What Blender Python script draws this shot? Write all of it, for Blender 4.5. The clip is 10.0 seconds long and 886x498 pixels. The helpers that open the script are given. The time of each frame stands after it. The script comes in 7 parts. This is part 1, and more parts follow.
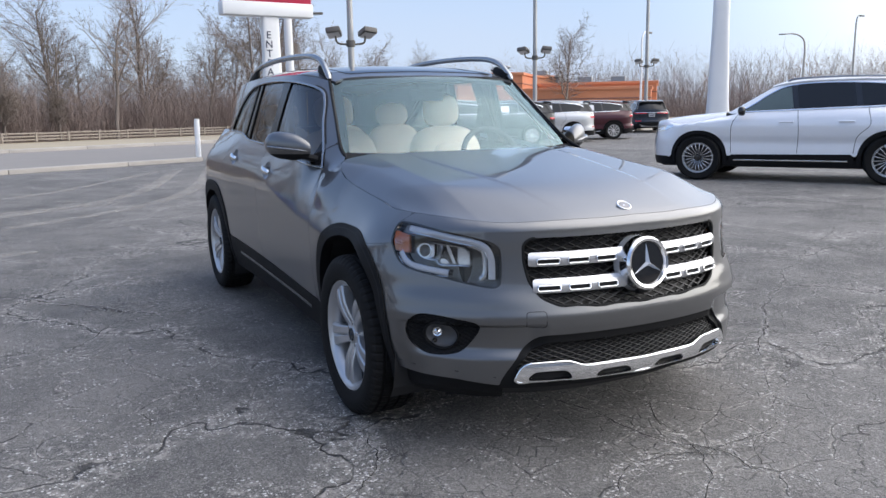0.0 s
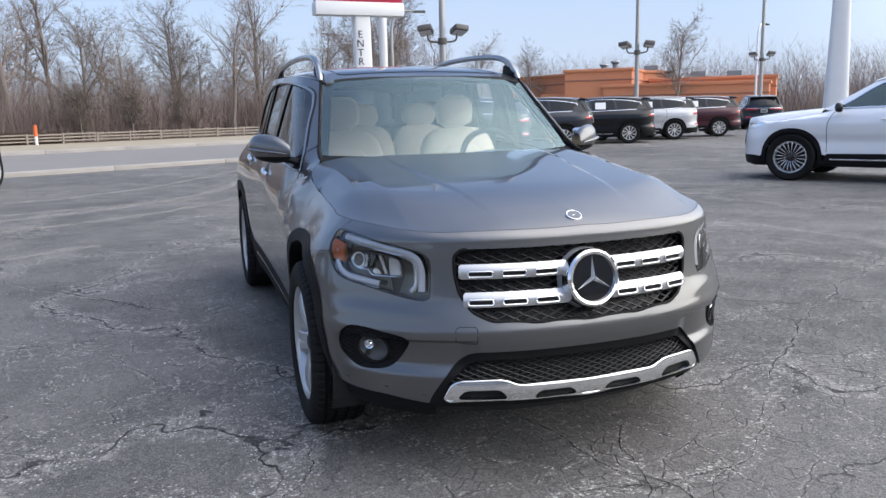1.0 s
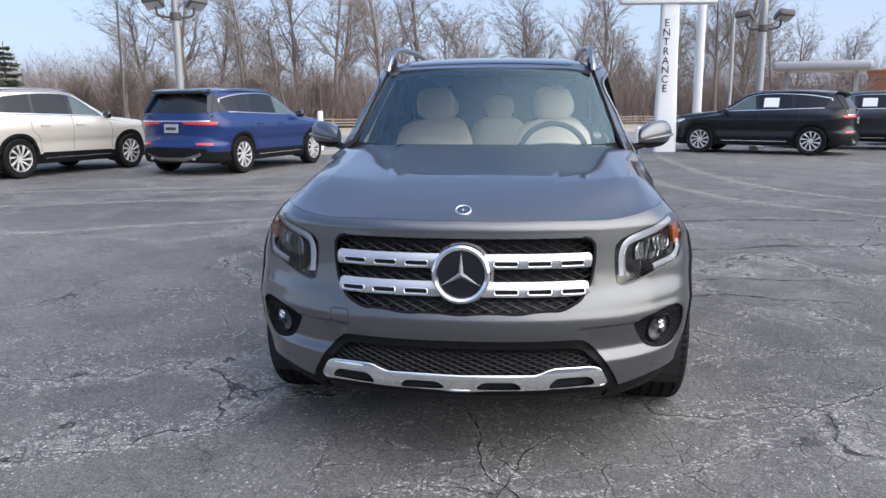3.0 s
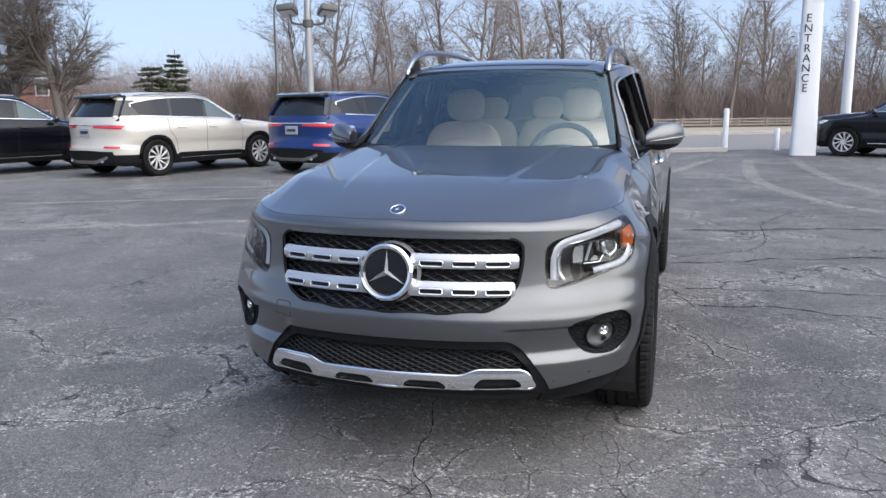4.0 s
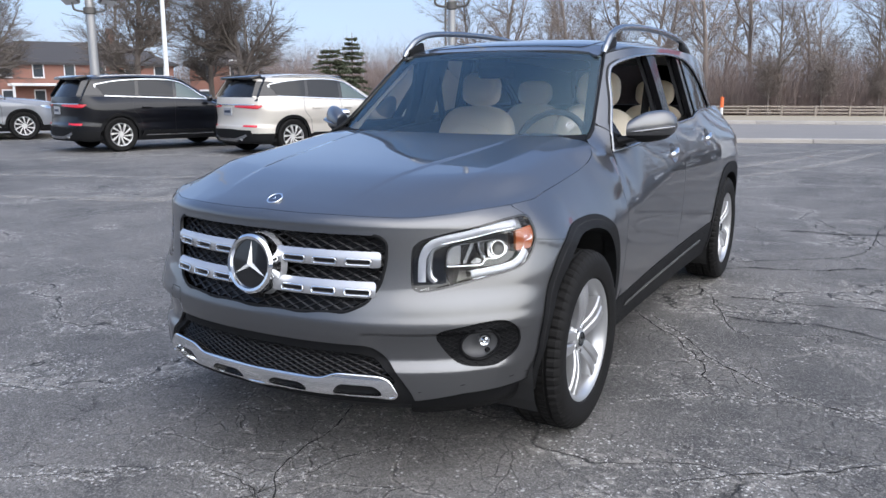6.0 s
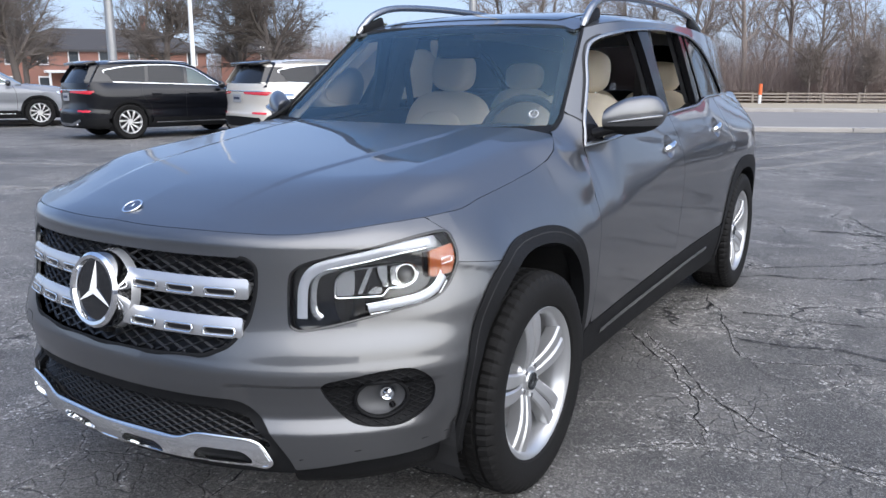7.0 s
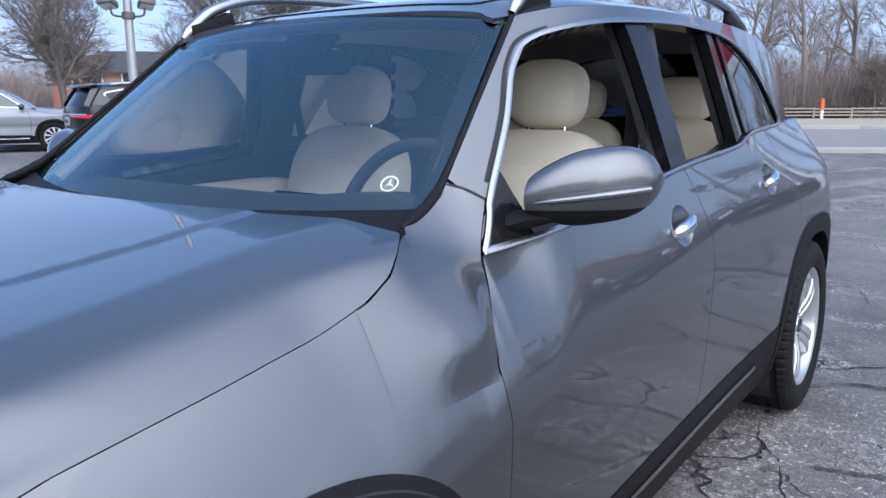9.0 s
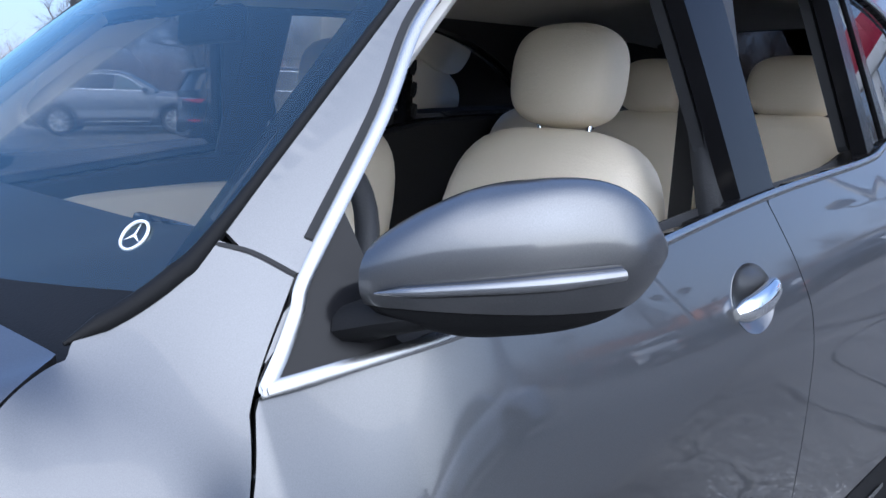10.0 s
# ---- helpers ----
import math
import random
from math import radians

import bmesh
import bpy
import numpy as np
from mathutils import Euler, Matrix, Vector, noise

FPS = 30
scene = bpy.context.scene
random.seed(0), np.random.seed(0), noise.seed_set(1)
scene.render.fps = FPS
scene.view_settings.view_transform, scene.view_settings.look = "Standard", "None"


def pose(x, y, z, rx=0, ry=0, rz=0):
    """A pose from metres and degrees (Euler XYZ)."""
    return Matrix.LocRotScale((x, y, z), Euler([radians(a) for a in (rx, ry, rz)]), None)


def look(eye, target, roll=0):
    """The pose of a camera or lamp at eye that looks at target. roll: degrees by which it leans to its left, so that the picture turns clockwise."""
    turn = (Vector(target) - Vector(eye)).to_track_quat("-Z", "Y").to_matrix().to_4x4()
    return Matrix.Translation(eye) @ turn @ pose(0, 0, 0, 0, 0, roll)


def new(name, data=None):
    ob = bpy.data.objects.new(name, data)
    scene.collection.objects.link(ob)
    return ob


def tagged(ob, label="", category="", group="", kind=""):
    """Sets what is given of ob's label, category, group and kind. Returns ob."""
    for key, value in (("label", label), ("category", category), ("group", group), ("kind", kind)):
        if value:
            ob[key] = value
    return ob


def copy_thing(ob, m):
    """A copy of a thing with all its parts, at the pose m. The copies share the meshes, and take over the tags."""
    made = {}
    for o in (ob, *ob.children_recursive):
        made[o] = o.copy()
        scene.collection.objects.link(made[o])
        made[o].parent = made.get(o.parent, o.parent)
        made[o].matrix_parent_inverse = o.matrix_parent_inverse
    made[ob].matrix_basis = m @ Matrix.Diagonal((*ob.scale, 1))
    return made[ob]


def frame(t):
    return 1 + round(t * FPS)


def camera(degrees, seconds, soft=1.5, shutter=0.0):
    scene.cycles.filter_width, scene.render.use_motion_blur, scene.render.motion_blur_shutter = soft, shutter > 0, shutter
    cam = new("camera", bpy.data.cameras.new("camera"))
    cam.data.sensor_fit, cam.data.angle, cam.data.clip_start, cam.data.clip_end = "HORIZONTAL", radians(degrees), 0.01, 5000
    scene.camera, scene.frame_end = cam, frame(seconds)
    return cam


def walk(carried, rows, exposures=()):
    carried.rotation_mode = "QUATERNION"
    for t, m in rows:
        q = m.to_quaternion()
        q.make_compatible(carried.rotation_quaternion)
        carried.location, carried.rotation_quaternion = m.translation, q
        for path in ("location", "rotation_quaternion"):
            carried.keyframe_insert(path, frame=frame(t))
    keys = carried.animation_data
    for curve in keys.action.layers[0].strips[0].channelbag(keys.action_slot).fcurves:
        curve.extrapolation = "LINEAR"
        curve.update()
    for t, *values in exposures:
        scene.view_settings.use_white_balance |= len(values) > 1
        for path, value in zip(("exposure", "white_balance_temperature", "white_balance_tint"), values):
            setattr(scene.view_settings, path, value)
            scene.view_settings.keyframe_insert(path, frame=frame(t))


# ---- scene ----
cam = camera(58.5, 10.0)
PATH = [
    (0, (-2.006, -3.178, 1.286), (-1.12, -1.419, 0.942), -1.0),
    (0.5, (-1.71, -3.312, 1.296), (-0.93, -1.503, 0.953), -1.3),
    (1, (-1.361, -3.3, 1.298), (-0.729, -1.434, 0.951), -1.3),
    (1.5, (-0.988, -3.426, 1.291), (-0.544, -1.508, 0.936), -1.1),
    (2, (-0.589, -3.504, 1.264), (-0.359, -1.551, 0.904), -0.6),
    (2.5, (-0.188, -3.513, 1.274), (-0.181, -1.546, 0.912), -0.2),
    (3, (0.232, -3.558, 1.284), (0.018, -1.602, 0.924), -0.2),
    (3.2, (0.374, -3.521, 1.265), (0.08, -1.576, 0.906), -0.1),
    (4.3, (1.206, -3.394, 1.281), (0.545, -1.539, 0.929), -0.5),
    (4.5, (1.325, -3.309, 1.267), (0.614, -1.473, 0.914), -0.4),
    (5, (1.616, -3.148, 1.28), (0.794, -1.361, 0.919), -0.2),
    (5.2, (1.746, -3.122, 1.284), (0.886, -1.354, 0.919), -0.2),
    (6.3, (1.863, -2.664, 1.277), (0.865, -0.979, 0.872), 0.2),
    (6.5, (1.864, -2.518, 1.257), (0.851, -0.843, 0.844), 0.2),
    (7, (1.869, -2.133, 1.26), (0.829, -0.477, 0.836), 0.1),
    (7.5, (1.737, -1.752, 1.261), (0.677, -0.109, 0.84), -0.1),
    (8, (1.714, -1.374, 1.251), (0.638, 0.263, 0.847), -0.3),
    (8.5, (1.647, -0.961, 1.258), (0.543, 0.662, 0.876), -0.7),
    (9, (1.504, -0.554, 1.288), (0.351, 1.035, 0.907), -0.5),
    (9.5, (1.456, -0.143, 1.294), (0.212, 1.373, 0.901), -0.2),
    (10, (1.32, 0.241, 1.274), (-0.063, 1.626, 0.865), 0.1),
]
walk(cam, [(t, look(eye, target, roll)) for t, eye, target, roll in PATH], [(0, 0.42, 7250, 8), (3, 0.44, 7100, 8), (5, 0.39, 6950, 8), (7.5, 0.44, 6750, 8), (8.5, 0.46, 6400, 8), (10, 0.58, 6000, 8)])

# ---- light ----
SUN_EL, SUN_AZ = radians(36), radians(118)          # azimuth from +y towards +x
SUN_DIR = Vector((math.cos(SUN_EL) * math.sin(SUN_AZ), math.cos(SUN_EL) * math.cos(SUN_AZ), math.sin(SUN_EL)))
world = bpy.data.worlds.new("sky")
scene.world = world
world.use_nodes = True
wn, wl = world.node_tree.nodes, world.node_tree.links
wn.clear()
sky = wn.new("ShaderNodeTexSky")
sky.sky_type, sky.sun_disc = "NISHITA", False
sky.sun_elevation, sky.sun_rotation = SUN_EL, SUN_AZ
sky.air_density, sky.dust_density, sky.ozone_density = 1.0, 0.4, 3.5
bg = wn.new("ShaderNodeBackground")
bg.inputs["Strength"].default_value = 0.135
wout = wn.new("ShaderNodeOutputWorld")
tex = wn.new("ShaderNodeTexCoord")
mapping = wn.new("ShaderNodeMapping")
mapping.inputs["Scale"].default_value = (1.0, 1.0, 3.0)
cloud = wn.new("ShaderNodeTexNoise")
cloud.inputs["Scale"].default_value, cloud.inputs["Detail"].default_value, cloud.inputs["Roughness"].default_value = 2.2, 7.0, 0.55
ramp = wn.new("ShaderNodeMapRange")
ramp.inputs[1].default_value, ramp.inputs[2].default_value = 0.38, 0.72
ramp.inputs[3].default_value, ramp.inputs[4].default_value = 0.80, 0.97
veil = wn.new("ShaderNodeMix")
veil.data_type = "RGBA"
veil.inputs[7].default_value = (3.4, 4.15, 5.9, 1)
wl.new(tex.outputs["Generated"], mapping.inputs["Vector"])
wl.new(mapping.outputs[0], cloud.inputs["Vector"])
wl.new(cloud.outputs["Fac"], ramp.inputs[0])
blue = wn.new("ShaderNodeVectorMath")
blue.operation = "MULTIPLY"
blue.inputs[1].default_value = (0.72, 0.92, 1.20)
wl.new(sky.outputs[0], blue.inputs[0])
wl.new(blue.outputs[0], veil.inputs[6])
# a hazy sky is brighter overhead than at the horizon
sep = wn.new("ShaderNodeSeparateXYZ")
wl.new(tex.outputs["Generated"], sep.inputs[0])
rise = wn.new("ShaderNodeMapRange")
rise.inputs[1].default_value, rise.inputs[2].default_value = 0.45, 0.95
rise.inputs[3].default_value, rise.inputs[4].default_value = 1.0, 1.8
wl.new(sep.outputs["Z"], rise.inputs[0])
# the haze thins upwards, where the blue shows through
thin = wn.new("ShaderNodeMapRange")
thin.inputs[1].default_value, thin.inputs[2].default_value = 0.06, 0.40
thin.inputs[3].default_value, thin.inputs[4].default_value = 1.0, 0.30
wl.new(sep.outputs["Z"], thin.inputs[0])
haze = wn.new("ShaderNodeMath")
haze.operation = "MULTIPLY"
wl.new(ramp.outputs[0], haze.inputs[0])
wl.new(thin.outputs[0], haze.inputs[1])
wl.new(haze.outputs[0], veil.inputs[0])
lift = wn.new("ShaderNodeVectorMath")
lift.operation = "SCALE"
wl.new(veil.outputs[2], lift.inputs[0])
# the veiled sun brightens the haze all round it
glow_dot = wn.new("ShaderNodeVectorMath")
glow_dot.operation = "DOT_PRODUCT"
glow_dot.inputs[1].default_value = SUN_DIR
wl.new(tex.outputs["Generated"], glow_dot.inputs[0])
glow = wn.new("ShaderNodeMapRange")
glow.interpolation_type = "SMOOTHERSTEP"
glow.inputs[1].default_value, glow.inputs[2].default_value = 0.15, 1.0
glow.inputs[3].default_value, glow.inputs[4].default_value = 0.0, 12.5
wl.new(glow_dot.outputs["Value"], glow.inputs[0])
wl.new(rise.outputs[0], lift.inputs["Scale"])
bright = wn.new("ShaderNodeVectorMath")
bright.operation = "SCALE"
bright.inputs[0].default_value = (1.0, 0.96, 0.90)
wl.new(glow.outputs[0], bright.inputs["Scale"])
total = wn.new("ShaderNodeVectorMath")
total.operation = "ADD"
wl.new(lift.outputs[0], total.inputs[0])
wl.new(bright.outputs[0], total.inputs[1])
wl.new(total.outputs[0], bg.inputs["Color"])
wl.new(bg.outputs[0], wout.inputs["Surface"])
sun_data = bpy.data.lights.new("sun", "SUN")
sun_data.energy, sun_data.angle, sun_data.color = 0.8, radians(85), (1.0, 0.91, 0.80)
sun = new("sun", sun_data)
sun.matrix_world = look(SUN_DIR * 60, (0, 0, 0))

# ---- materials ----
def nodes_of(name):
    m = bpy.data.materials.new(name)
    m.use_nodes = True
    return m, m.node_tree.nodes, m.node_tree.links, m.node_tree.nodes["Principled BSDF"]


def noise_node(n, l, scale, detail=4.0, rough=0.55, source="Object"):
    tc = n.new("ShaderNodeTexCoord")
    t = n.new("ShaderNodeTexNoise")
    t.inputs["Scale"].default_value, t.inputs["Detail"].default_value, t.inputs["Roughness"].default_value = scale, detail, rough
    l.new(tc.outputs[source], t.inputs["Vector"])
    return t


def surface(name, color, rough=0.5, metal=0.0, coat=0.0, vary=0.15, scale=6.0, grain=60.0, bump=0.0, spec=0.5, per_piece=0.0):
    """A surface whose colour and roughness vary at two scales."""
    m, n, l, b = nodes_of(name)
    b.inputs["Metallic"].default_value = metal
    b.inputs["Specular IOR Level"].default_value = spec
    b.inputs["Coat Weight"].default_value, b.inputs["Coat Roughness"].default_value = coat, 0.03
    big, fine = noise_node(n, l, scale), noise_node(n, l, grain, 3.0)
    add = n.new("ShaderNodeMath")
    add.operation = "MULTIPLY_ADD"
    add.inputs[1].default_value = 0.6
    l.new(big.outputs["Fac"], add.inputs[0])
    half = n.new("ShaderNodeMath")
    half.operation = "MULTIPLY"
    half.inputs[1].default_value = 0.4
    l.new(fine.outputs["Fac"], half.inputs[0])
    l.new(half.outputs[0], add.inputs[2])
    mix = n.new("ShaderNodeMix")
    mix.data_type = "RGBA"
    mix.inputs[6].default_value = (*[c * (1 - vary) for c in color], 1)
    mix.inputs[7].default_value = (*[min(1, c * (1 + vary)) for c in color], 1)
    l.new(add.outputs[0], mix.inputs[0])
    out = mix.outputs[2]
    if per_piece:
        info = n.new("ShaderNodeObjectInfo")
        rng = n.new("ShaderNodeMapRange")
        rng.inputs[3].default_value, rng.inputs[4].default_value = 1 - per_piece, 1 + per_piece
        l.new(info.outputs["Random"], rng.inputs[0])
        hsv = n.new("ShaderNodeHueSaturation")
        l.new(rng.outputs[0], hsv.inputs["Value"])
        l.new(out, hsv.inputs["Color"])
        out = hsv.outputs[0]
    l.new(out, b.inputs["Base Color"])
    rr = n.new("ShaderNodeMapRange")
    rr.inputs[3].default_value, rr.inputs[4].default_value = max(0.02, rough * 0.85), min(1, rough * 1.15)
    l.new(add.outputs[0], rr.inputs[0])
    l.new(rr.outputs[0], b.inputs["Roughness"])
    if bump:
        bp = n.new("ShaderNodeBump")
        bp.inputs["Strength"].default_value, bp.inputs["Distance"].default_value = 1.0, bump
        l.new(fine.outputs["Fac"], bp.inputs["Height"])
        l.new(bp.outputs[0], b.inputs["Normal"])
    return m


def car_paint(name, color=None, metal=0.6, rough=0.36, coat=1.6):
    """Metallic paint under clear coat; without a colour it takes the object's own colour."""
    m, n, l, b = nodes_of(name)
    b.inputs["Metallic"].default_value, b.inputs["Roughness"].default_value = metal, rough
    b.inputs["Specular IOR Level"].default_value = 0.2
    b.inputs["Coat IOR"].default_value = coat
    b.inputs["Coat Weight"].default_value, b.inputs["Coat Roughness"].default_value = 1.0, 0.025
    flake = noise_node(n, l, 900.0, 2.0, 0.7)
    film = noise_node(n, l, 3.0, 3.0)
    if color is None:
        info = n.new("ShaderNodeObjectInfo")
        base = info.outputs["Color"]
    else:
        rgb = n.new("ShaderNodeRGB")
        rgb.outputs[0].default_value = (*color, 1)
        base = rgb.outputs[0]
    hsv = n.new("ShaderNodeHueSaturation")
    rng = n.new("ShaderNodeMapRange")
    rng.inputs[3].default_value, rng.inputs[4].default_value = 0.78, 1.22
    l.new(flake.outputs["Fac"], rng.inputs[0])
    l.new(rng.outputs[0], hsv.inputs["Value"])
    l.new(base, hsv.inputs["Color"])
    l.new(hsv.outputs[0], b.inputs["Base Color"])
    dust = n.new("ShaderNodeMapRange")
    dust.inputs[3].default_value, dust.inputs[4].default_value = 0.0, 0.03
    l.new(film.outputs["Fac"], dust.inputs[0])
    l.new(dust.outputs[0], b.inputs["Coat Roughness"])
    return m


def glass(name, tint=(1, 1, 1), rough=0.0, ior=1.6, film=(1, 1, 1)):
    """Thin pane: clear through, mirror by angle."""
    m, n, l, b = nodes_of(name)
    n.remove(b)
    out = n["Material Output"]
    clear, gloss, mix, fres = n.new("ShaderNodeBsdfTransparent"), n.new("ShaderNodeBsdfGlossy"), n.new("ShaderNodeMixShader"), n.new("ShaderNodeFresnel")
    clear.inputs[0].default_value = (*tint, 1)
    gloss.inputs["Color"].default_value = (*film, 1)
    gloss.inputs["Roughness"].default_value = rough
    fres.inputs[0].default_value = ior
    l.new(fres.outputs[0], mix.inputs[0])
    l.new(clear.outputs[0], mix.inputs[1])
    l.new(gloss.outputs[0], mix.inputs[2])
    l.new(mix.outputs[0], out.inputs["Surface"])
    return m


GREY_PAINT = car_paint("mountain_grey_paint", (0.135, 0.137, 0.142), 0.92, 0.37)
FLEET_PAINT = car_paint("fleet_paint", None, 0.25, 0.35, 1.4)
BLACK_PLASTIC = surface("black_plastic", (0.010, 0.0102, 0.011), 0.55, spec=0.12, vary=0.25, grain=400, bump=0.0004)
PILLAR_BLACK = surface("pillar_black", (0.008, 0.008, 0.009), 0.14, spec=0.22, vary=0.2)
GLOSS_BLACK = surface("gloss_black", (0.008, 0.008, 0.009), 0.08, coat=0.6, vary=0.2)
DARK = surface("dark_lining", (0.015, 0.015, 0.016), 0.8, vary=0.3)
BAR_SILVER = surface("bar_silver", (0.52, 0.53, 0.55), 0.24, 0.6, coat=0.5, vary=0.05, grain=60)
GRILLE_BLACK = surface("grille_black", (0.009, 0.009, 0.010), 0.4, spec=0.4, vary=0.2)
CABIN = surface("cabin_trim", (0.022, 0.023, 0.026), 0.6, vary=0.25, grain=300, bump=0.0005)
HEADLINER = surface("headliner", (0.62, 0.60, 0.56), 0.9, vary=0.1, grain=300)
CHROME = surface("chrome", (0.86, 0.87, 0.88), 0.07, 1.0, vary=0.04, grain=30)
SATIN = surface("satin_aluminium", (0.37, 0.375, 0.38), 0.26, 1.0, vary=0.06, grain=40)
ALLOY = surface("silver_alloy", (0.50, 0.505, 0.515), 0.30, 0.7, coat=0.3, vary=0.06, grain=50)
RUBBER = surface("tyre_rubber", (0.011, 0.0107, 0.0107), 0.7, spec=0.15, vary=0.35, scale=9, grain=120, bump=0.0006)
LEATHER = surface("cream_leather", (0.78, 0.70, 0.57), 0.5, vary=0.08, scale=10, grain=260, bump=0.0008)
CLEAR = glass("clear_glass", (0.97, 0.98, 0.98), ior=1.4)
WINDSHIELD = glass("windshield_glass", (0.97, 0.99, 0.99), ior=1.95, film=(0.66, 0.92, 1.0))
TINTED = glass("tinted_glass", (0.27, 0.28, 0.30))
AMBER = surface("amber_lens", (0.36, 0.085, 0.018), 0.12, coat=0.8, vary=0.1, grain=200)
RED_LENS = surface("red_lens", (0.55, 0.015, 0.03), 0.10, coat=0.8, vary=0.15, grain=150)
LAMP_WHITE = surface("light_guide", (0.46, 0.48, 0.53), 0.2, 0.25, coat=0.6, vary=0.06, grain=200)
REFLECTOR = surface("lamp_reflector", (0.82, 0.84, 0.86), 0.10, 1.0, vary=0.1, grain=40)
DISC = surface("brake_disc", (0.35, 0.34, 0.33), 0.4, 0.9, vary=0.2, grain=100)

# ---- mesh tools ----
def part(name, data, material, parent=None, label=""):
    """Links a bmesh or mesh as ONE object under a thing or a part."""
    if isinstance(data, bmesh.types.BMesh):
        me = bpy.data.meshes.new(name)
        data.to_mesh(me)
        data.free()
    else:
        me = data
    if material is not None and not me.materials:
        me.materials.append(material)
    ob = new(name, me)
    if parent is not None:
        ob.parent = parent
    if label:
        ob["label"] = label
    return ob


def smooth_all(bm, limit=35):
    for f in bm.faces:
        f.smooth = True
    for e in bm.edges:
        if len(e.link_faces) == 2 and e.calc_face_angle(0) > radians(limit):
            e.smooth = False
    return bm


def box(sx, sy, sz, bevel=0.0, seg=2, m=None):
    bm = bmesh.new()
    bmesh.ops.create_cube(bm, size=1)
    bmesh.ops.scale(bm, vec=(sx, sy, sz), verts=bm.verts)
    if bevel:
        bmesh.ops.bevel(bm, geom=bm.edges[:], offset=bevel, segments=seg, affect="EDGES", profile=0.5)
    if m is not None:
        bm.transform(m)
    return smooth_all(bm)


def lathe(profile, seg=32, axis="Z", close=True):
    """profile: (radius, height) pairs turned round an axis."""
    bm = bmesh.new()
    rings = []
    for r, h in profile:
        rings.append([bm.verts.new((r * math.cos(2 * math.pi * k / seg), r * math.sin(2 * math.pi * k / seg), h)) for k in range(seg)])
    for a, b in zip(rings, rings[1:]):
        for k in range(seg):
            bm.faces.new((a[k], a[(k + 1) % seg], b[(k + 1) % seg], b[k]))
    if close:
        for ring in (rings[0], rings[-1]):
            if profile[rings.index(ring)][0] > 1e-5:
                bm.faces.new(ring)
    bmesh.ops.remove_doubles(bm, verts=bm.verts, dist=1e-6)
    bmesh.ops.recalc_face_normals(bm, faces=bm.faces)
    if axis == "X":
        bm.transform(pose(0, 0, 0, 0, 90, 0))
    elif axis == "Y":
        bm.transform(pose(0, 0, 0, -90, 0, 0))
    return smooth_all(bm)


def tube(points, radius, seg=8, closed=False, flat=1.0):
    """A swept round bar; radius may be a list; flat squashes it along the second axis."""
    bm = bmesh.new()
    pts = [Vector(p) for p in points]
    n = len(pts)
    radii = [float(q) for q in radius] if isinstance(radius, (list, tuple)) else [float(radius)] * n
    rings, up = [], None
    for i, p in enumerate(pts):
        a, b = pts[(i - 1) % n if closed else max(i - 1, 0)], pts[(i + 1) % n if closed else min(i + 1, n - 1)]
        d = (b - a).normalized()
        if up is None:
            up = Vector((0, 0, 1)) if abs(d.z) < 0.9 else Vector((0, 1, 0))
        side = d.cross(up).normalized()
        up = side.cross(d).normalized()
        rings.append([bm.verts.new(p + radii[i] * (math.cos(2 * math.pi * k / seg) * side + flat * math.sin(2 * math.pi * k / seg) * up)) for k in range(seg)])
    for i in range(n if closed else n - 1):
        a, b = rings[i], rings[(i + 1) % n]
        for k in range(seg):
            bm.faces.new((a[k], a[(k + 1) % seg], b[(k + 1) % seg], b[k]))
    if not closed:
        bm.faces.new(rings[0][::-1])
        bm.faces.new(rings[-1])
    bmesh.ops.recalc_face_normals(bm, faces=bm.faces)
    return smooth_all(bm, 50)


def join(*bms):
    out = bmesh.new()
    for b in bms:
        me = bpy.data.meshes.new("tmp")
        b.to_mesh(me)
        b.free()
        out.from_mesh(me)
        bpy.data.meshes.remove(me)
    return out


def moved(bm, m):
    bm.transform(m)
    if m.determinant() < 0:
        bmesh.ops.reverse_faces(bm, faces=bm.faces)
    return bm


def curve(points, n=12, closed=True):
    """A smooth line through the points (Catmull-Rom)."""
    p = np.array(points, float)
    out, m = [], len(p)
    for i in range(m if closed else m - 1):
        a, b = p[i], p[(i + 1) % m]
        z = p[(i - 1) % m] if closed or i else 2 * a - b
        c = p[(i + 2) % m] if closed or i + 2 < m else 2 * b - a
        t = np.linspace(0, 1, n, endpoint=False)[:, None]
        out.append(0.5 * (2 * a + (b - z) * t + (2 * z - 5 * a + 4 * b - c) * t ** 2 + (3 * a - z - 3 * b + c) * t ** 3))
    out = np.concatenate(out)
    return out if closed else np.vstack([out, p[-1:]])


def rounded(points, r=0.02, n=5):
    """A polygon with its corners rounded off."""
    p = np.array(points, float)
    p = p[np.linalg.norm(p - np.roll(p, 1, 0), axis=1) > 1e-6]
    out = []
    for i in range(len(p)):
        a, b, c = p[i - 1], p[i], p[(i + 1) % len(p)]
        la, lc = np.linalg.norm(a - b), np.linalg.norm(c - b)
        q = min(r, la * 0.45, lc * 0.45)
        s, e = b + (a - b) / la * q, b + (c - b) / lc * q
        for t in np.linspace(0, 1, n):
            out.append((1 - t) ** 2 * s + 2 * t * (1 - t) * b + t * t * e)
    return np.array(out)


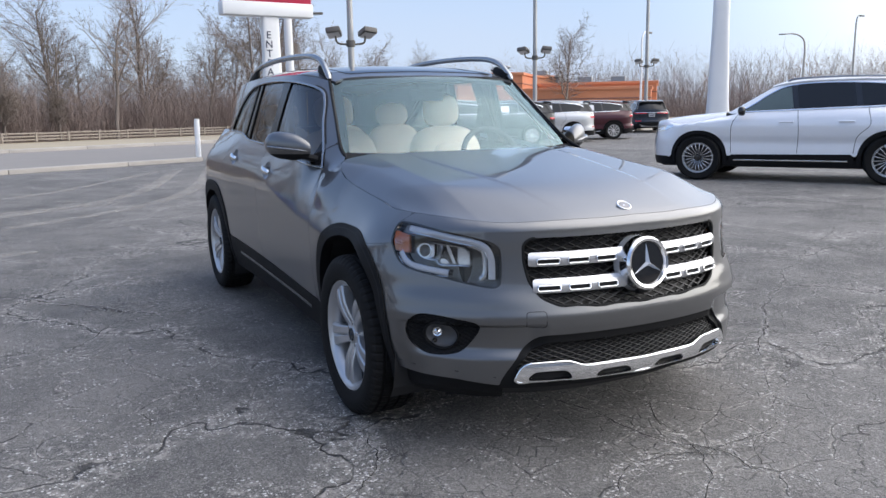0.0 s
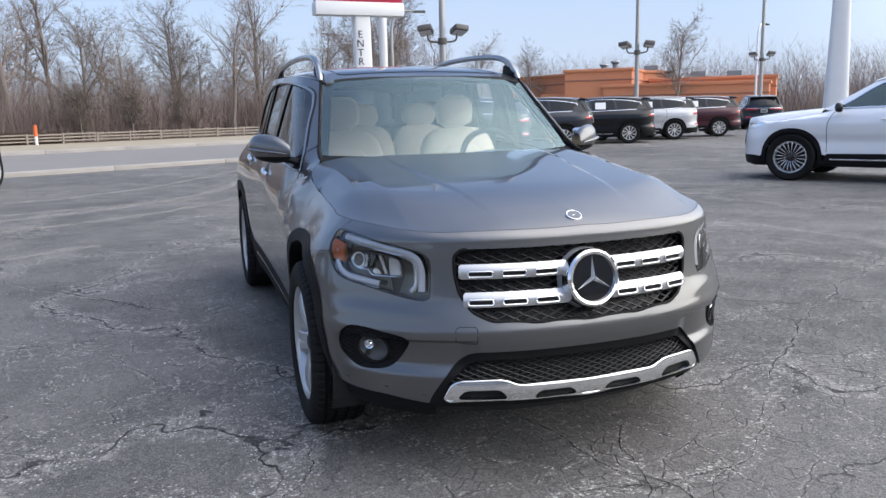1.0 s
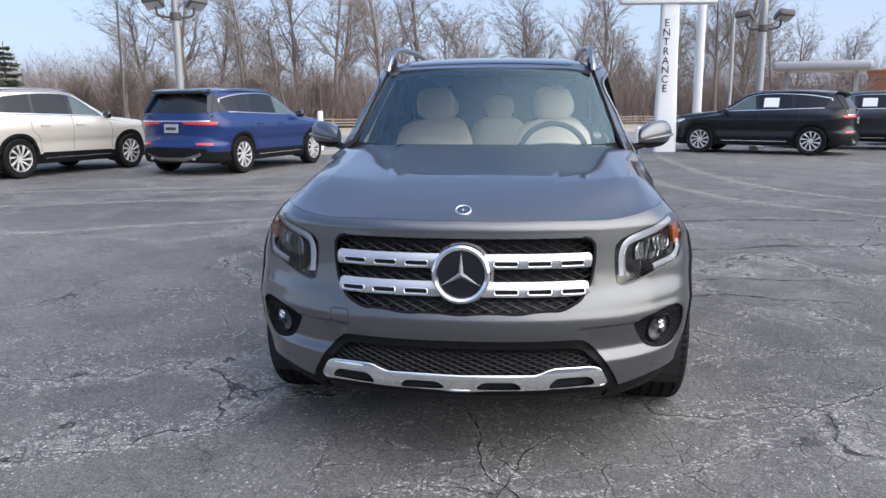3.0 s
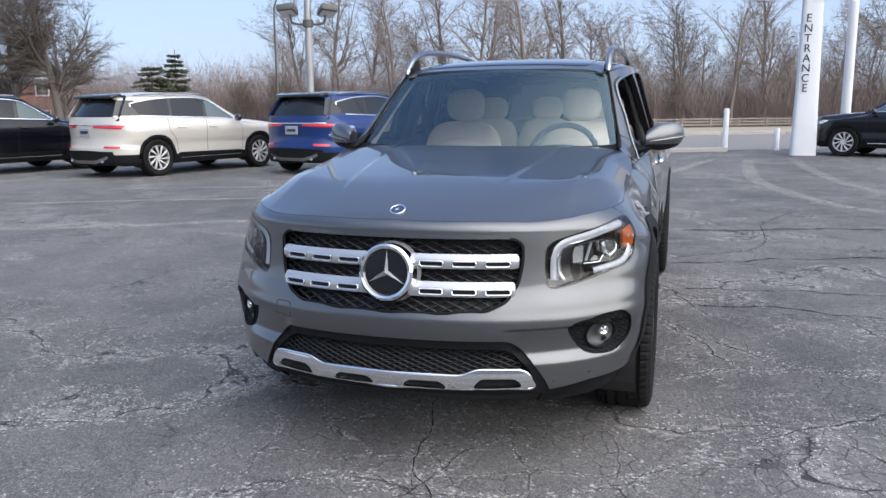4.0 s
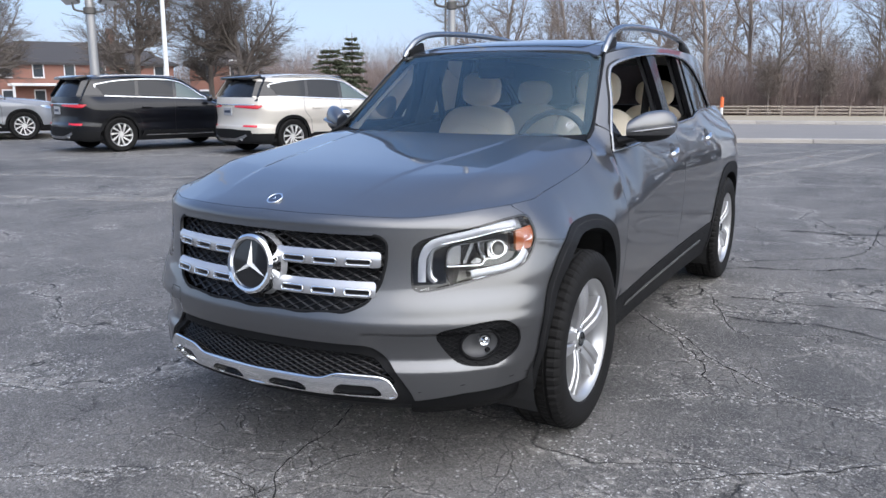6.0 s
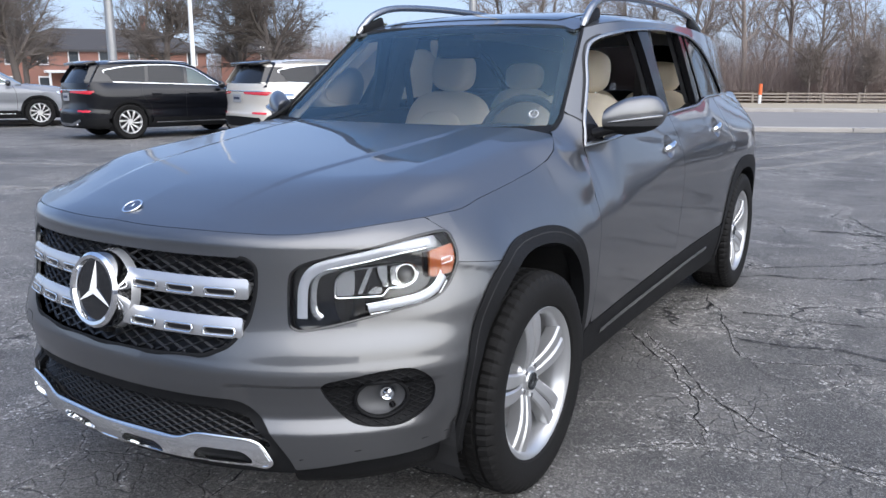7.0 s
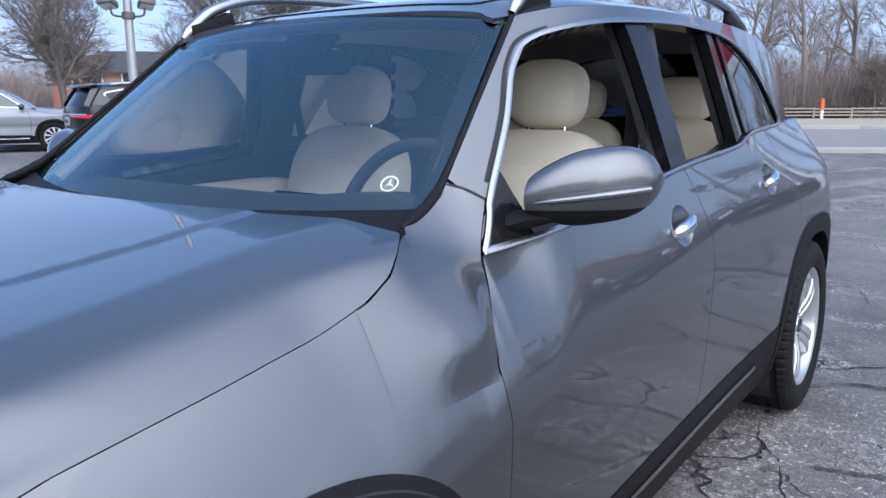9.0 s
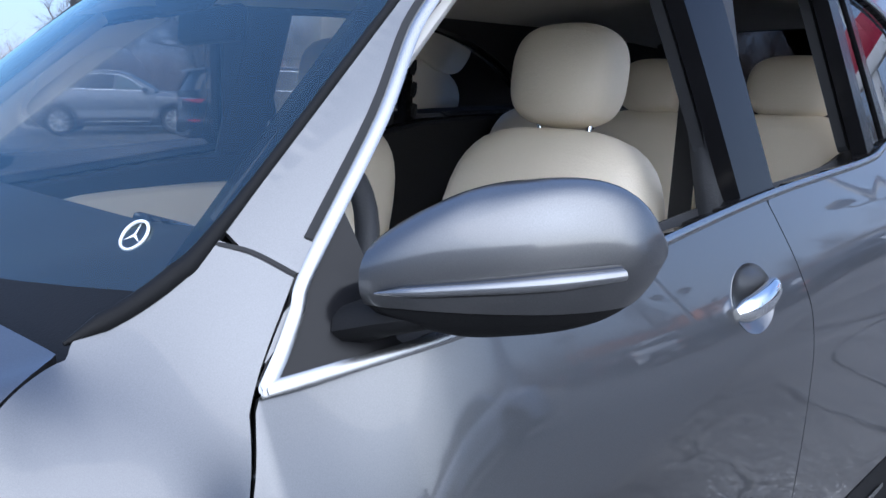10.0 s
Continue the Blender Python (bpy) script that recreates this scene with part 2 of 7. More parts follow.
def signed(poly, u, v):
    """Signed distance to a closed polygon, below nought inside."""
    a = np.asarray(poly, float)
    b = np.roll(a, -1, 0)
    best = np.full(u.shape, 1e9)
    inside = np.zeros(u.shape, bool)
    for (x0, y0), (x1, y1) in zip(a, b):
        dx, dy = x1 - x0, y1 - y0
        k = np.clip(((u - x0) * dx + (v - y0) * dy) / (dx * dx + dy * dy + 1e-15), 0, 1)
        best = np.minimum(best, (u - x0 - k * dx) ** 2 + (v - y0 - k * dy) ** 2)
        if dy:
            cross = ((y0 > v) != (y1 > v)) & (u < (v - y0) * dx / dy + x0)
            inside ^= cross
    return np.where(inside, -1, 1) * np.sqrt(best)


def patch(fn, outline, holes=(), cell=0.015, inset=0.002, thick=0.004, mirror=False, back=True):
    """A curved panel: fn maps chart (u, v) to space; the outline and the holes are polygons in the chart.
    The cut edges are exact, the panel has a thickness, and its normals follow the surface. mirror: the same panel on the other flank (-x)."""
    outline = np.asarray(outline, float)
    lo, hi = outline.min(0) - cell * 0.5, outline.max(0) + cell * 0.5
    nu, nv = max(2, int((hi[0] - lo[0]) / cell) + 2), max(2, int((hi[1] - lo[1]) / cell) + 2)
    U, V = np.meshgrid(np.linspace(lo[0], hi[0], nu), np.linspace(lo[1], hi[1], nv), indexing="ij")
    F = signed(outline, U, V) + inset
    for h in holes:
        F = np.maximum(F, -signed(h, U, V) + inset)
    F = np.where(np.abs(F) < cell * 0.02, -cell * 0.02, F)
    uv, faces, index = [], [], {}

    def vert(i, j):
        k = (i, j)
        if k not in index:
            index[k] = len(uv)
            uv.append((U[i, j], V[i, j]))
        return index[k]

    def cut(a, b):
        k = (a, b) if a < b else (b, a)
        if k not in index:
            t = F[a] / (F[a] - F[b])
            index[k] = len(uv)
            uv.append((U[a] + t * (U[b] - U[a]), V[a] + t * (V[b] - V[a])))
        return index[k]

    ins = F < 0
    cnt = ins[:-1, :-1].astype(int) + ins[1:, :-1] + ins[:-1, 1:] + ins[1:, 1:]
    edges = []
    for i, j in np.argwhere(cnt > 0):
        i, j = int(i), int(j)
        quad = [(i, j), (i + 1, j), (i + 1, j + 1), (i, j + 1)]
        if cnt[i, j] == 4:
            faces.append([vert(*q) for q in quad])
            continue
        poly = []
        for a, b in zip(quad, quad[1:] + quad[:1]):
            if ins[a]:
                poly.append((vert(*a), 0))
            if ins[a] != ins[b]:
                poly.append((cut(a, b), 1))
        if len(poly) >= 3:
            faces.append([p[0] for p in poly])
            for p, q in zip(poly, poly[1:] + poly[:1]):
                if p[1] and q[1]:
                    edges.append((p[0], q[0]))
    uv = np.array(uv)
    u, v = uv[:, 0], uv[:, 1]
    P = fn(u, v)
    e = 0.0015
    du, dv = fn(u + e, v) - fn(u - e, v), fn(u, v + e) - fn(u, v - e)
    N = np.cross(du, dv)
    N /= np.linalg.norm(N, axis=1)[:, None] + 1e-12
    n0 = len(P)
    verts = [P]
    allf = list(faces)
    loopn = [N[k] for f in faces for k in f]
    if back and thick:
        verts.append(P - N * thick)
        for f in faces:
            g = [k + n0 for k in f[::-1]]
            allf.append(g)
            loopn += [-N[k - n0] for k in g]
        Q = np.vstack(verts)
        for a, b in edges:
            w = [b, a, a + n0, b + n0]
            allf.append(w)
            fnorm = np.cross(Q[w[1]] - Q[w[0]], Q[w[2]] - Q[w[1]])
            fnorm /= np.linalg.norm(fnorm) + 1e-12
            loopn += [fnorm] * 4
    Q = np.vstack(verts)
    if mirror:
        Q = Q * (-1, 1, 1)
        flipped, ln, k = [], [], 0
        for f in allf:
            flipped.append(f[::-1])
            ln += [np.array(x) * (-1, 1, 1) for x in loopn[k:k + len(f)][::-1]]
            k += len(f)
        allf, loopn = flipped, ln
    me = bpy.data.meshes.new("panel")
    me.from_pydata(Q.tolist(), [], allf)
    me.polygons.foreach_set("use_smooth", [True] * len(me.polygons))
    me.normals_split_custom_set([tuple(x) for x in loopn])
    me.update()
    return me


def ribbon(fn, line, width=0.004, lift=0.0006, mirror=False, material=None):
    """A thin strip that lies on a surface along a line of the chart."""
    L = np.asarray(line, float)
    e = 0.0015
    bm = bmesh.new()
    C = fn(L[:, 0], L[:, 1])
    N = np.cross(fn(L[:, 0] + e, L[:, 1]) - fn(L[:, 0] - e, L[:, 1]), fn(L[:, 0], L[:, 1] + e) - fn(L[:, 0], L[:, 1] - e))
    N /= np.linalg.norm(N, axis=1)[:, None] + 1e-12
    T = np.gradient(C, axis=0)
    T /= np.linalg.norm(T, axis=1)[:, None] + 1e-12
    side = np.cross(N, T) * width / 2
    rows = []
    for k in (-1.0, 0.0, 1.0):
        P = C + side * k + N * (lift if k else lift * 2.2)
        if mirror:
            P = P * (-1, 1, 1)
        rows.append([bm.verts.new(p) for p in P])
    for a, b in zip(rows, rows[1:]):
        for i in range(len(a) - 1):
            f = bm.faces.new((a[i], a[i + 1], b[i + 1], b[i]) if mirror else (a[i + 1], a[i], b[i], b[i + 1]))
            f.smooth = True
    return bm


def table(xs, ys):
    """A smooth function through the pairs (monotone cubic)."""
    x, y = np.array(xs, float), np.array(ys, float)
    h, d = np.diff(x), np.diff(y) / np.diff(x)
    m = np.concatenate([[d[0]], np.where(d[:-1] * d[1:] > 0, 2 * d[:-1] * d[1:] / (d[:-1] + d[1:] + 1e-12), 0), [d[-1]]])

    def f(q):
        q = np.clip(np.asarray(q, float), x[0], x[-1])
        i = np.clip(np.searchsorted(x, q) - 1, 0, len(h) - 1)
        t = (q - x[i]) / h[i]
        return ((1 + 2 * t) * (1 - t) ** 2 * y[i] + t * (1 - t) ** 2 * h[i] * m[i] + t * t * (3 - 2 * t) * y[i + 1] + t * t * (t - 1) * h[i] * m[i + 1])
    return f


def ease(a, b, x):
    t = np.clip((np.asarray(x, float) - a) / (b - a), 0, 1)
    return t * t * (3 - 2 * t)

# ---- car bodies ----
class Body:
    """The outer skin of a car that faces -y, front axle at y = 0: a band round the flanks, a bonnet, a glasshouse and a roof."""
    crease = 0.0

    def __init__(self):
        f = np.linspace(0, math.pi / 2, 600)
        xs = [self.a * np.sin(f) ** (2 / self.nf), np.full(400, self.a), self.a * np.cos(f) ** (2 / self.nr)]
        ys = [self.yc - self.bf * np.cos(f) ** (2 / self.nf), np.linspace(self.yc, self.yr, 402)[1:-1], self.yr + self.br * np.sin(f) ** (2 / self.nr)]
        x, y = np.concatenate(xs), np.concatenate(ys)
        s = np.concatenate([[0], np.cumsum(np.hypot(np.diff(x), np.diff(y)))])
        self.S = np.linspace(0, s[-1], 1600)
        self.X, self.Y = np.interp(self.S, s, x), np.interp(self.S, s, y)
        tx, ty = np.gradient(self.X), np.gradient(self.Y)
        k = np.hypot(tx, ty)
        self.NX, self.NY = ty / k, -tx / k
        ker = np.hanning(31) / np.hanning(31).sum()
        self.NX = np.convolve(np.concatenate([-self.NX[15:0:-1], self.NX, np.full(15, self.NX[-1])]), ker, "valid")
        self.NY = np.convolve(np.concatenate([self.NY[15:0:-1], self.NY, np.full(15, self.NY[-1])]), ker, "valid")
        self.L1 = float(np.interp(self.yc, self.Y, self.S))
        self.L2 = float(np.interp(self.yr, self.Y, self.S))
        self.L3 = float(self.S[-1])

    def sx(self, x):
        """Chart s of the place on the nose at x."""
        n = np.searchsorted(self.S, self.L1)
        return np.sign(x) * np.interp(np.abs(x), self.X[:n], self.S[:n])

    def sy(self, y):
        return np.interp(y, self.Y, self.S)

    def off(self, s, z):
        s = np.abs(s)
        y = np.interp(s, self.S, self.Y)
        wf = 1 - ease(0.66 * self.L1, 1.0 * self.L1, s)
        wr = ease(self.L2 - 0.1, self.L2 + 0.55 * (self.L3 - self.L2), s)
        zs = self.z_shoulder(y)
        zc = np.minimum(z, zs)
        o = wf * self.front(zc) + wr * self.rear(zc) + (1 - wf - wr) * (self.side(zc) + self.waist(y))
        o = o + self.extra(s, zc, y)
        zt, ot = self.top_z(s), self.top_off(s)
        t = np.clip((z - zs) / np.maximum(zt - zs, 0.01), 0, 1.3)
        return o + (ot - o) * t ** self.top_pow(s)

    def skin(self, s, z, lift=0.0):
        s, z = np.asarray(s, float), np.asarray(z, float)
        q, sg = np.abs(s), np.where(s < 0, -1.0, 1.0)
        x, y = np.interp(q, self.S, self.X), np.interp(q, self.S, self.Y)
        nx, ny = np.interp(q, self.S, self.NX), np.interp(q, self.S, self.NY)
        o = self.off(s, z) + lift
        return np.stack([sg * (x + nx * o), y + ny * o, z + 0 * s], -1)

    def lifted(self, d):
        return lambda s, z: self.skin(s, z, d)

    def flank(self, y, z, lift=0.0):
        """The glasshouse's side over (y, z)."""
        (y0, z0), (y1, z1) = self.pillar
        ly, lz = y1 - y0, z1 - z0
        k = math.hypot(ly, lz)
        d = ((y - y0) * lz - (z - z0) * ly) / k
        x = self.glass_x - self.glass_lean * (z - self.glass_z) - 0.06 * np.maximum(0, z - self.glass_z - 0.30) ** 1.5
        x = x - self.pillar_in * np.exp(-np.maximum(d, 0.0) / (0.06 + 0.04 * np.maximum(ease(1.02, 1.12, z), 1 - ease(0.62, 0.86, y)))) - self.tail_in * np.maximum(0, y - self.tail_y) ** 2
        return np.stack([x + lift, y + 0 * z, z + 0 * y], -1)

    def side_glass(self, d):
        return lambda y, z: self.flank(y, z, d)

    def deck(self, x, y, lift=0.0):
        """The bonnet over (x, y)."""
        ax = np.abs(x)
        k = 0.012
        back = self.deck_back * ease(0.15, 0.45, y)
        drop = (0.022 - 0.010 * back) * (ax / 0.7) ** 2 + self.deck_fall * k * np.log1p(np.exp(np.clip((ax - self.deck_edge - 0.045 * back) / k, -30, 30)))
        z = self.deck_mid(y) - drop
        if self.crease:
            # a flat middle, a crease, and a flat fall to the wing
            kc = 0.0035
            soft = kc * np.log1p(np.exp(np.clip((ax - self.crease) / kc, -30, 30)))
            z = z + (0.022 - 0.010 * back) * (ax / 0.7) ** 2 - 0.006 * (ax / 0.58) ** 2 - (0.115 + 0.065 * ease(-0.80, -0.35, y)) * soft
            z = z + 0.010 * ease(-0.80, -0.35, y)
            w = 0.41 + 0.14 * np.minimum(0, y - 0.19)
            z = z + 0.004 * (1 - ease(w - 0.013, w + 0.013, ax)) * ease(-0.80, -0.35, y)
            z = z - self.nose_drop(ax) * (1 - ease(0.0, 0.36, y - self.nose_line(ax)))
        else:
            w = self.dome_w + 0.06 * (self.dome_y - y)
            z = z + self.dome * (1 - ease(w - 0.032, w + 0.032, ax)) * ease(-0.80, -0.35, y)
        return np.stack([x + 0 * y, y + 0 * x, z + lift], -1)

    def shelf(self, x, y, lift=0.0):
        """The roof over (x, y)."""
        e = np.clip(np.abs(x) / self.roof_half(y), 0, 1.2)
        z = self.roof_mid(y) - (self.roof_mid(y) - self.roof_edge(y)) * (0.45 * e ** 2 + 0.55 * e ** 6)
        return np.stack([x + 0 * y, y + 0 * x, z + lift], -1)

    def screen(self, x, w, lift=0.0):
        """The windscreen: w runs up it in metres."""
        t = w / self.screen_len
        hb, ht = self.screen_b[0], self.screen_t[0]
        e = x / (hb + (ht - hb) * t)
        yb, zb = self.screen_b[1] + self.screen_b[2] * e ** 2, self.screen_b[3] + self.screen_b[4] * e ** 2
        yt, zt = self.screen_t[1] + self.screen_t[2] * e ** 2, self.screen_t[3] + self.screen_t[4] * e ** 2
        b = 0.02 * 4 * t * (1 - t) * np.clip(1 - e ** 2, 0, 1) + lift
        return np.stack([x + 0 * w, yb + (yt - yb) * t - 0.66 * b, zb + (zt - zb) * t + 0.75 * b], -1)

    def hatch(self, u, w, lift=0.0):
        """The rear window: u runs to -x, w up in metres."""
        t = w / self.hatch_len
        hb, ht = self.hatch_b[0], self.hatch_t[0]
        e = u / (hb + (ht - hb) * t)
        y = self.hatch_b[1] + (self.hatch_t[1] - self.hatch_b[1]) * t - self.hatch_bow * e ** 2 + 0.015 * 4 * t * (1 - t) + lift
        z = self.hatch_b[2] + (self.hatch_t[2] - self.hatch_b[2]) * t
        return np.stack([-u + 0 * w, y, z + 0 * e], -1)


def arch_line(cy, cz, ry, rz, n=2.5, lo=-0.35, k=40):
    """The upper part of a wheel arch, as (y, z) from its front foot to its rear foot."""
    f = np.linspace(lo, math.pi - lo, k)
    c, s = -np.cos(f), np.sin(f)
    return np.stack([cy + ry * np.sign(c) * np.abs(c) ** (2 / n), cz + rz * np.sign(s) * np.abs(s) ** (2 / n)], 1)


# ---- the grey car ----
hood_seam_y = [-0.30, -0.20, 0.0, 0.10, 0.20, 0.28, 0.34, 0.385, 0.42, 0.445, 0.47, 0.50, 0.53, 0.566]
hood_seam_o = [-0.112, -0.120, -0.120, -0.121, -0.121, -0.120, -0.128, -0.149, -0.173, -0.194, -0.182, -0.149, -0.124, -0.113]
deck_mid = table([-0.86, -0.845, -0.80, -0.74, -0.6, -0.3, 0.0, 0.36, 0.6], [0.860, 0.873, 0.897, 0.918, 0.951, 0.995, 1.032, 1.077, 1.095])
belt_z = table([0.45, 0.566, 1.48, 1.95, 2.2, 2.85, 3.8], [1.01, 1.019, 1.100, 1.122, 1.158, 1.172, 1.175])
class GreyShape(Body):
    a = 0.885
    yc = -0.18
    bf = 0.72
    nf = 2.3
    yr = 3.05
    br = 0.67
    nr = 2.4
    front = staticmethod(table([0.18, 0.24, 0.29, 0.36, 0.44, 0.47, 0.50, 0.53, 0.57, 0.65, 0.75, 0.82, 0.87], [-0.10, -0.028, -0.010, -0.006, -0.004, -0.001, 0.003, 0.004, -0.006, -0.031, -0.045, -0.050, -0.055]))
    side = staticmethod(table([0.18, 0.27, 0.35, 0.42, 0.55, 0.70, 0.82, 0.90, 0.96], [-0.08, -0.055, -0.035, -0.024, -0.010, -0.002, 0.0, -0.006, -0.018]))
    rear = staticmethod(table([0.18, 0.30, 0.45, 0.60, 0.75, 0.90, 1.0], [-0.12, -0.02, 0.0, -0.01, -0.03, -0.05, -0.07]))
    waist = staticmethod(lambda y: -0.012 * np.exp(-((y - 1.4) / 0.8) ** 4))
    z_shoulder = staticmethod(table([-0.95, -0.7, -0.45, -0.2, 0.0, 0.35, 0.6, 0.8, 1.0, 1.4, 1.9, 3.6], [0.84, 0.835, 0.785, 0.735, 0.72, 0.735, 0.762, 0.79, 0.825, 0.89, 0.93, 0.95]))
    pillar = ((0.593, 1.136), (0.985, 1.455))
    glass_x = 0.80
    glass_z = 1.10
    glass_lean = 0.29
    pillar_in = 0.115
    tail_in = 0.085
    tail_y = 2.0
    deck_back = 1.0
    deck_fall, deck_edge, dome, dome_w, dome_y = 0.9, 0.69, 0.014, 0.44, 0.3
    deck_mid = staticmethod(deck_mid)
    crease = 0.585
    nose_line = staticmethod(table([0, 0.25, 0.4, 0.5, 0.6, 0.66, 0.70, 0.76], [-0.822, -0.805, -0.768, -0.725, -0.652, -0.587, -0.521, -0.42]))
    nose_drop = staticmethod(table([0, 0.25, 0.4, 0.5, 0.6, 0.66, 0.70, 0.76], [0.002, 0.011, 0.026, 0.040, 0.049, 0.045, 0.034, 0.0]))
    roof_half = staticmethod(table([0.92, 0.985, 1.1, 1.35, 2.0, 2.6, 3.0, 3.45], [0.55, 0.567, 0.612, 0.655, 0.668, 0.645, 0.60, 0.52]))
    roof_edge = staticmethod(table([0.92, 0.985, 1.1, 1.35, 2.0, 2.6, 3.0, 3.45], [1.445, 1.458, 1.482, 1.503, 1.515, 1.502, 1.47, 1.42]))
    roof_mid = staticmethod(table([0.92, 1.1, 1.35, 2.0, 2.6, 3.0, 3.45], [1.482, 1.525, 1.555, 1.578, 1.575, 1.558, 1.52]))
    screen_len = 0.70
    screen_b = (0.697, 0.37, 0.115, 1.032, 0.015)
    screen_t = (0.563, 0.915, 0.068, 1.478, -0.022)
    hatch_len = 0.42
    hatch_b = (0.57, 3.66, 1.10)
    hatch_t = (0.46, 3.42, 1.50)
    hatch_bow = 0.13


G = GreyShape()


def grey_top_off(s):
    s = np.abs(s)
    y = np.interp(s, G.S, G.Y)
    front = np.interp(s, [0, 0.3, 0.6, 0.8, 0.95, float(G.sy(-0.30))], [-0.078, -0.076, -0.075, -0.088, -0.104, -0.112])
    mid = np.interp(y, hood_seam_y, hood_seam_o)
    zb = belt_z(y)
    xb = G.flank(np.minimum(y, 3.4), zb)[..., 0] - np.interp(s, G.S, G.X)
    rear = ease(G.L2, G.L2 + 0.6, s)
    back = xb * (1 - rear) - 0.14 * rear
    return np.where(y < -0.30, front, np.where(y < 0.566, mid, np.where(y < 0.75, mid + (back - mid) * ease(0.566, 0.75, y), back)))


def grey_top_z(s):
    s = np.abs(s)
    x, y = np.interp(s, G.S, G.X), np.interp(s, G.S, G.Y)
    nx, ny = np.interp(s, G.S, G.NX), np.interp(s, G.S, G.NY)
    o = grey_top_off(s)
    zd = G.deck(x + nx * o, y + ny * o)[..., 2]
    zb = belt_z(y)
    k = ease(0.445, 0.56, y)
    return zd * (1 - k) + zb * k


def grey_extra(s, z, y):
    """The shelf under the bumper's ridge and the hollow round the lamps."""
    ridge = -0.020 * ease(0.510, 0.498, z) * ease(0.40, 0.48, s) * (1 - ease(0.85, 1.0, s)) * ease(0.37, 0.42, z)
    lip = 0.003 * np.exp(-((z - 0.60) / 0.03) ** 2) * ease(0.45, 0.6, s) * (1 - ease(0.9, 1.1, s))
    round_top = -0.014 * np.clip((z - 0.71) / 0.13, 0, 1.0) ** 1.5 * ease(-0.36, -0.18, y) * (1 - ease(0.30, 0.56, y)) * ease(0.9, 1.1, np.abs(s))
    q = np.abs(s)
    corner = 0.022 * ease(0.78, 1.02, q) * (1 - ease(1.22, 1.55, q)) * ease(0.30, 0.44, z) * (1 - ease(0.66, 0.80, z))
    return ridge + lip + round_top + corner


G.top_off, G.top_z, G.extra = grey_top_off, grey_top_z, grey_extra
G.top_pow = lambda s: np.interp(np.interp(np.abs(s), G.S, G.Y), [-0.9, -0.6, -0.4, -0.1, 0.2, 0.3, 0.4, 0.5, 0.6, 0.7, 0.9, 3.0], [3.0, 2.4, 1.6, 1.28, 1.24, 1.27, 1.38, 1.57, 1.43, 1.24, 1.25, 1.4])


def flank_poly(points):
    """(y, z) to the band's chart."""
    p = np.asarray(points, float)
    return np.stack([G.sy(p[:, 0]), p[:, 1]], 1)


def nose_poly(points):
    """(x, z) to the band's chart."""
    p = np.asarray(points, float)
    return np.stack([G.sx(p[:, 0]), p[:, 1]], 1)


def both_sides(points):
    p = np.asarray(points, float)
    return np.vstack([p, (p * (-1, 1))[::-1]])


def top_line(y0, y1, n=40, drop=0.0):
    s = np.linspace(float(G.sy(y0)), float(G.sy(y1)), n)
    return np.stack([s, grey_top_z(s) - drop], 1)


FRONT_WHEEL, REAR_WHEEL, HUB = 0.0, 2.829, 0.352
DIP = 0.024                                # the lot falls this much from the rear axle to the front
arch_f = arch_line(-0.002, HUB, 0.428, 0.462, 2.7, -0.10)
arch_r = arch_line(REAR_WHEEL + 0.01, HUB, 0.425, 0.460, 2.7, -0.10)
open_f = arch_line(-0.002, HUB, 0.388, 0.412, 2.4, -0.35)
open_r = arch_line(REAR_WHEEL + 0.01, HUB, 0.380, 0.388, 2.25, -0.35)
door_bottom = table([0.4, 0.5, 1.5, 2.3], [0.383, 0.385, 0.428, 0.455])

car = tagged(new("parked_suv"), "grey metallic compact SUV with roof rails and open driver windows", "car")
sides = ((False, "left"), (True, "right"))

# outlines on the flank's chart
headlamp = curve(np.array([(0.583, 0.672), (0.598, 0.647), (0.645, 0.645), (0.815, 0.674), (0.965, 0.702), (1.028, 0.738), (1.062, 0.79), (1.069, 0.842), (1.054, 0.866), (0.98, 0.866), (0.87, 0.855), (0.75, 0.838), (0.64, 0.816), (0.60, 0.797), (0.584, 0.768)]), 6)
grille = nose_poly(rounded(both_sides([(0.46, 0.822), (0.487, 0.80), (0.485, 0.735), (0.468, 0.665), (0.425, 0.604), (0.36, 0.574), (0.2, 0.564), (0.0, 0.561)])[::1], 0.02, 4))
mouth = nose_poly(rounded(both_sides([(0.43, 0.466), (0.485, 0.425), (0.565, 0.30), (0.59, 0.20), (0.59, 0.05)]), 0.03, 5))
fog = curve(np.array([(G.sx(0.630), 0.507), (G.sx(0.70), 0.531), (G.sx(0.77), 0.543), (G.sy(-0.55), 0.534), (G.sy(-0.515), 0.498), (G.sy(-0.51), 0.452), (G.sy(-0.535), 0.412), (G.sx(0.77), 0.386), (G.sx(0.705), 0.394), (G.sx(0.665), 0.430)]), 5)

# front bumper, one piece with the nose
nose_top = top_line(-0.90, -0.466, 50, 0.0)
tuck_f = (arch_f - (-0.002, HUB)) * 0.965 + (-0.002, HUB)
tuck_r = (arch_r - (REAR_WHEEL + 0.01, HUB)) * 0.965 + (REAR_WHEEL + 0.01, HUB)
front_half = tuck_f[: len(tuck_f) // 2]
y_seam = float(np.interp(0.765, front_half[:, 1], front_half[:, 0]))
nose_side = np.vstack([flank_poly([(-0.413, 0.866), (-0.420, 0.790), (y_seam, 0.765)]), flank_poly(front_half[front_half[:, 1] < 0.763][::-1]), flank_poly([(-0.44, 0.306), (-0.52, 0.303)]), nose_poly([(0.70, 0.297), (0.58, 0.278), (0.50, 0.268)])])
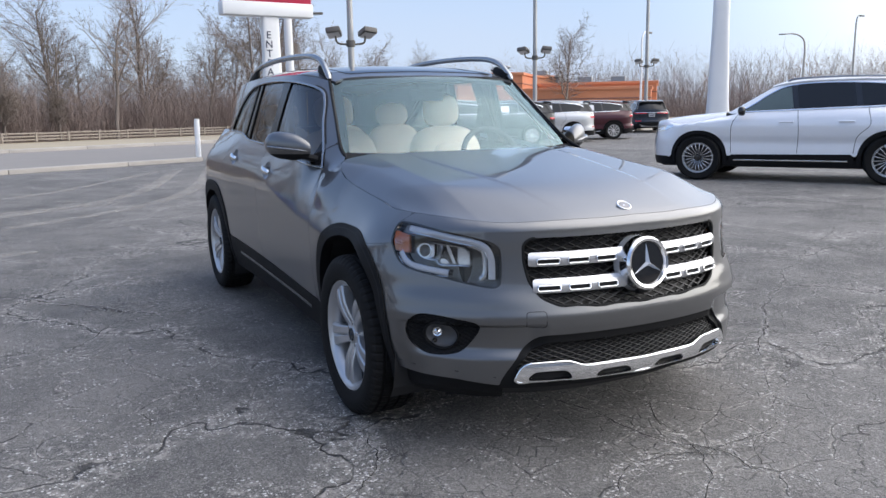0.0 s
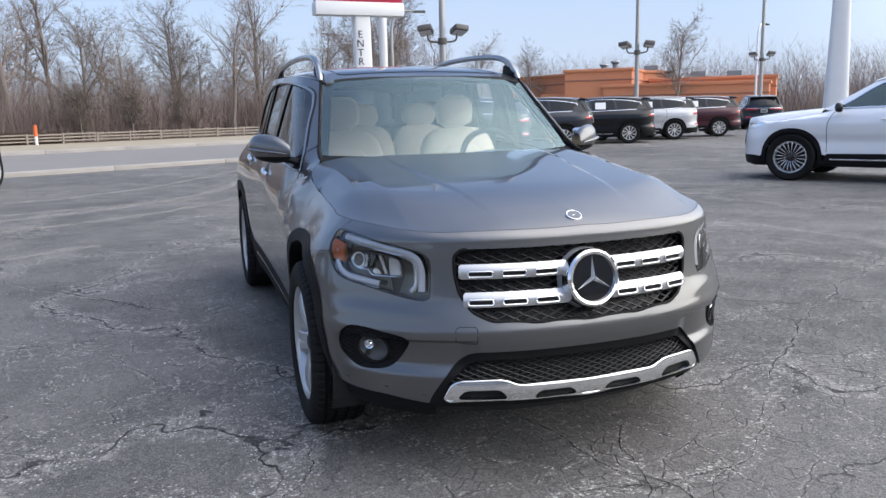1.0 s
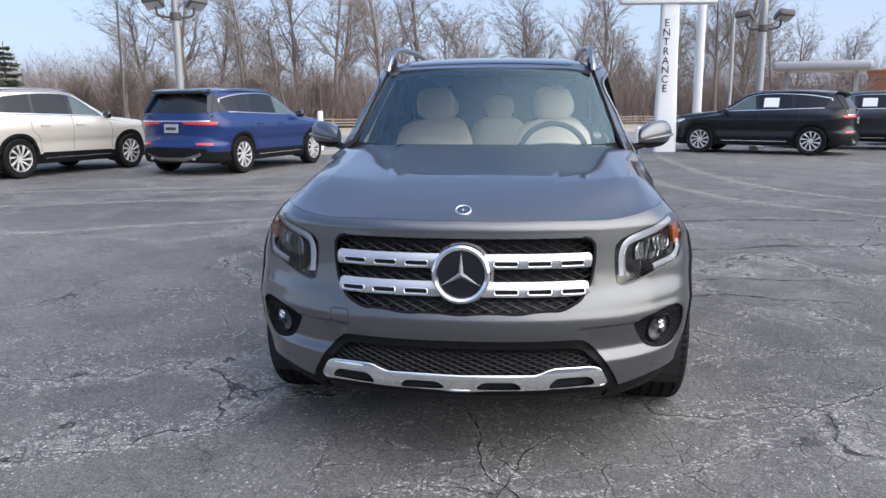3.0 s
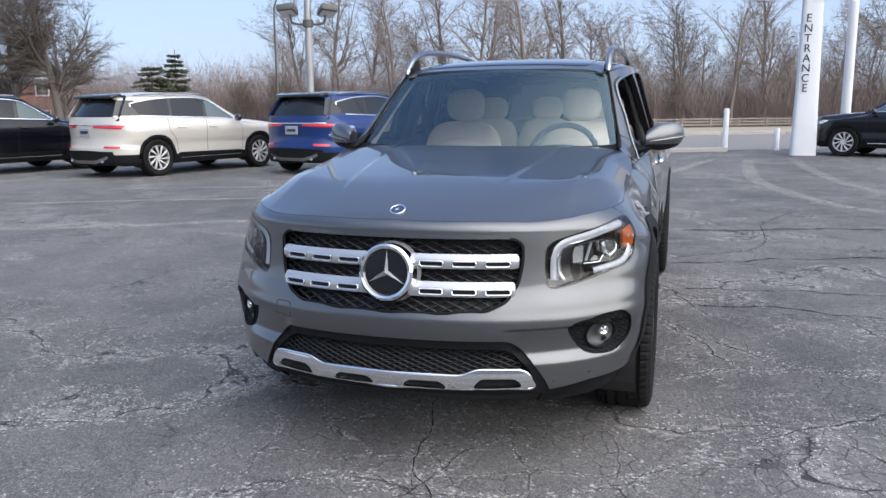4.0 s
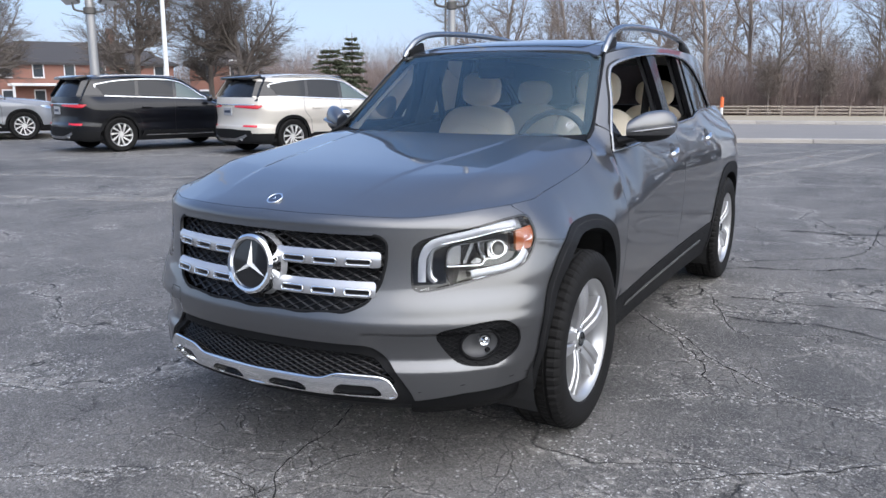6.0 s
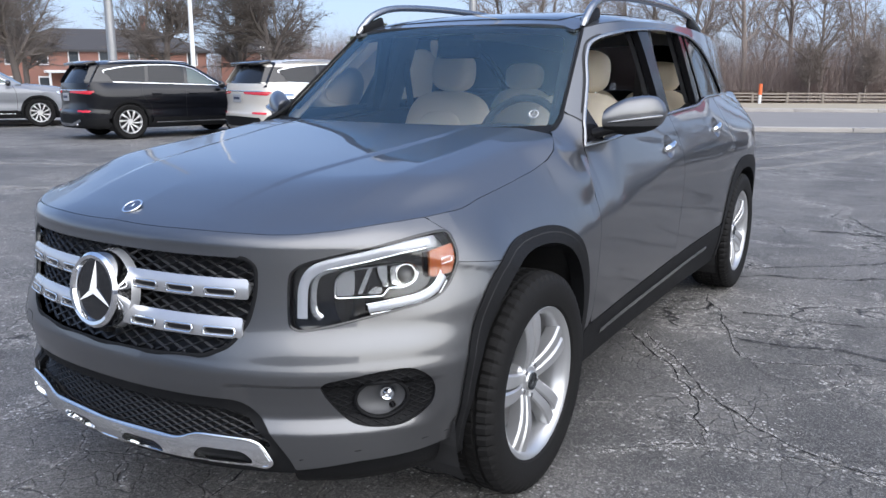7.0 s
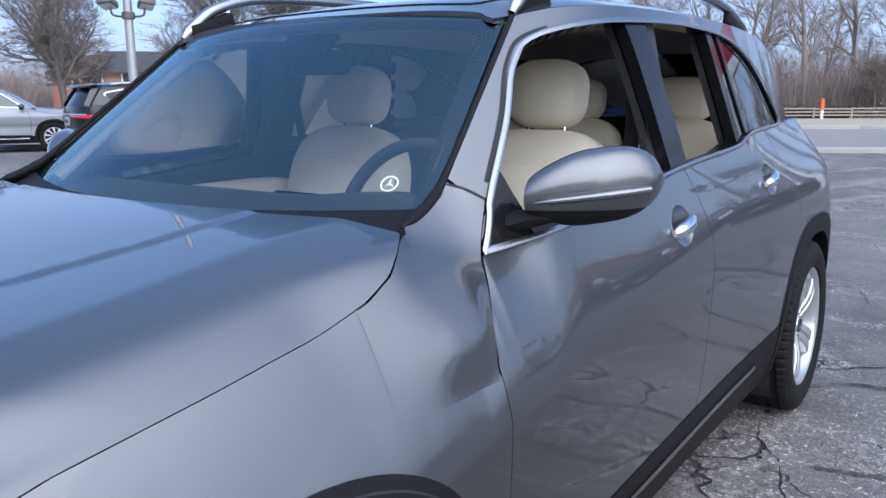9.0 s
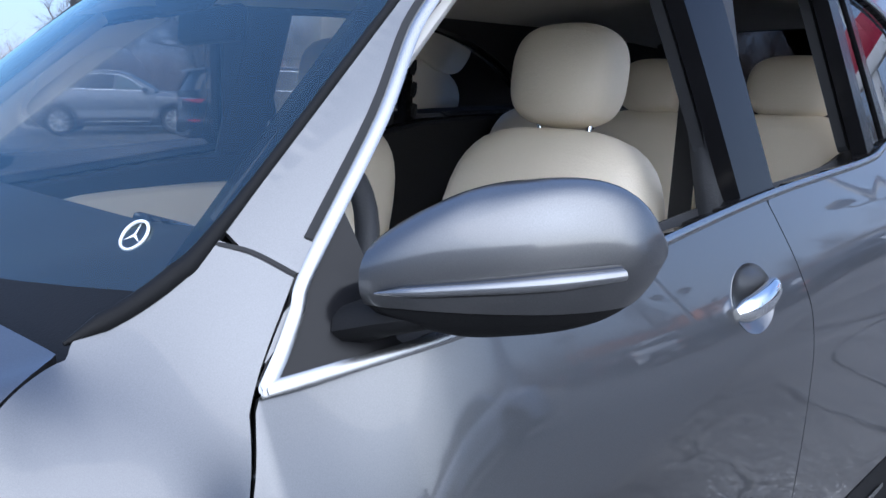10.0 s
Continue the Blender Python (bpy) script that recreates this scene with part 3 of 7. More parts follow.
half = np.vstack([nose_top, nose_side])
bumper_line = np.vstack([half, (half * (-1, 1))[::-1]])
part("front_bumper", patch(G.skin, bumper_line, [headlamp, headlamp * (-1, 1), grille, mouth, fog, fog * (-1, 1)], 0.009, 0.0007, 0.01), GREY_PAINT, car)
lip_line = np.vstack([flank_poly([(-0.40, 0.325), (-0.40, 0.21)]), nose_poly([(0.70, 0.20), (0.56, 0.20), (0.56, 0.30)])])
edge_line = np.vstack([flank_poly([(-0.455, 0.336), (-0.53, 0.334)]), nose_poly([(0.70, 0.328), (0.58, 0.308)])])
for mir, side_name in sides:
    part("bumper_lip", patch(G.lifted(-0.030), lip_line, [], 0.02, 0, 0.01, mir), BLACK_PLASTIC, car)
    part("bumper_seam", ribbon(G.skin, edge_line[::-1], 0.0035, 0.0006, mir), DARK, car)

a_base = 0.495
front_gap = [(a_base, 0.36), (a_base, 0.80), (0.505, 0.87), (0.530, 0.93), (0.550, 0.97), (0.568, 1.022)]
rear_gap = [(1.54, 0.36), (1.55, 0.60), (1.56, 0.86), (1.535, 0.97), (1.505, 1.05), (1.475, 1.12)]
tail_gap = [(2.40, 0.40), (2.41, 0.60), (2.45, 0.72), (2.53, 0.85), (2.50, 0.94), (2.42, 1.04), (2.36, 1.19)]
gap_f, gap_r, gap_t = (curve(g, 8, False) for g in (front_gap, rear_gap, tail_gap))


HANDLES = ((1.36, 0.966), (2.185, 1.008))
ROUND = np.linspace(0, 2 * math.pi, 40, endpoint=False)


def cup_line(k, r=1.0):
    return np.stack([float(G.sy(HANDLES[k][0])) + 0.066 * r * np.cos(ROUND), HANDLES[k][1] + 0.050 * r * np.sin(ROUND)], 1)


def between(y0, y1):
    return top_line(y0, y1, max(4, int((y1 - y0) / 0.02)))


for mir, side_name in sides:
    f_arch = np.vstack([[(y_seam, 0.765)], tuck_f[(tuck_f[:, 1] > 0.767) | (tuck_f[:, 0] > 0)]])
    fender = np.vstack([flank_poly([(-0.420, 0.790)]), flank_poly(f_arch), flank_poly(gap_f[(gap_f[:, 1] > 0.36) & (gap_f[:, 1] < 0.848)]), flank_poly([(0.262, 0.846)]), between(-0.466, 0.262)[::-1], flank_poly([(-0.413, 0.866)])])
    part("front_fender", patch(G.skin, fender, [headlamp], 0.008, 0.0007, 0.008, mir), GREY_PAINT, car)
    yb = np.linspace(a_base, 1.54, 30)
    door = np.vstack([np.stack([G.sy(yb), door_bottom(yb)], 1), flank_poly(gap_r[gap_r[:, 1] > 0.43]), between(0.570, 1.475)[::-1], flank_poly(gap_f[gap_f[:, 1] > 0.40][::-1])])
    door_f = part("front_door", patch(G.skin, door, [cup_line(0, 0.97)], 0.012, 0.0015, 0.008, mir), GREY_PAINT, car)
    yb = np.linspace(1.54, 2.38, 24)
    r_front = tuck_r[(tuck_r[:, 0] < 2.55)]
    gt = gap_t[gap_t[:, 1] > 0.85]
    door = np.vstack([np.stack([G.sy(yb), door_bottom(yb)], 1), flank_poly(r_front[(r_front[:, 1] > 0.45) & (r_front[:, 1] < 0.80)]), flank_poly(gt), between(1.475, 2.36)[::-1], flank_poly(gap_r[gap_r[:, 1] > 0.45][::-1])])
    door_r = part("rear_door", patch(G.skin, door, [cup_line(1, 0.97)], 0.014, 0.0015, 0.008, mir), GREY_PAINT, car)
    r_back = tuck_r[(tuck_r[:, 1] > 0.30)]
    r_back = r_back[(r_back[:, 0] > 2.5)]
    tail = np.vstack([flank_poly(r_back[np.argsort(r_back[:, 0])]), flank_poly([(3.30, 0.26)]), [(G.L3, 0.26)], [(G.L3, float(grey_top_z(G.L3)))], between(2.36, 3.66)[::-1], flank_poly(gt[::-1])])
    part("rear_quarter", patch(G.skin, tail, [], 0.016, 0.0015, 0.008, mir), GREY_PAINT, car)
    # black wheel arch cladding and sill
    for o_line, i_line, nm in ((arch_f, open_f, "wheel_arch_trim"), (arch_r, open_r, "wheel_arch_trim")):
        foot = 0.235
        o2 = np.vstack([[(o_line[0, 0], foot)], o_line, [(o_line[-1, 0], foot)]])
        i2 = np.vstack([[(i_line[0, 0] + 0.0, foot)], i_line, [(i_line[-1, 0], foot)]])
        i2 = i2[i2[:, 1] >= foot]
        trim = part(nm, patch(G.lifted(0.006), flank_poly(np.vstack([o2, i2[::-1]])), [], 0.012, 0, 0.05, mir), BLACK_PLASTIC, car)
        groove = (o_line - (o_line[:, 0].mean(), HUB)) * 0.955 + (o_line[:, 0].mean(), HUB)
        part("trim_groove", ribbon(G.lifted(0.006), flank_poly(groove), 0.004, 0.0006, mir), DARK, trim)
    yb = np.linspace(0.44, 2.42, 40)
    sill_top = np.stack([G.sy(yb), door_bottom(yb) - 0.004], 1)
    part("sill_cover", patch(G.lifted(0.002), np.vstack([sill_top[::-1], flank_poly([(0.44, 0.215), (2.42, 0.245)])]), [], 0.02, 0, 0.03, mir), BLACK_PLASTIC, car)
    part("sill_strip", ribbon(G.lifted(0.004), flank_poly(np.stack([np.linspace(0.62, 2.14, 40), np.linspace(0.318, 0.368, 40)], 1)), 0.022, 0.002, mir), SATIN, car, "brushed aluminium strip")
    # wheel housings
    for cy in (FRONT_WHEEL, REAR_WHEEL):
        bm = bmesh.new()
        prev = None
        for k in range(25):
            f = math.radians(-30 + 240 * k / 24)
            c = (cy - 0.44 * math.cos(f), max(0.16, HUB + 0.42 * math.sin(f)))
            ring = [bm.verts.new((x * (-1 if mir else 1), c[0], c[1])) for x in (0.50, 0.845)]
            if prev:
                bm.faces.new((prev[0], prev[1], ring[1], ring[0]))
            prev = ring
        bmesh.ops.contextual_create(bm, geom=[v for v in bm.verts if abs(abs(v.co.x) - 0.50) < 1e-4])
        part("wheel_housing", bm, DARK, car)

# bonnet
seam = top_line(-0.90, 0.445, 90)
P = G.skin(seam[:, 0], seam[:, 1])[:, :2]
xr = np.linspace(P[-1, 0], -P[-1, 0], 40)[1:-1]
rear_edge = np.stack([xr, 0.345 + 0.100 * (xr / 0.689) ** 2], 1)
bonnet_line = np.vstack([P, rear_edge, (P * (-1, 1))[::-1]])
part("bonnet", patch(G.deck, bonnet_line, [], 0.012, 0.0006, 0.012), GREY_PAINT, car)

# glasshouse
dlo = curve([(0.579, 1.0215), (0.584, 1.0275), (0.603, 1.0475), (0.628, 1.077), (0.654, 1.110), (0.785, 1.237), (0.892, 1.350), (0.99, 1.412), (1.19, 1.452), (1.45, 1.472), (1.77, 1.481), (2.10, 1.468), (2.32, 1.425), (2.50, 1.355), (2.66, 1.26), (2.765, 1.185), (2.70, 1.168), (2.45, 1.165), (2.22, 1.160), (2.10, 1.145), (1.97, 1.123), (1.48, 1.100), (1.0, 1.058), (0.72, 1.0335), (0.587, 1.0222)], 6)


def keep_half(poly, a, b):
    """The part of a polygon to the left of the line a to b."""
    a, b = np.array(a, float), np.array(b, float)
    n = np.array([-(b - a)[1], (b - a)[0]])
    out = []
    for p, q in zip(poly, np.roll(poly, -1, 0)):
        dp, dq = (p - a) @ n, (q - a) @ n
        if dp >= 0:
            out.append(p)
        if dp * dq < 0:
            out.append(p + (q - p) * dp / (dp - dq))
    return np.array(out)


B1, B2, B3, B4 = ((1.43, 1.0), (1.355, 1.5)), ((1.545, 1.0), (1.47, 1.5)), ((2.035, 1.0), (1.95, 1.5)), ((2.20, 1.0), (2.065, 1.5))
win_f = keep_half(keep_half(dlo, *B1), (0.705, 1.5), (0.705, 1.0))
win_r = keep_half(keep_half(dlo, *B3), *B2[::-1])
win_q = keep_half(dlo, *B4[::-1])
win_d = keep_half(keep_half(dlo, (2.178, 1.0), (2.043, 1.5)), (1.990, 1.5), (2.075, 1.0))
yg = np.linspace(0.985, 3.40, 50)
gutter = np.stack([yg, G.roof_edge(yg)], 1)
yw = np.linspace(0.585, 3.52, 60)
shell = np.vstack([[(0.580, 1.034), (0.602, 1.060), (0.640, 1.104), (0.615, 1.124), (0.593, 1.136), (0.985, 1.456)], gutter, [(3.52, 1.18)], np.stack([yw, belt_z(yw) - 0.001], 1)[::-1]])
for mir, side_name in sides:
    part("side_frame", patch(G.flank, shell, [dlo], 0.015, 0.001, 0.010, mir), GREY_PAINT, car)
    part("window_frame", patch(G.side_glass(-0.004), dlo, [win_f, win_r, win_d, win_q], 0.008, -0.004, 0.03, mir), PILLAR_BLACK, car, "gloss black pillar trim")
    part("window_trim", ribbon(G.side_glass(0.002), np.vstack([dlo, dlo[:2]]), 0.0135, 0.003, mir), SATIN, car, "satin chrome window surround")
    part("window_seal", ribbon(G.flank, dlo[25:45] + (-0.0058, 0.0060), 0.009, 0.0010, mir), DARK, car)
    part("pillar_seam", ribbon(G.flank, curve([(0.592, 1.132), (0.615, 1.124), (0.640, 1.104)], 6, False), 0.005, 0.0006, mir), DARK, car)
    part("inner_frame", patch(G.side_glass(-0.045), shell, [win_f, win_r, win_d, win_q], 0.02, 0.004, 0.02, mir), CABIN, car)
    part("fixed_window", patch(G.side_glass(-0.010), win_d, [], 0.02, -0.003, 0, mir, back=False), TINTED, car, "narrow dark tinted fixed pane")
    part("quarter_window", patch(G.side_glass(-0.010), win_q, [], 0.02, -0.003, 0, mir, back=False), TINTED, car, "dark tinted fixed rear quarter pane")
    if mir:
        part("front_window", patch(G.side_glass(-0.012), win_f, [], 0.02, -0.003, 0, mir, back=False), TINTED, car, "dark tinted closed pane")
        part("rear_window", patch(G.side_glass(-0.012), win_r, [], 0.02, -0.003, 0, mir, back=False), TINTED, car, "dark tinted closed pane")
    yi = np.linspace(0.55, 3.3, 40)
    inner = np.vstack([flank_poly([(0.55, 0.36), (3.3, 0.36)]), top_line(0.58, 3.3, 40, 0.012)[::-1]])
    part("door_lining", patch(G.lifted(-0.075), inner, [], 0.04, 0, 0.02, mir), CABIN, car)



def on_skin(y, z):
    return np.stack([y + 0 * z, z + 0 * y, G.skin(G.sy(y), z)[..., 0]], -1).reshape(-1, 3)


def on_flank(y, z):
    return np.stack([y, z, G.flank(y, z)[..., 0]], -1)


def foot_knots():
    """Points that the wing's rear top runs through: bonnet edge, screen edge, window line, door gap, lower wing."""
    out = []
    for y in (0.19, 0.22, 0.25):
        out.append(on_skin(np.full(9, y), np.linspace(0.77, float(grey_top_z(G.sy(y))), 9)))
    y = np.linspace(0.275, 0.44, 9)
    out.append(on_skin(y, grey_top_z(G.sy(y))))
    e = curve([(0.455, 1.0745), (0.485, 1.083), (0.513, 1.092), (0.55, 1.109), (0.593, 1.136)], 2, False)
    out.append(on_flank(e[:, 0], e[:, 1]))
    e = np.array([(0.578, 1.031), (0.600, 1.0575), (0.62, 1.081), (0.640, 1.104), (0.615, 1.124)])
    out.append(on_flank(e[:, 0], e[:, 1]))
    z = np.array([0.87, 0.90, 0.93, 0.965, 1.0])
    out.append(on_skin(np.interp(z, gap_f[:, 1], gap_f[:, 0]), z))
    y, z = np.meshgrid(np.linspace(0.29, 0.52, 7), (0.775, 0.805, 0.832))
    out.append(on_skin(y, z))
    # a gentle crown between them
    y = np.array([0.40, 0.43, 0.46, 0.49])
    for z, x0, rise_y in ((0.92, 0.8320, 0.07), (0.95, 0.8120, 0.07), (0.98, 0.7905, 0.055), (1.005, 0.7715, 0.035), (1.03, 0.7480, 0.01)):
        out.append(np.stack([y, 0 * y + z, x0 + rise_y * (y - 0.38)], -1))
    return np.vstack(out)


FOOT = foot_knots()
foot_w = None


def plate(a, b):
    r = ((a[:, None, :] - b[None, :, :]) ** 2).sum(-1)
    return 0.5 * r * np.log(r + 1e-12)


def plate_terms(p):
    return np.column_stack([np.ones(len(p)), p])


n_k = len(FOOT)
lhs = np.zeros((n_k + 3, n_k + 3))
lhs[:n_k, :n_k] = plate(FOOT[:, :2], FOOT[:, :2]) + 1.2e-3 * np.eye(n_k)
lhs[:n_k, n_k:] = plate_terms(FOOT[:, :2])
lhs[n_k:, :n_k] = lhs[:n_k, n_k:].T
foot_w = np.linalg.solve(lhs, np.concatenate([FOOT[:, 2], np.zeros(3)]))


def foot_skin(y, z):
    """The wing's rear top, where it runs up into the windscreen pillar: a thin plate through its edges."""
    y, z = np.broadcast_arrays(np.asarray(y, float), np.asarray(z, float))
    p = np.column_stack([y.ravel(), z.ravel()])
    x = plate(p, FOOT[:, :2]) @ foot_w[:n_k] + plate_terms(p) @ foot_w[n_k:]
    return np.stack([x.reshape(y.shape) + 0.00025, y, z], -1)


z_g = np.linspace(0.831, 1.008, 14)
y_t = np.linspace(0.252, 0.447, 40)
pillar_foot = np.vstack([[(0.251, 0.831)], np.stack([np.interp(z_g, gap_f[:, 1], gap_f[:, 0]) - 0.0035, z_g], 1), [(0.578, 1.0325), (0.600, 1.0585), (0.640, 1.104), (0.615, 1.124), (0.593, 1.136), (0.55, 1.109), (0.513, 1.092), (0.485, 1.083), (0.455, 1.0745)], np.stack([y_t, grey_top_z(G.sy(y_t)) - 0.002], 1)[::-1]])
seal_line = curve([(0.450, 1.073), (0.485, 1.083), (0.513, 1.092), (0.55, 1.109), (0.593, 1.136), (0.79, 1.296), (0.985, 1.456)], 8, False)
for mir, side_name in sides:
    part("pillar_foot", patch(foot_skin, pillar_foot, [], 0.006, 0.0, 0, mir, back=False), GREY_PAINT, car)
    q_ = G.flank(seal_line[:, 0], seal_line[:, 1], -0.003) * ((-1 if mir else 1), 1, 1)
    part("screen_seal", tube(q_, list(np.interp(np.linspace(0, 1, len(q_)), [0, 0.15, 0.6, 0.72, 1], [0.002, 0.010, 0.011, 0.0065, 0.0065])), 8), BLACK_PLASTIC, car)

yr = np.linspace(0.93, 3.42, 60)
half_roof = np.stack([G.roof_half(yr), yr], 1)
xf = np.linspace(0.552, -0.552, 30)[1:-1]
roof_line = np.vstack([np.stack([xf, 0.918 + 0.06 * (xf / 0.563) ** 2], 1), (half_roof * (-1, 1)), half_roof[::-1]])
part("roof", patch(G.shelf, roof_line[::-1], [], 0.025, 0, 0.012), GREY_PAINT, car)
part("roof_seam", ribbon(G.shelf, np.stack([np.linspace(-0.52, 0.52, 40), 1.10 + 0 * np.linspace(0, 1, 40)], 1), 0.006, 0.0006), DARK, car)
part("roof_glass", patch(lambda x, y: G.shelf(x, y, 0.003), rounded([(-0.47, 1.02), (0.47, 1.02), (0.50, 2.45), (-0.50, 2.45)], 0.06, 6), [], 0.04, 0, 0.002), GLOSS_BLACK, car, "dark panoramic glass roof panel")
part("headliner", patch(lambda x, y: G.shelf(x, y, -0.035), roof_line[::-1] * (0.95, 1.0), [], 0.05, 0, 0.006), HEADLINER, car)

# windscreen with its black border, cowl and mirror foot
hb, ht, wl_ = G.screen_b[0], G.screen_t[0], G.screen_len
ws = np.array([(-hb, -0.05), (hb, -0.05), (ht, wl_), (-ht, wl_)])
ws_in = rounded(np.array([(-hb + 0.050, 0.062), (hb - 0.050, 0.062), (ht - 0.035, wl_ - 0.045), (-ht + 0.035, wl_ - 0.045)]), 0.05, 6)
screen = part("windscreen", patch(lambda x, w: G.screen(x, w, -0.010 * (1 - w / wl_)), ws, [], 0.025, 0, 0, back=False), WINDSHIELD, car, "clear laminated windscreen")
part("windscreen_border", patch(lambda x, w: G.screen(x, w, -0.006 - 0.010 * (1 - w / wl_)), ws, [ws_in], 0.015, -0.004, 0.002), GLOSS_BLACK, screen)
for name_, m_ in (("camera_housing", pose(0, 0.945, 1.425, 42, 0, 0)),):
    part(name_, box(0.16, 0.07, 0.035, 0.012, 3, m_), BLACK_PLASTIC, car)
bm = box(0.21, 0.03, 0.065, 0.014, 3, pose(0, 0.98, 1.375, -8, 0, 0))
part("rear_view_mirror", bm, BLACK_PLASTIC, car)
xs_ = np.linspace(-0.68, 0.68, 40)
bm = bmesh.new()
rows = []
for k in range(4):
    t = k / 3
    y_ = 0.33 + 0.085 * (xs_ / 0.715) ** 2 + t * (0.075 + 0.07 * (xs_ / 0.68) ** 2)
    z_ = 1.045 - 0.02 * (xs_ / 0.68) ** 2 + 0.028 * t + 0.04 * t * (xs_ / 0.68) ** 2
    rows.append([bm.verts.new(p) for p in zip(xs_, y_, z_)])
for a, b in zip(rows, rows[1:]):
    for i in range(39):
        bm.faces.new((a[i], a[i + 1], b[i + 1], b[i])).smooth = True
part("cowl_panel", bm, BLACK_PLASTIC, car)


def star_shape(r, depth, inner=0.13):
    """A plain three-armed figure, standing in the xz plane and facing -y."""
    bm = bmesh.new()
    front = bm.verts.new((0, -depth, 0))
    pts = []
    for k in range(6):
        f = math.pi / 2 + k * math.pi / 3
        q = r if k % 2 == 0 else r * inner
        pts.append(bm.verts.new((q * math.cos(f), 0, q * math.sin(f))))
    for a, b in zip(pts, pts[1:] + pts[:1]):
        bm.faces.new((front, a, b))
    bm.faces.new(pts)
    bmesh.ops.recalc_face_normals(bm, faces=bm.faces)
    return bm


def ring_shape(r, thick, seg=40):
    f = np.linspace(0, 2 * math.pi, seg, endpoint=False)
    return tube([(r * math.cos(k), 0, r * math.sin(k)) for k in f], thick, 8, True)


w_s, x_s = 0.148, 0.572
p_s = G.screen(np.array([x_s]), np.array([w_s]), -0.007)[0]
sticker = part("screen_sticker", join(*[moved(q, pose(*p_s, -42, 0, 14)) for q in (ring_shape(0.0165, 0.0017, 24), star_shape(0.015, 0.001))]), surface("white_film", (0.8, 0.82, 0.84), 0.6), screen, "small round white sticker")

# roof rails
for sg in (1, -1):
    line = curve([(0.576, 0.985, 1.462), (0.574, 1.03, 1.505), (0.571, 1.12, 1.562), (0.568, 1.30, 1.603), (0.566, 1.70, 1.624), (0.564, 2.15, 1.625), (0.562, 2.50, 1.605), (0.560, 2.70, 1.568), (0.558, 2.85, 1.528)], 6, False) * (sg, 1, 1)
    rad = np.interp(np.linspace(0, 1, len(line)), [0, 0.06, 0.2, 0.8, 0.95, 1], [0.010, 0.017, 0.017, 0.017, 0.015, 0.009])
    rail = part("roof_rail", tube(line, list(rad), 10), SATIN, car, "brushed aluminium roof rail")
    for yy, ln in ((1.09, 0.17), (2.66, 0.22)):
        zz = float(G.shelf(np.array([0.566]), np.array([yy]))[0, 2])
        part("rail_foot", box(0.030, ln, 0.05, 0.012, 2, pose(sg * 0.566, yy, zz + 0.012, 18 if yy < 2 else -14, 0, 0)), BLACK_PLASTIC, rail)

# grille: back, lattice, bars and badge
part("grille_back", patch(G.lifted(-0.055), grille, [], 0.03, -0.02, 0.004), GRILLE_BLACK, car)


def lattice(outline, fn, pitch, slope, r, hole=None):
    """Crossed bars over a curved opening."""
    lo, hi = outline.min(0), outline.max(0)
    bars = []
    for sg in (1, -1):
        c0 = lo[1] - abs(slope) * max(abs(lo[0]), abs(hi[0])) - 0.05
        c1 = hi[1] + abs(slope) * max(abs(lo[0]), abs(hi[0])) + 0.05
        for c in np.arange(c0, c1, pitch):
            u = np.linspace(lo[0], hi[0], 260)
            v = c + sg * slope * u
            ok = signed(outline, u, v) < 0
            if hole is not None:
                ok &= signed(hole, u, v) > 0
            run = []
            for i in range(len(u)):
                if ok[i]:
                    run.append((u[i], v[i]))
                if (not ok[i] or i == len(u) - 1) and run:
                    if len(run) > 3:
                        q = np.array(run[::4] + [run[-1]])
                        bars.append(tube(fn(q[:, 0], q[:, 1]), r, 4))
                    run = []
    return join(*bars)


part("grille_lattice", lattice(grille, G.lifted(-0.022), 0.026, 0.42, 0.0042), GRILLE_BLACK, car, "black lattice")
part("grille_surround", ribbon(G.lifted(-0.002), np.vstack([grille, grille[:2]]), 0.011, 0.002), BLACK_PLASTIC, car)


def bar_piece(x0, x1, z0, z1, lift, r=0.012, holes=(), cell=0.005, thick=0.02):
    poly = nose_poly(rounded([(x0, z0), (x1, z0), (x1, z1), (x0, z1)], r, 6))
    return patch(lambda s, z: G.skin(s, z, lift + 0.010 * np.clip(1 - ((z - (z0 + z1) / 2) / ((z1 - z0) / 2)) ** 2, 0, 1)), poly, [nose_poly(rounded(h, 0.007, 4)) for h in holes], cell, 0, thick)


for sg in (1, -1):
    for zc, x_out in ((0.744, 0.470), (0.647, 0.455)):
        slots = []
        for k in range(3):
            xc = 0.160 + 0.118 * k
            w = 0.042
            slots.append([(xc - w, zc - 0.017), (xc + w, zc - 0.017), (xc + w, zc + 0.002), (xc - w, zc + 0.002)])
        x0, x1 = (0.07, x_out) if sg > 0 else (-x_out, -0.07)
        hs = [[(sg * a, b) for a, b in (h if sg > 0 else h[::-1])] for h in slots]
        grille_bar = part("grille_bar", bar_piece(x0, x1, zc - 0.026, zc + 0.026, 0.000, 0.012, hs, 0.006, 0.03), BAR_SILVER, car, "satin silver grille bar with slots")
        for h in hs:
            hx = [q[0] for q in h]
            part("slot_frame", ribbon(G.lifted(0.0128), np.vstack([nose_poly(rounded(h, 0.007, 4)), nose_poly(rounded(h, 0.007, 4))[:2]]), 0.005, 0.0015), CHROME, grille_bar)
            part("slot_floor", bar_piece(min(hx) - 0.004, max(hx) + 0.004, zc - 0.02, zc + 0.012, -0.004, 0.004, (), 0.02, 0.004), GRILLE_BLACK, grille_bar)

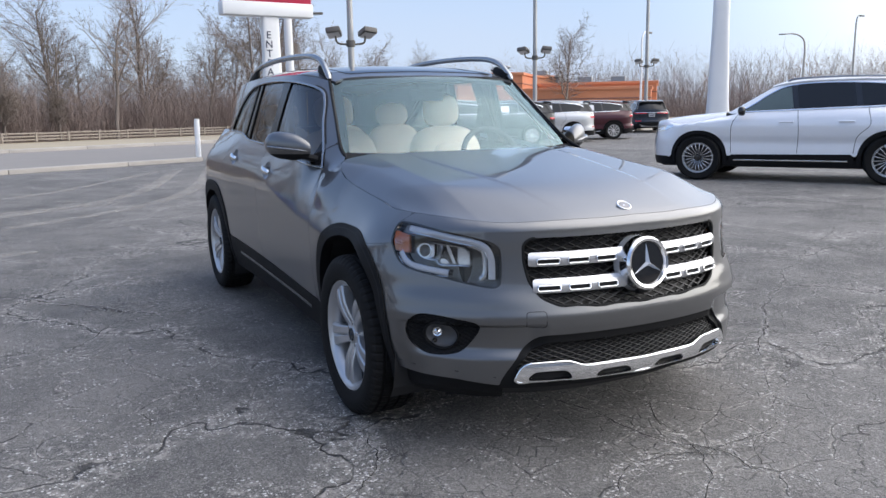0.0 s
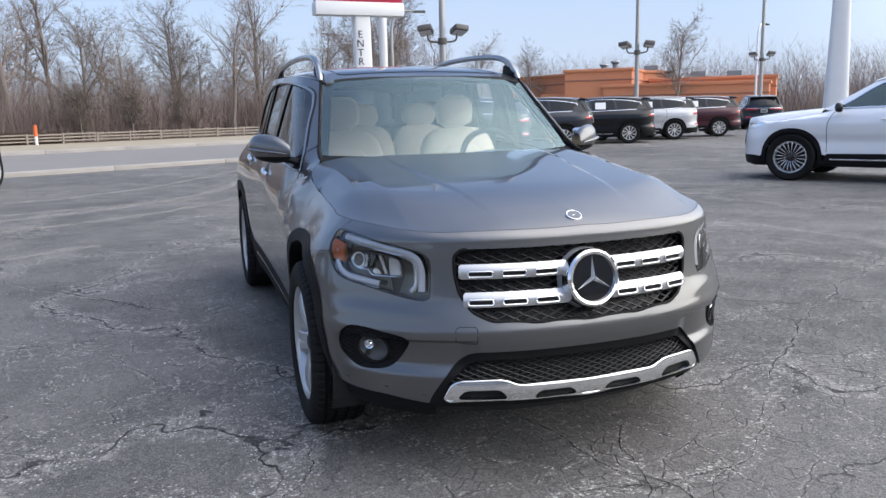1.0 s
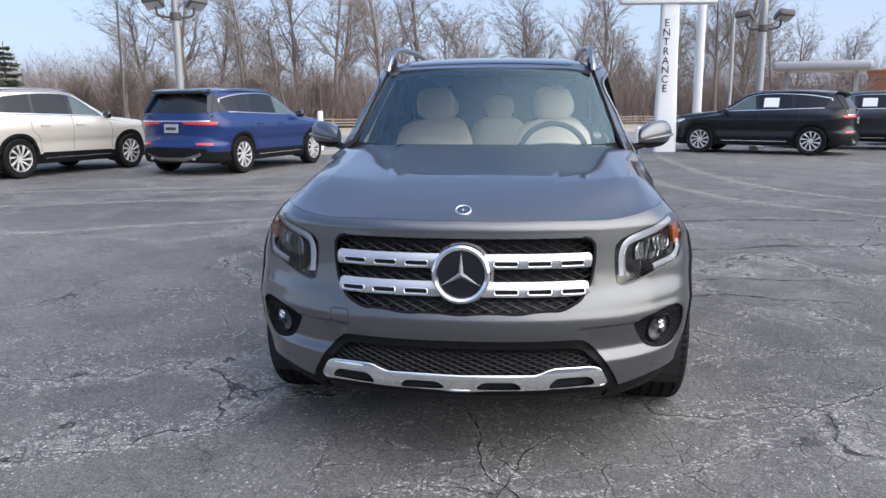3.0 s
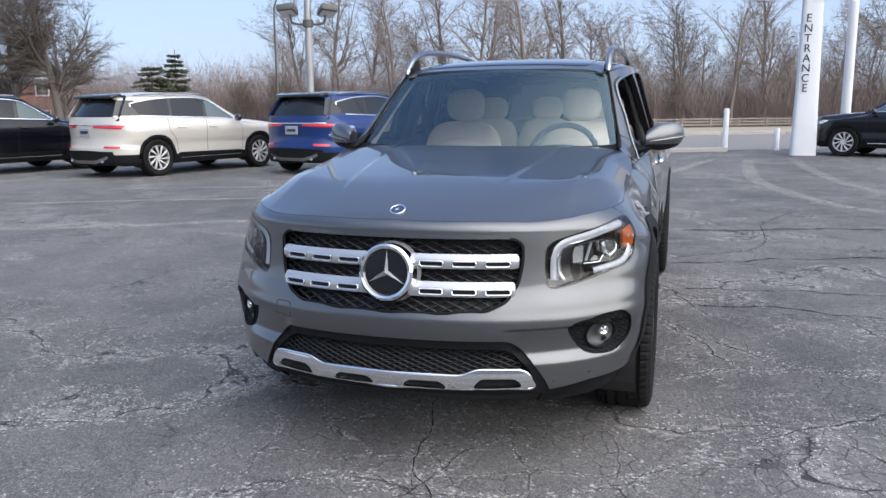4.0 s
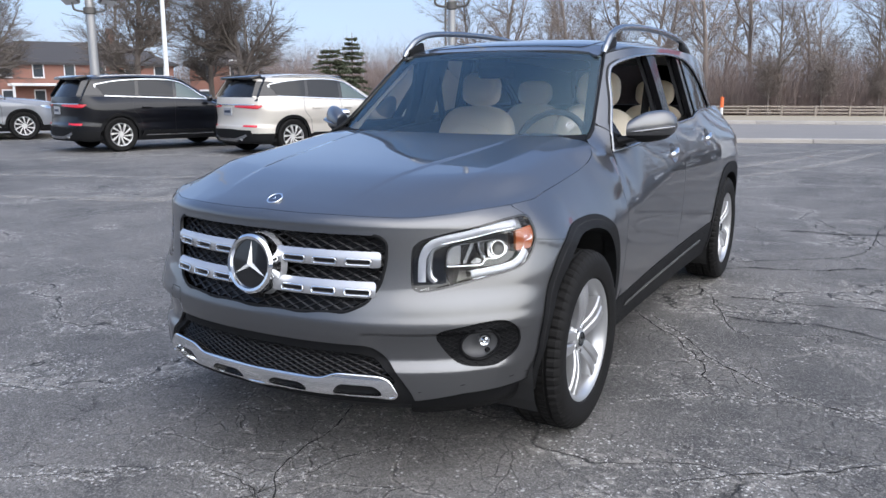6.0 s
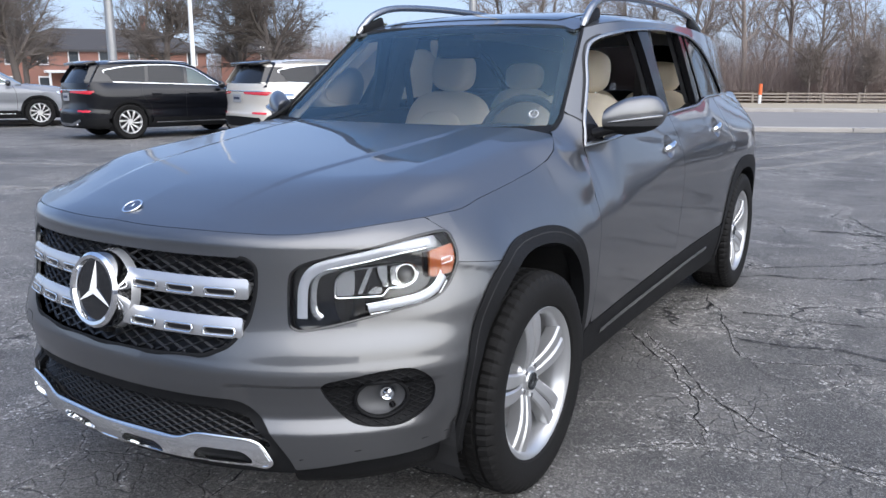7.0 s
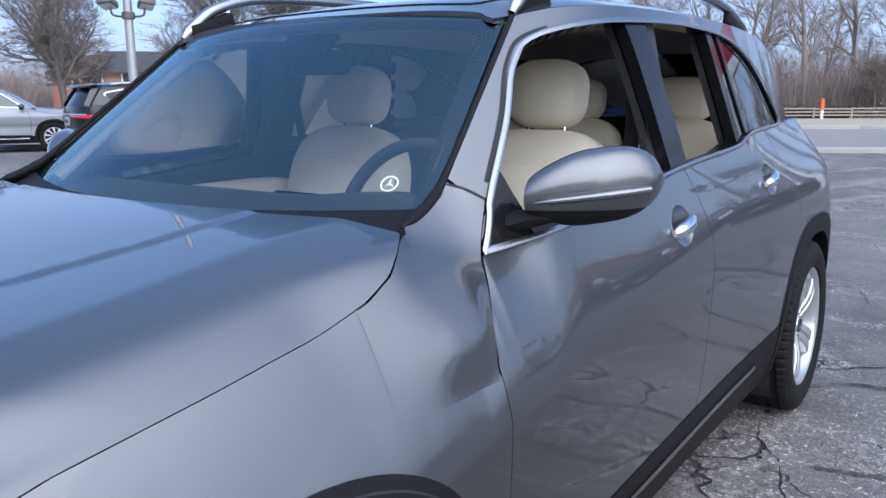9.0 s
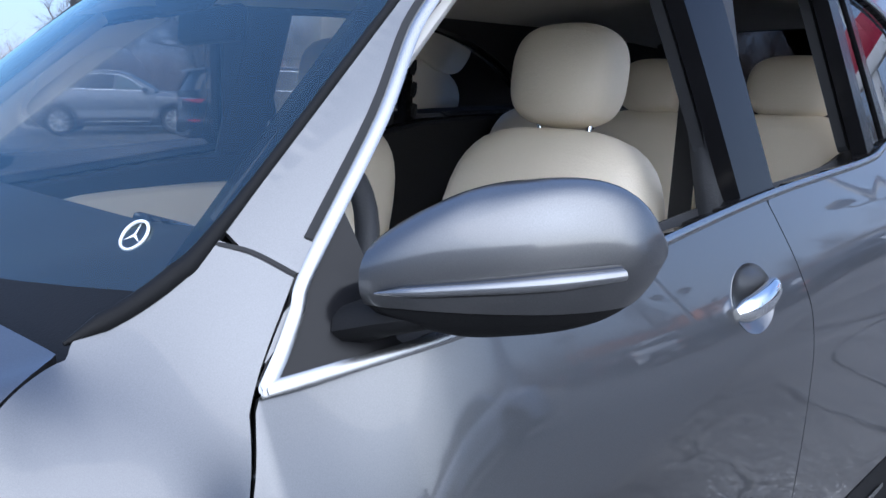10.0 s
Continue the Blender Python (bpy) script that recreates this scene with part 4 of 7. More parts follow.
star_m = pose(0.003, -0.885, 0.704, -8, 0, 0)
badge = part("round_badge", moved(lathe([(0.0, 0.02), (0.080, 0.018), (0.086, 0.012), (0.088, -0.03), (0.0, -0.03)], 48, "Y"), star_m @ pose(0, 0, 0, 0, 0, 180)), GLOSS_BLACK, car, "black disc with a chrome ring")
part("ring", moved(lathe([(0.080, 0.018), (0.084, 0.028), (0.093, 0.030), (0.101, 0.022), (0.104, 0.0), (0.104, -0.03)], 56, "Y", False), star_m @ pose(0, 0, 0, 0, 0, 180)), CHROME, badge)
part("three_arm_emblem", moved(star_shape(0.081, 0.016), star_m @ pose(0, -0.019, 0, 0, 0, 0)), BAR_SILVER, badge)
part("badge_collar", moved(lathe([(0.099, -0.002), (0.103, -0.014), (0.112, -0.040)], 48, "Y", False), star_m @ pose(0, 0, 0, 0, 0, 180)), BAR_SILVER, badge)
hb_p = G.deck(np.array([0.0]), np.array([-0.765]))[0]
hood_badge = part("bonnet_badge", moved(lathe([(0.0, 0.003), (0.026, 0.003), (0.028, 0.0), (0.0, -0.004)], 32, "Y"), pose(0, hb_p[1], hb_p[2] + 0.002, -62, 0, 0) @ pose(0, 0, 0, 0, 0, 180)), surface("badge_blue", (0.02, 0.03, 0.06), 0.15, coat=1), car)
part("ring", join(*[moved(q, pose(0, hb_p[1], hb_p[2] + 0.004, -62, 0, 0)) for q in (ring_shape(0.027, 0.003, 32), ring_shape(0.019, 0.0012, 28), star_shape(0.018, 0.003))]), CHROME, hood_badge)
part("parking_camera", box(0.05, 0.03, 0.03, 0.008, 2, pose(0, -0.878, 0.60, -10, 0, 0)), BLACK_PLASTIC, car)

# lower intake and chrome skid plate
part("intake_back", patch(G.lifted(-0.07), nose_poly([(-0.60, 0.20), (0.60, 0.20), (0.60, 0.50), (-0.60, 0.50)]), [], 0.04, 0, 0.004), DARK, car)
mouth_low = nose_poly(rounded(both_sides([(0.43, 0.466), (0.485, 0.425), (0.565, 0.30), (0.585, 0.265)]), 0.03, 5))
intake = nose_poly(rounded(both_sides([(0.40, 0.438), (0.45, 0.42), (0.52, 0.345), (0.50, 0.315)]), 0.02, 4))
part("intake_frame", patch(G.lifted(-0.012), mouth_low, [intake], 0.012, -0.004, 0.03), BLACK_PLASTIC, car)
part("intake_lattice", lattice(intake, G.lifted(-0.030), 0.019, 0.40, 0.003), GRILLE_BLACK, car, "black lattice")
skid_line = nose_poly(rounded(both_sides([(0.0, 0.338), (0.270, 0.340), (0.325, 0.364), (0.468, 0.362), (0.495, 0.350), (0.520, 0.300), (0.508, 0.290), (0.0, 0.284)]), 0.022, 5))
slots = [[(0.050, 0.291), (0.222, 0.292), (0.196, 0.319), (0.078, 0.319)], [(0.305, 0.294), (0.482, 0.298), (0.455, 0.332), (0.335, 0.332)]]
holes = [nose_poly(rounded(h, 0.02, 5)) for h in slots] + [nose_poly(rounded([(-a, b) for a, b in h[::-1]], 0.02, 5)) for h in slots]
skid = part("skid_plate", patch(lambda s, z: G.skin(s, z, 0.004 + 0.010 * np.clip(1 - ((z - 0.325) / 0.05) ** 2, 0, 1)), skid_line, holes, 0.007, 0, 0.025), CHROME, car, "polished chrome skid plate with four slots")
rim_p = G.skin(skid_line[:, 0], skid_line[:, 1], 0.006)
part("skid_rim", tube(rim_p, 0.0058, 8, True), CHROME, skid)
part("skid_back", patch(G.lifted(-0.020), skid_line, [], 0.03, 0.006, 0.004), DARK, skid)
part("tow_cover", ribbon(G.skin, np.vstack([nose_poly(rounded([(-0.48, 0.497), (-0.41, 0.497), (-0.41, 0.558), (-0.48, 0.558)], 0.014, 5))] * 2)[:22], 0.003, 0.0006), DARK, car)

INDICATOR = surface("indicator_lens", (0.20, 0.205, 0.215), 0.18, 0.7, coat=1)
LAMP_BOWL = surface("lamp_bowl", (0.52, 0.53, 0.55), 0.14, 0.85)
FOG_CUP = surface("fog_cup", (0.083, 0.084, 0.088), 0.40, vary=0.1)
for mir, side_name in sides:
    sg = -1 if mir else 1
    M = Matrix.Diagonal((sg, 1, 1, 1))

    def on(x_s, z, d=0.0):
        return G.skin(np.array([x_s]), np.array([z]), d)[0]

    # headlamp
    lamp = part("headlamp", patch(G.lifted(-0.034), headlamp, [], 0.012, -0.006, 0.004, mir), GLOSS_BLACK, car, "black headlamp with chrome light guides")
    part("lens_cover", patch(G.lifted(-0.002), headlamp, [], 0.012, 0.001, 0, mir, back=False), CLEAR, lamp)
    part("lamp_rim", ribbon(G.lifted(-0.002), np.vstack([headlamp, headlamp[:2]]), 0.010, 0.001, mir), GLOSS_BLACK, lamp)
    guide = curve([(0.990, 0.846), (0.91, 0.840), (0.795, 0.823), (0.69, 0.806), (0.644, 0.786), (0.624, 0.752), (0.620, 0.715), (0.619, 0.672)], 6, False)
    top_guide = part("light_guide", ribbon(G.lifted(-0.013), guide, 0.026, 0.004, mir), LAMP_WHITE, lamp, "frosted daytime light guide")
    part("guide_edge", moved(tube(G.skin(guide[:, 0] + 0.013 * ease(0.75, 0.62, guide[:, 0]), guide[:, 1] - 0.014 * ease(0.62, 0.72, guide[:, 0]), -0.010), 0.0022, 6), M), CHROME, top_guide)
    part("guide_end", patch(G.lifted(-0.007), rounded(np.array([(0.972, 0.829), (1.012, 0.834), (1.012, 0.860), (0.975, 0.857)]), 0.004, 3), [], 0.01, 0, 0.006, mir), INDICATOR, top_guide)
    guide = curve([(0.795, 0.690), (0.875, 0.699), (0.945, 0.709), (0.988, 0.727), (1.018, 0.757)], 6, False)
    low_guide = part("light_guide", ribbon(G.lifted(-0.012), guide, 0.021, 0.004, mir), LAMP_WHITE, lamp)
    for d_ in (-0.013, 0.0, 0.012):
        part("guide_edge", moved(tube(G.skin(guide[:, 0] - d_ * 0.5, guide[:, 1] + d_, -0.008), 0.0013, 6), M), CHROME, low_guide)
    liner = curve([(0.715, 0.796), (0.672, 0.783), (0.652, 0.762), (0.646, 0.715), (0.650, 0.685), (0.668, 0.668)], 6, False)
    part("lamp_liner", ribbon(G.lifted(-0.026), liner, 0.018, 0.003, mir), LAMP_BOWL, lamp, "silver liner of the lamp")
    housing = rounded(np.array([(0.705, 0.718), (0.710, 0.765), (0.726, 0.782), (0.765, 0.790), (0.885, 0.797), (0.930, 0.794), (0.951, 0.775), (0.936, 0.748), (0.900, 0.735), (0.857, 0.738), (0.842, 0.718)]), 0.012, 4)
    part("module_frame", moved(tube(G.skin(housing[:, 0], housing[:, 1], -0.018), 0.0024, 6, True), M), CHROME, lamp, "chrome frame round the beam modules")
    block = rounded(np.array([(0.709, 0.722), (0.760, 0.722), (0.764, 0.786), (0.730, 0.780), (0.714, 0.764)]), 0.008, 4)
    part("low_beam_lens", patch(G.lifted(-0.023), block, [], 0.01, 0.0, 0.004, mir), LAMP_BOWL, lamp, "square silver low beam lens")
    for blade_line in ([(0.768, 0.722), (0.782, 0.722), (0.818, 0.792), (0.803, 0.791)], [(0.792, 0.722), (0.838, 0.722), (0.845, 0.735), (0.822, 0.742)]):
        part("reflector_blade", patch(G.lifted(-0.025), rounded(np.array(blade_line), 0.003, 3), [], 0.01, 0.0, 0.003, mir), LAMP_BOWL, lamp)
    for facet in ([(0.826, 0.790), (0.836, 0.757), (0.850, 0.748), (0.862, 0.765), (0.858, 0.793)], [(0.838, 0.753), (0.846, 0.736), (0.864, 0.740), (0.860, 0.760)]):
        part("reflector", patch(lambda s_, z_: G.skin(s_, z_, -0.024 - 0.18 * (s_ - 0.845)), rounded(np.array(facet), 0.003, 3), [], 0.01, 0.0, 0.003, mir), REFLECTOR, lamp)
    s_b = 0.911
    cup = rounded(np.array([(0.866, 0.747), (0.866, 0.790), (0.928, 0.791), (0.947, 0.775), (0.934, 0.750), (0.900, 0.738)]), 0.010, 4)
    part("reflector", patch(G.lifted(-0.024), cup, [], 0.01, 0.0, 0.005, mir), LAMP_BOWL, lamp)
    part("chrome_bezel", moved(tube(G.skin(cup[:, 0], cup[:, 1], -0.021), 0.002, 6, True), M), CHROME, lamp)
    p = on(s_b, 0.768, -0.020)
    e = 0.004
    nrm = np.cross(on(s_b + e, 0.77) - on(s_b - e, 0.77), on(s_b, 0.77 + e) - on(s_b, 0.77 - e))
    R = Vector(nrm / np.linalg.norm(nrm)).to_track_quat("Z", "Y").to_matrix().to_4x4()
    r = 0.0235
    proj = part("projector", moved(moved(lathe([(0.0, 0.014), (r * 0.5, 0.012), (r * 0.85, 0.005), (r, -0.002)], 24, "Z", False), Matrix.Translation(p) @ R), M), CLEAR, lamp, "clear projector lens")
    part("projector_ring", moved(moved(lathe([(r, -0.006), (r * 1.04, 0.003), (r * 1.13, 0.003), (r * 1.18, -0.008)], 28, "Z", False), Matrix.Translation(p) @ R), M), CHROME, proj)
    part("projector_core", moved(moved(lathe([(0.0, -0.004), (r * 0.6, -0.003), (r * 0.98, 0.0)], 24, "Z", False), Matrix.Translation(p) @ R), M), FOG_CUP, proj)
    amber = rounded(np.array([(0.982, 0.824), (1.063, 0.836), (1.060, 0.80), (1.044, 0.763), (0.977, 0.757)]), 0.006, 4)
    turn = part("turn_signal", patch(G.lifted(-0.008), amber, [], 0.006, 0, 0.012, mir), AMBER, lamp, "amber marker lens")
    window = rounded(np.array([(1.014, 0.787), (1.047, 0.793), (1.048, 0.806), (1.015, 0.801)]), 0.003, 3)
    part("lens_window", moved(tube(G.skin(window[:, 0], window[:, 1], -0.006), 0.0014, 6, True), M), CHROME, turn)

    # fog lamp
    sc, zc = float(G.sx(0.745)), 0.457
    f = np.linspace(0, 2 * math.pi, 40, endpoint=False)
    bowl = np.stack([sc + 0.070 * np.cos(f), zc + 0.052 * np.sin(f)], 1)
    bez = part("fog_bezel", patch(G.lifted(-0.012), fog, [bowl], 0.008, -0.004, 0.02, mir), BLACK_PLASTIC, car, "black textured fog lamp bezel")
    part("fog_lattice", moved(lattice(fog, G.lifted(-0.0105), 0.016, 0.5, 0.0022, bowl), M), BLACK_PLASTIC, bez)
    part("fog_bowl", patch(lambda s, z: G.skin(s, z, -0.006 - 0.030 * np.clip(1 - ((s - sc) / 0.070) ** 2 - ((z - zc) / 0.052) ** 2, 0, 1) ** 0.5), bowl, [], 0.006, 0, 0.004, mir), FOG_CUP, bez)
    part("fog_ring", moved(tube(G.skin(bowl[:, 0], bowl[:, 1], -0.006), 0.005, 8, True), M), BLACK_PLASTIC, bez)
    p = on(sc + 0.018, zc + 0.012, -0.014)
    fog_lamp = part("fog_lamp", moved(moved(lathe([(0.0, 0.010), (0.006, 0.013), (0.012, 0.008), (0.017, 0.010), (0.022, 0.002), (0.025, -0.014)], 20, "Z", False), Matrix.Translation(p) @ Vector((0.55, -0.83, 0)).to_track_quat("Z", "Y").to_matrix().to_4x4()), M), REFLECTOR, bez, "round clear fog lamp")
    p = on(sc + 0.032, zc - 0.026, -0.016)
    part("sensor", moved(lathe([(0.0, 0.004), (0.008, 0.003), (0.009, -0.004)], 14, "Y", False), M @ Matrix.Translation(p) @ pose(0, 0, 0, 0, 0, 180)), GLOSS_BLACK, bez)

    # door handles
    for yh, zh, door_ob in ((1.36, 0.966, "front"), (2.185, 1.008, "rear")):
        s_h = float(G.sy(yh))
        cup_l = np.stack([s_h + 0.066 * np.cos(f), zh + 0.050 * np.sin(f)], 1)
        cup = part("handle_cup", patch(lambda s, z: G.skin(s, z, 0.0012 - 0.020 * np.clip(1 - ((s - s_h) / 0.066) ** 2 - ((z - zh) / 0.050) ** 2, 0, 1) ** 0.7), cup_l, [], 0.006, 0, 0.003, mir), GREY_PAINT, car)
        ys_ = np.linspace(yh - 0.068, yh + 0.068, 14)
        zs_ = zh + 0.16 * (ys_ - yh)
        bow = 0.014 * (1 - ((ys_ - yh) / 0.074) ** 2) + 0.002
        pts = G.skin(G.sy(ys_), zs_, 0.0) + np.stack([bow, 0 * bow, 0 * bow], 1)
        part("door_handle", moved(tube(pts, list(np.interp(np.linspace(0, 1, 14), [0, 0.12, 0.5, 0.88, 1], [0.007, 0.014, 0.0155, 0.014, 0.006])), 10, False, 1.3), M), CHROME, car, "chrome bar handle")

    # outer mirror
    body = bmesh.new()
    n_u, n_v = 30, 36
    ring_rows, led = [], []
    for i in range(n_u):
        t = i / (n_u - 1)
        cx, cy = 0.803 + 0.182 * t, 0.722 + 0.115 * t ** 1.3
        h = 0.071 * (1 - (2 * max(0, t - 0.46) / 1.08) ** 3.2) ** 0.5 * (1 - (max(0, 0.40 - t) / 0.40) ** 1.6 * 0.36) if t < 0.999 else 0.012
        cz = 1.133 - 0.026 * (1 - t) ** 1.4
        dep = 0.066 * (1 - (2 * max(0, t - 0.5)) ** 3.0 * 0.62)
        row = []
        for j in range(n_v):
            g = 2 * math.pi * j / n_v
            cs, sn = math.cos(g), math.sin(g)
            py = cs * dep * (0.62 if cs > 0 else 1.0)
            pz = np.sign(sn) * abs(sn) ** 0.85 * h * (1.0 if sn > 0 else 0.95)
            row.append(body.verts.new((cx, cy + py, cz + pz)))
        ring_rows.append(row)
        if 0.10 <= t <= 0.95:
            zl = 1.098 + 0.027 * t
            sn = -(max(0.0, cz - zl) / (0.95 * h)) ** (1 / 0.85)
            led.append((cx + 0.001 + 0.007 * t, cy - math.sqrt(max(0, 1 - sn * sn)) * dep - 0.002, zl))
    for a, b in zip(ring_rows, ring_rows[1:]):
        for j in range(n_v):
            body.faces.new((a[j], a[(j + 1) % n_v], b[(j + 1) % n_v], b[j]))
    body.faces.new(ring_rows[0])
    body.faces.new(ring_rows[-1])
    bmesh.ops.recalc_face_normals(body, faces=body.faces)
    smooth_all(body, 70)
    low = body.copy()
    bmesh.ops.bisect_plane(body, geom=body.verts[:] + body.edges[:] + body.faces[:], plane_co=(0, 0, 1.086), plane_no=(0.0, 0, 1), clear_inner=True)
    bmesh.ops.bisect_plane(low, geom=low.verts[:] + low.edges[:] + low.faces[:], plane_co=(0, 0, 1.085), plane_no=(0.0, 0, 1), clear_outer=True)
    bmesh.ops.scale(low, vec=(0.985, 0.985, 1), verts=low.verts, space=Matrix.Translation((-0.885, -0.76, 0)))
    mirror_ob = part("wing_mirror", moved(body, M), GREY_PAINT, car, "grey wing mirror with indicator strip")
    part("lower_shell", moved(low, M), BLACK_PLASTIC, mirror_ob)
    for nm_, rad_, out_, mat_ in (("indicator_rim", 0.0105, 0.0, GLOSS_BLACK), ("indicator", 0.0075, -0.0045, INDICATOR)):
        path_ = [(a_ - 1.3 * out_ * k_ / len(led), b_ + out_ * (1 - 0.6 * k_ / len(led)), c_) for k_, (a_, b_, c_) in enumerate(led)]
        part(nm_, moved(tube(path_, list(np.interp(np.linspace(0, 1, len(led)), [0, 0.18, 0.8, 1], [0.15, 0.7, 1.0, 0.8]) * rad_), 8, False, 0.9), M), mat_, mirror_ob, "clear indicator strip" if out_ else "")
    part("mirror_glass", moved(box(0.125, 0.004, 0.095, 0.03, 3, pose(0.892, 0.800, 1.132, 0, 0, 24)), M), surface("mirror_silver", (0.9, 0.9, 0.9), 0.02, 1.0, vary=0.02), mirror_ob)
    part("mirror_arm", moved(tube([(0.760, 0.690, 1.056), (0.795, 0.698, 1.066), (0.83, 0.715, 1.074), (0.86, 0.735, 1.078)], [0.040, 0.032, 0.028, 0.018], 12, False, 0.55), M), BLACK_PLASTIC, mirror_ob)

# underside and bulkheads
part("underbody", box(1.45, 3.9, 0.12, 0.03, 2, pose(0, 1.38, 0.30)), DARK, car)
part("engine_bay", box(1.30, 0.9, 0.45, 0.03, 2, pose(0, -0.20, 0.52)), DARK, car)
hatch_line = np.array([(-0.57, 0.0), (0.57, 0.0), (0.46, 0.42), (-0.46, 0.42)])
part("rear_screen", patch(G.hatch, hatch_line, [], 0.05, 0, 0.005), TINTED, car)
part("tailgate_frame", patch(lambda u, w: G.hatch(u, w, -0.01), np.array([(-0.57, -0.10), (0.57, -0.10), (0.46, 0.45), (-0.46, 0.45)]), [hatch_line * 0.93 + (0, 0.012)], 0.03, 0, 0.01), GREY_PAINT, car)


# ---- wheels ----
def tyre_mesh(r=0.352, w=0.235, rim=0.236, seg=240):
    """Rounded sidewalls, four grooves, and shoulder blocks cut by slanted sipes."""
    h = w / 2
    prof = [(rim - 0.012, -h * 0.78), (rim + 0.004, -h * 0.86), (rim + 0.012, -h * 0.93), (rim + 0.040, -h * 0.99), (rim + 0.066, -h), (r - 0.034, -h * 0.97), (r - 0.020, -h * 0.92), (r - 0.0085, -h * 0.84), (r - 0.003, -h * 0.72)]
    grooves = []
    for c in (-0.56, -0.19, 0.19, 0.56):
        grooves += [(r, h * (c - 0.065)), (r - 0.009, h * (c - 0.05)), (r - 0.009, h * (c + 0.05)), (r, h * (c + 0.065))]
    prof = prof + grooves + [(a, -b) for a, b in prof[::-1]]
    last = len(prof) - 1
    bm = bmesh.new()
    rings = []
    for k in range(seg):
        f = 2 * math.pi * k / seg
        ring = []
        for i, (q, x) in enumerate(prof):
            edge = min(i, last - i)
            if k % 4 == 0 and 6 <= edge <= 9:
                q -= 0.0065
            elif k % 4 == 0 and edge > 9 and abs(q - r) < 1e-6:
                q -= 0.0035
            f2 = f + 0.022 * (1 - edge / 9 if edge < 9 else 0.6 * math.sin(2.1 * i))
            ring.append(bm.verts.new((x, q * math.cos(f2), q * math.sin(f2))))
        rings.append(ring)
    for a, b in zip(rings, rings[1:] + rings[:1]):
        for i in range(len(prof) - 1):
            bm.faces.new((a[i], b[i], b[i + 1], a[i + 1]))
    bmesh.ops.recalc_face_normals(bm, faces=bm.faces)
    return smooth_all(bm, 18)


def spoke_mesh(angle, f0, f1, r0, r1, w0, w1, x0, x1, depth):
    """One straight arm of a rim from the hub to the barrel."""
    bm = bmesh.new()
    rows = []
    p0 = Vector((0, r0 * math.cos(angle + f0), r0 * math.sin(angle + f0)))
    p1 = Vector((0, r1 * math.cos(angle + f1), r1 * math.sin(angle + f1)))
    e = Vector((1, 0, 0))
    d = e.cross(p1 - p0).normalized()
    for t in np.linspace(0, 1, 8):
        w = w0 + (w1 - w0) * t
        x = x0 + (x1 - x0) * t + 0.014 * math.sin(math.pi * t)
        o = p0.lerp(p1, t)
        rows.append([bm.verts.new(o + d * a + e * b) for a, b in ((-w, x - depth), (-w, x - 0.006), (-w * 0.72, x), (w * 0.72, x), (w, x - 0.006), (w, x - depth))])
    for a, b in zip(rows, rows[1:]):
        for i in range(5):
            bm.faces.new((a[i], a[i + 1], b[i + 1], b[i]))
    bm.faces.new(rows[0])
    bm.faces.new(rows[-1])
    bmesh.ops.recalc_face_normals(bm, faces=bm.faces)
    return smooth_all(bm, 30)


def build_wheel(parent, at, turn, turned):
    wheel = part("wheel", tyre_mesh(), RUBBER, parent, "black tyre on a silver five twin-spoke alloy rim")
    rim = part("rim", lathe([(0.244, 0.092), (0.246, 0.100), (0.240, 0.103), (0.228, 0.098), (0.216, 0.085), (0.207, 0.05), (0.205, -0.09), (0.235, -0.10)], 64, "X", False), ALLOY, wheel, "silver alloy rim")
    for k in range(5):
        for sp in (-1, 1):
            part("spoke", spoke_mesh(math.radians(90 + 72 * k), sp * 0.34, sp * 0.128, 0.050, 0.228, 0.0165, 0.0245, 0.068, 0.088, 0.045), ALLOY, rim)
    part("hub", lathe([(0.0, 0.075), (0.030, 0.075), (0.034, 0.070), (0.058, 0.066), (0.074, 0.052), (0.080, 0.02)], 40, "X", False), ALLOY, rim)
    part("hub_cap", join(lathe([(0.0, 0.079), (0.024, 0.078), (0.027, 0.070)], 28, "X", False), moved(ring_shape(0.026, 0.003, 28), pose(0.078, 0, 0, 0, 0, 90)), moved(star_shape(0.021, 0.003), pose(0.080, 0, 0, 0, 0, 90))), surface("cap_grey", (0.06, 0.065, 0.07), 0.2, 0.7), rim)
    for k in range(5):
        f = math.radians(90 + 36 + 72 * k)
        part("wheel_bolt", moved(lathe([(0.0, 0.074), (0.009, 0.073), (0.011, 0.066), (0.013, 0.055)], 8, "X", False), pose(0, 0.050 * math.cos(f), 0.050 * math.sin(f))), CHROME, rim)
    part("brake_disc", lathe([(0.05, 0.0), (0.16, 0.0), (0.16, -0.024), (0.05, -0.024)], 48, "X", False), DISC, wheel)
    # flat disc closes the open wheel; its dark colour stands for the shade inside
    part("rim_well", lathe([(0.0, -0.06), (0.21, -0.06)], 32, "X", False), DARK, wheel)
    wheel.matrix_local = pose(*at, 0, 0, turn) @ pose(0, 0, 0, turned, 0, 0)
    return wheel


first = build_wheel(car, (0.785, FRONT_WHEEL, HUB - DIP), 0, 8)
for x_, y_, z_, tz, rot in ((-0.785, FRONT_WHEEL, HUB - DIP, 180, 31), (0.774, REAR_WHEEL, HUB, 0, 20), (-0.774, REAR_WHEEL, HUB, 180, 50)):
    w2 = copy_thing(first, pose(x_, y_, z_, 0, 0, tz) @ pose(0, 0, 0, rot, 0, 0))


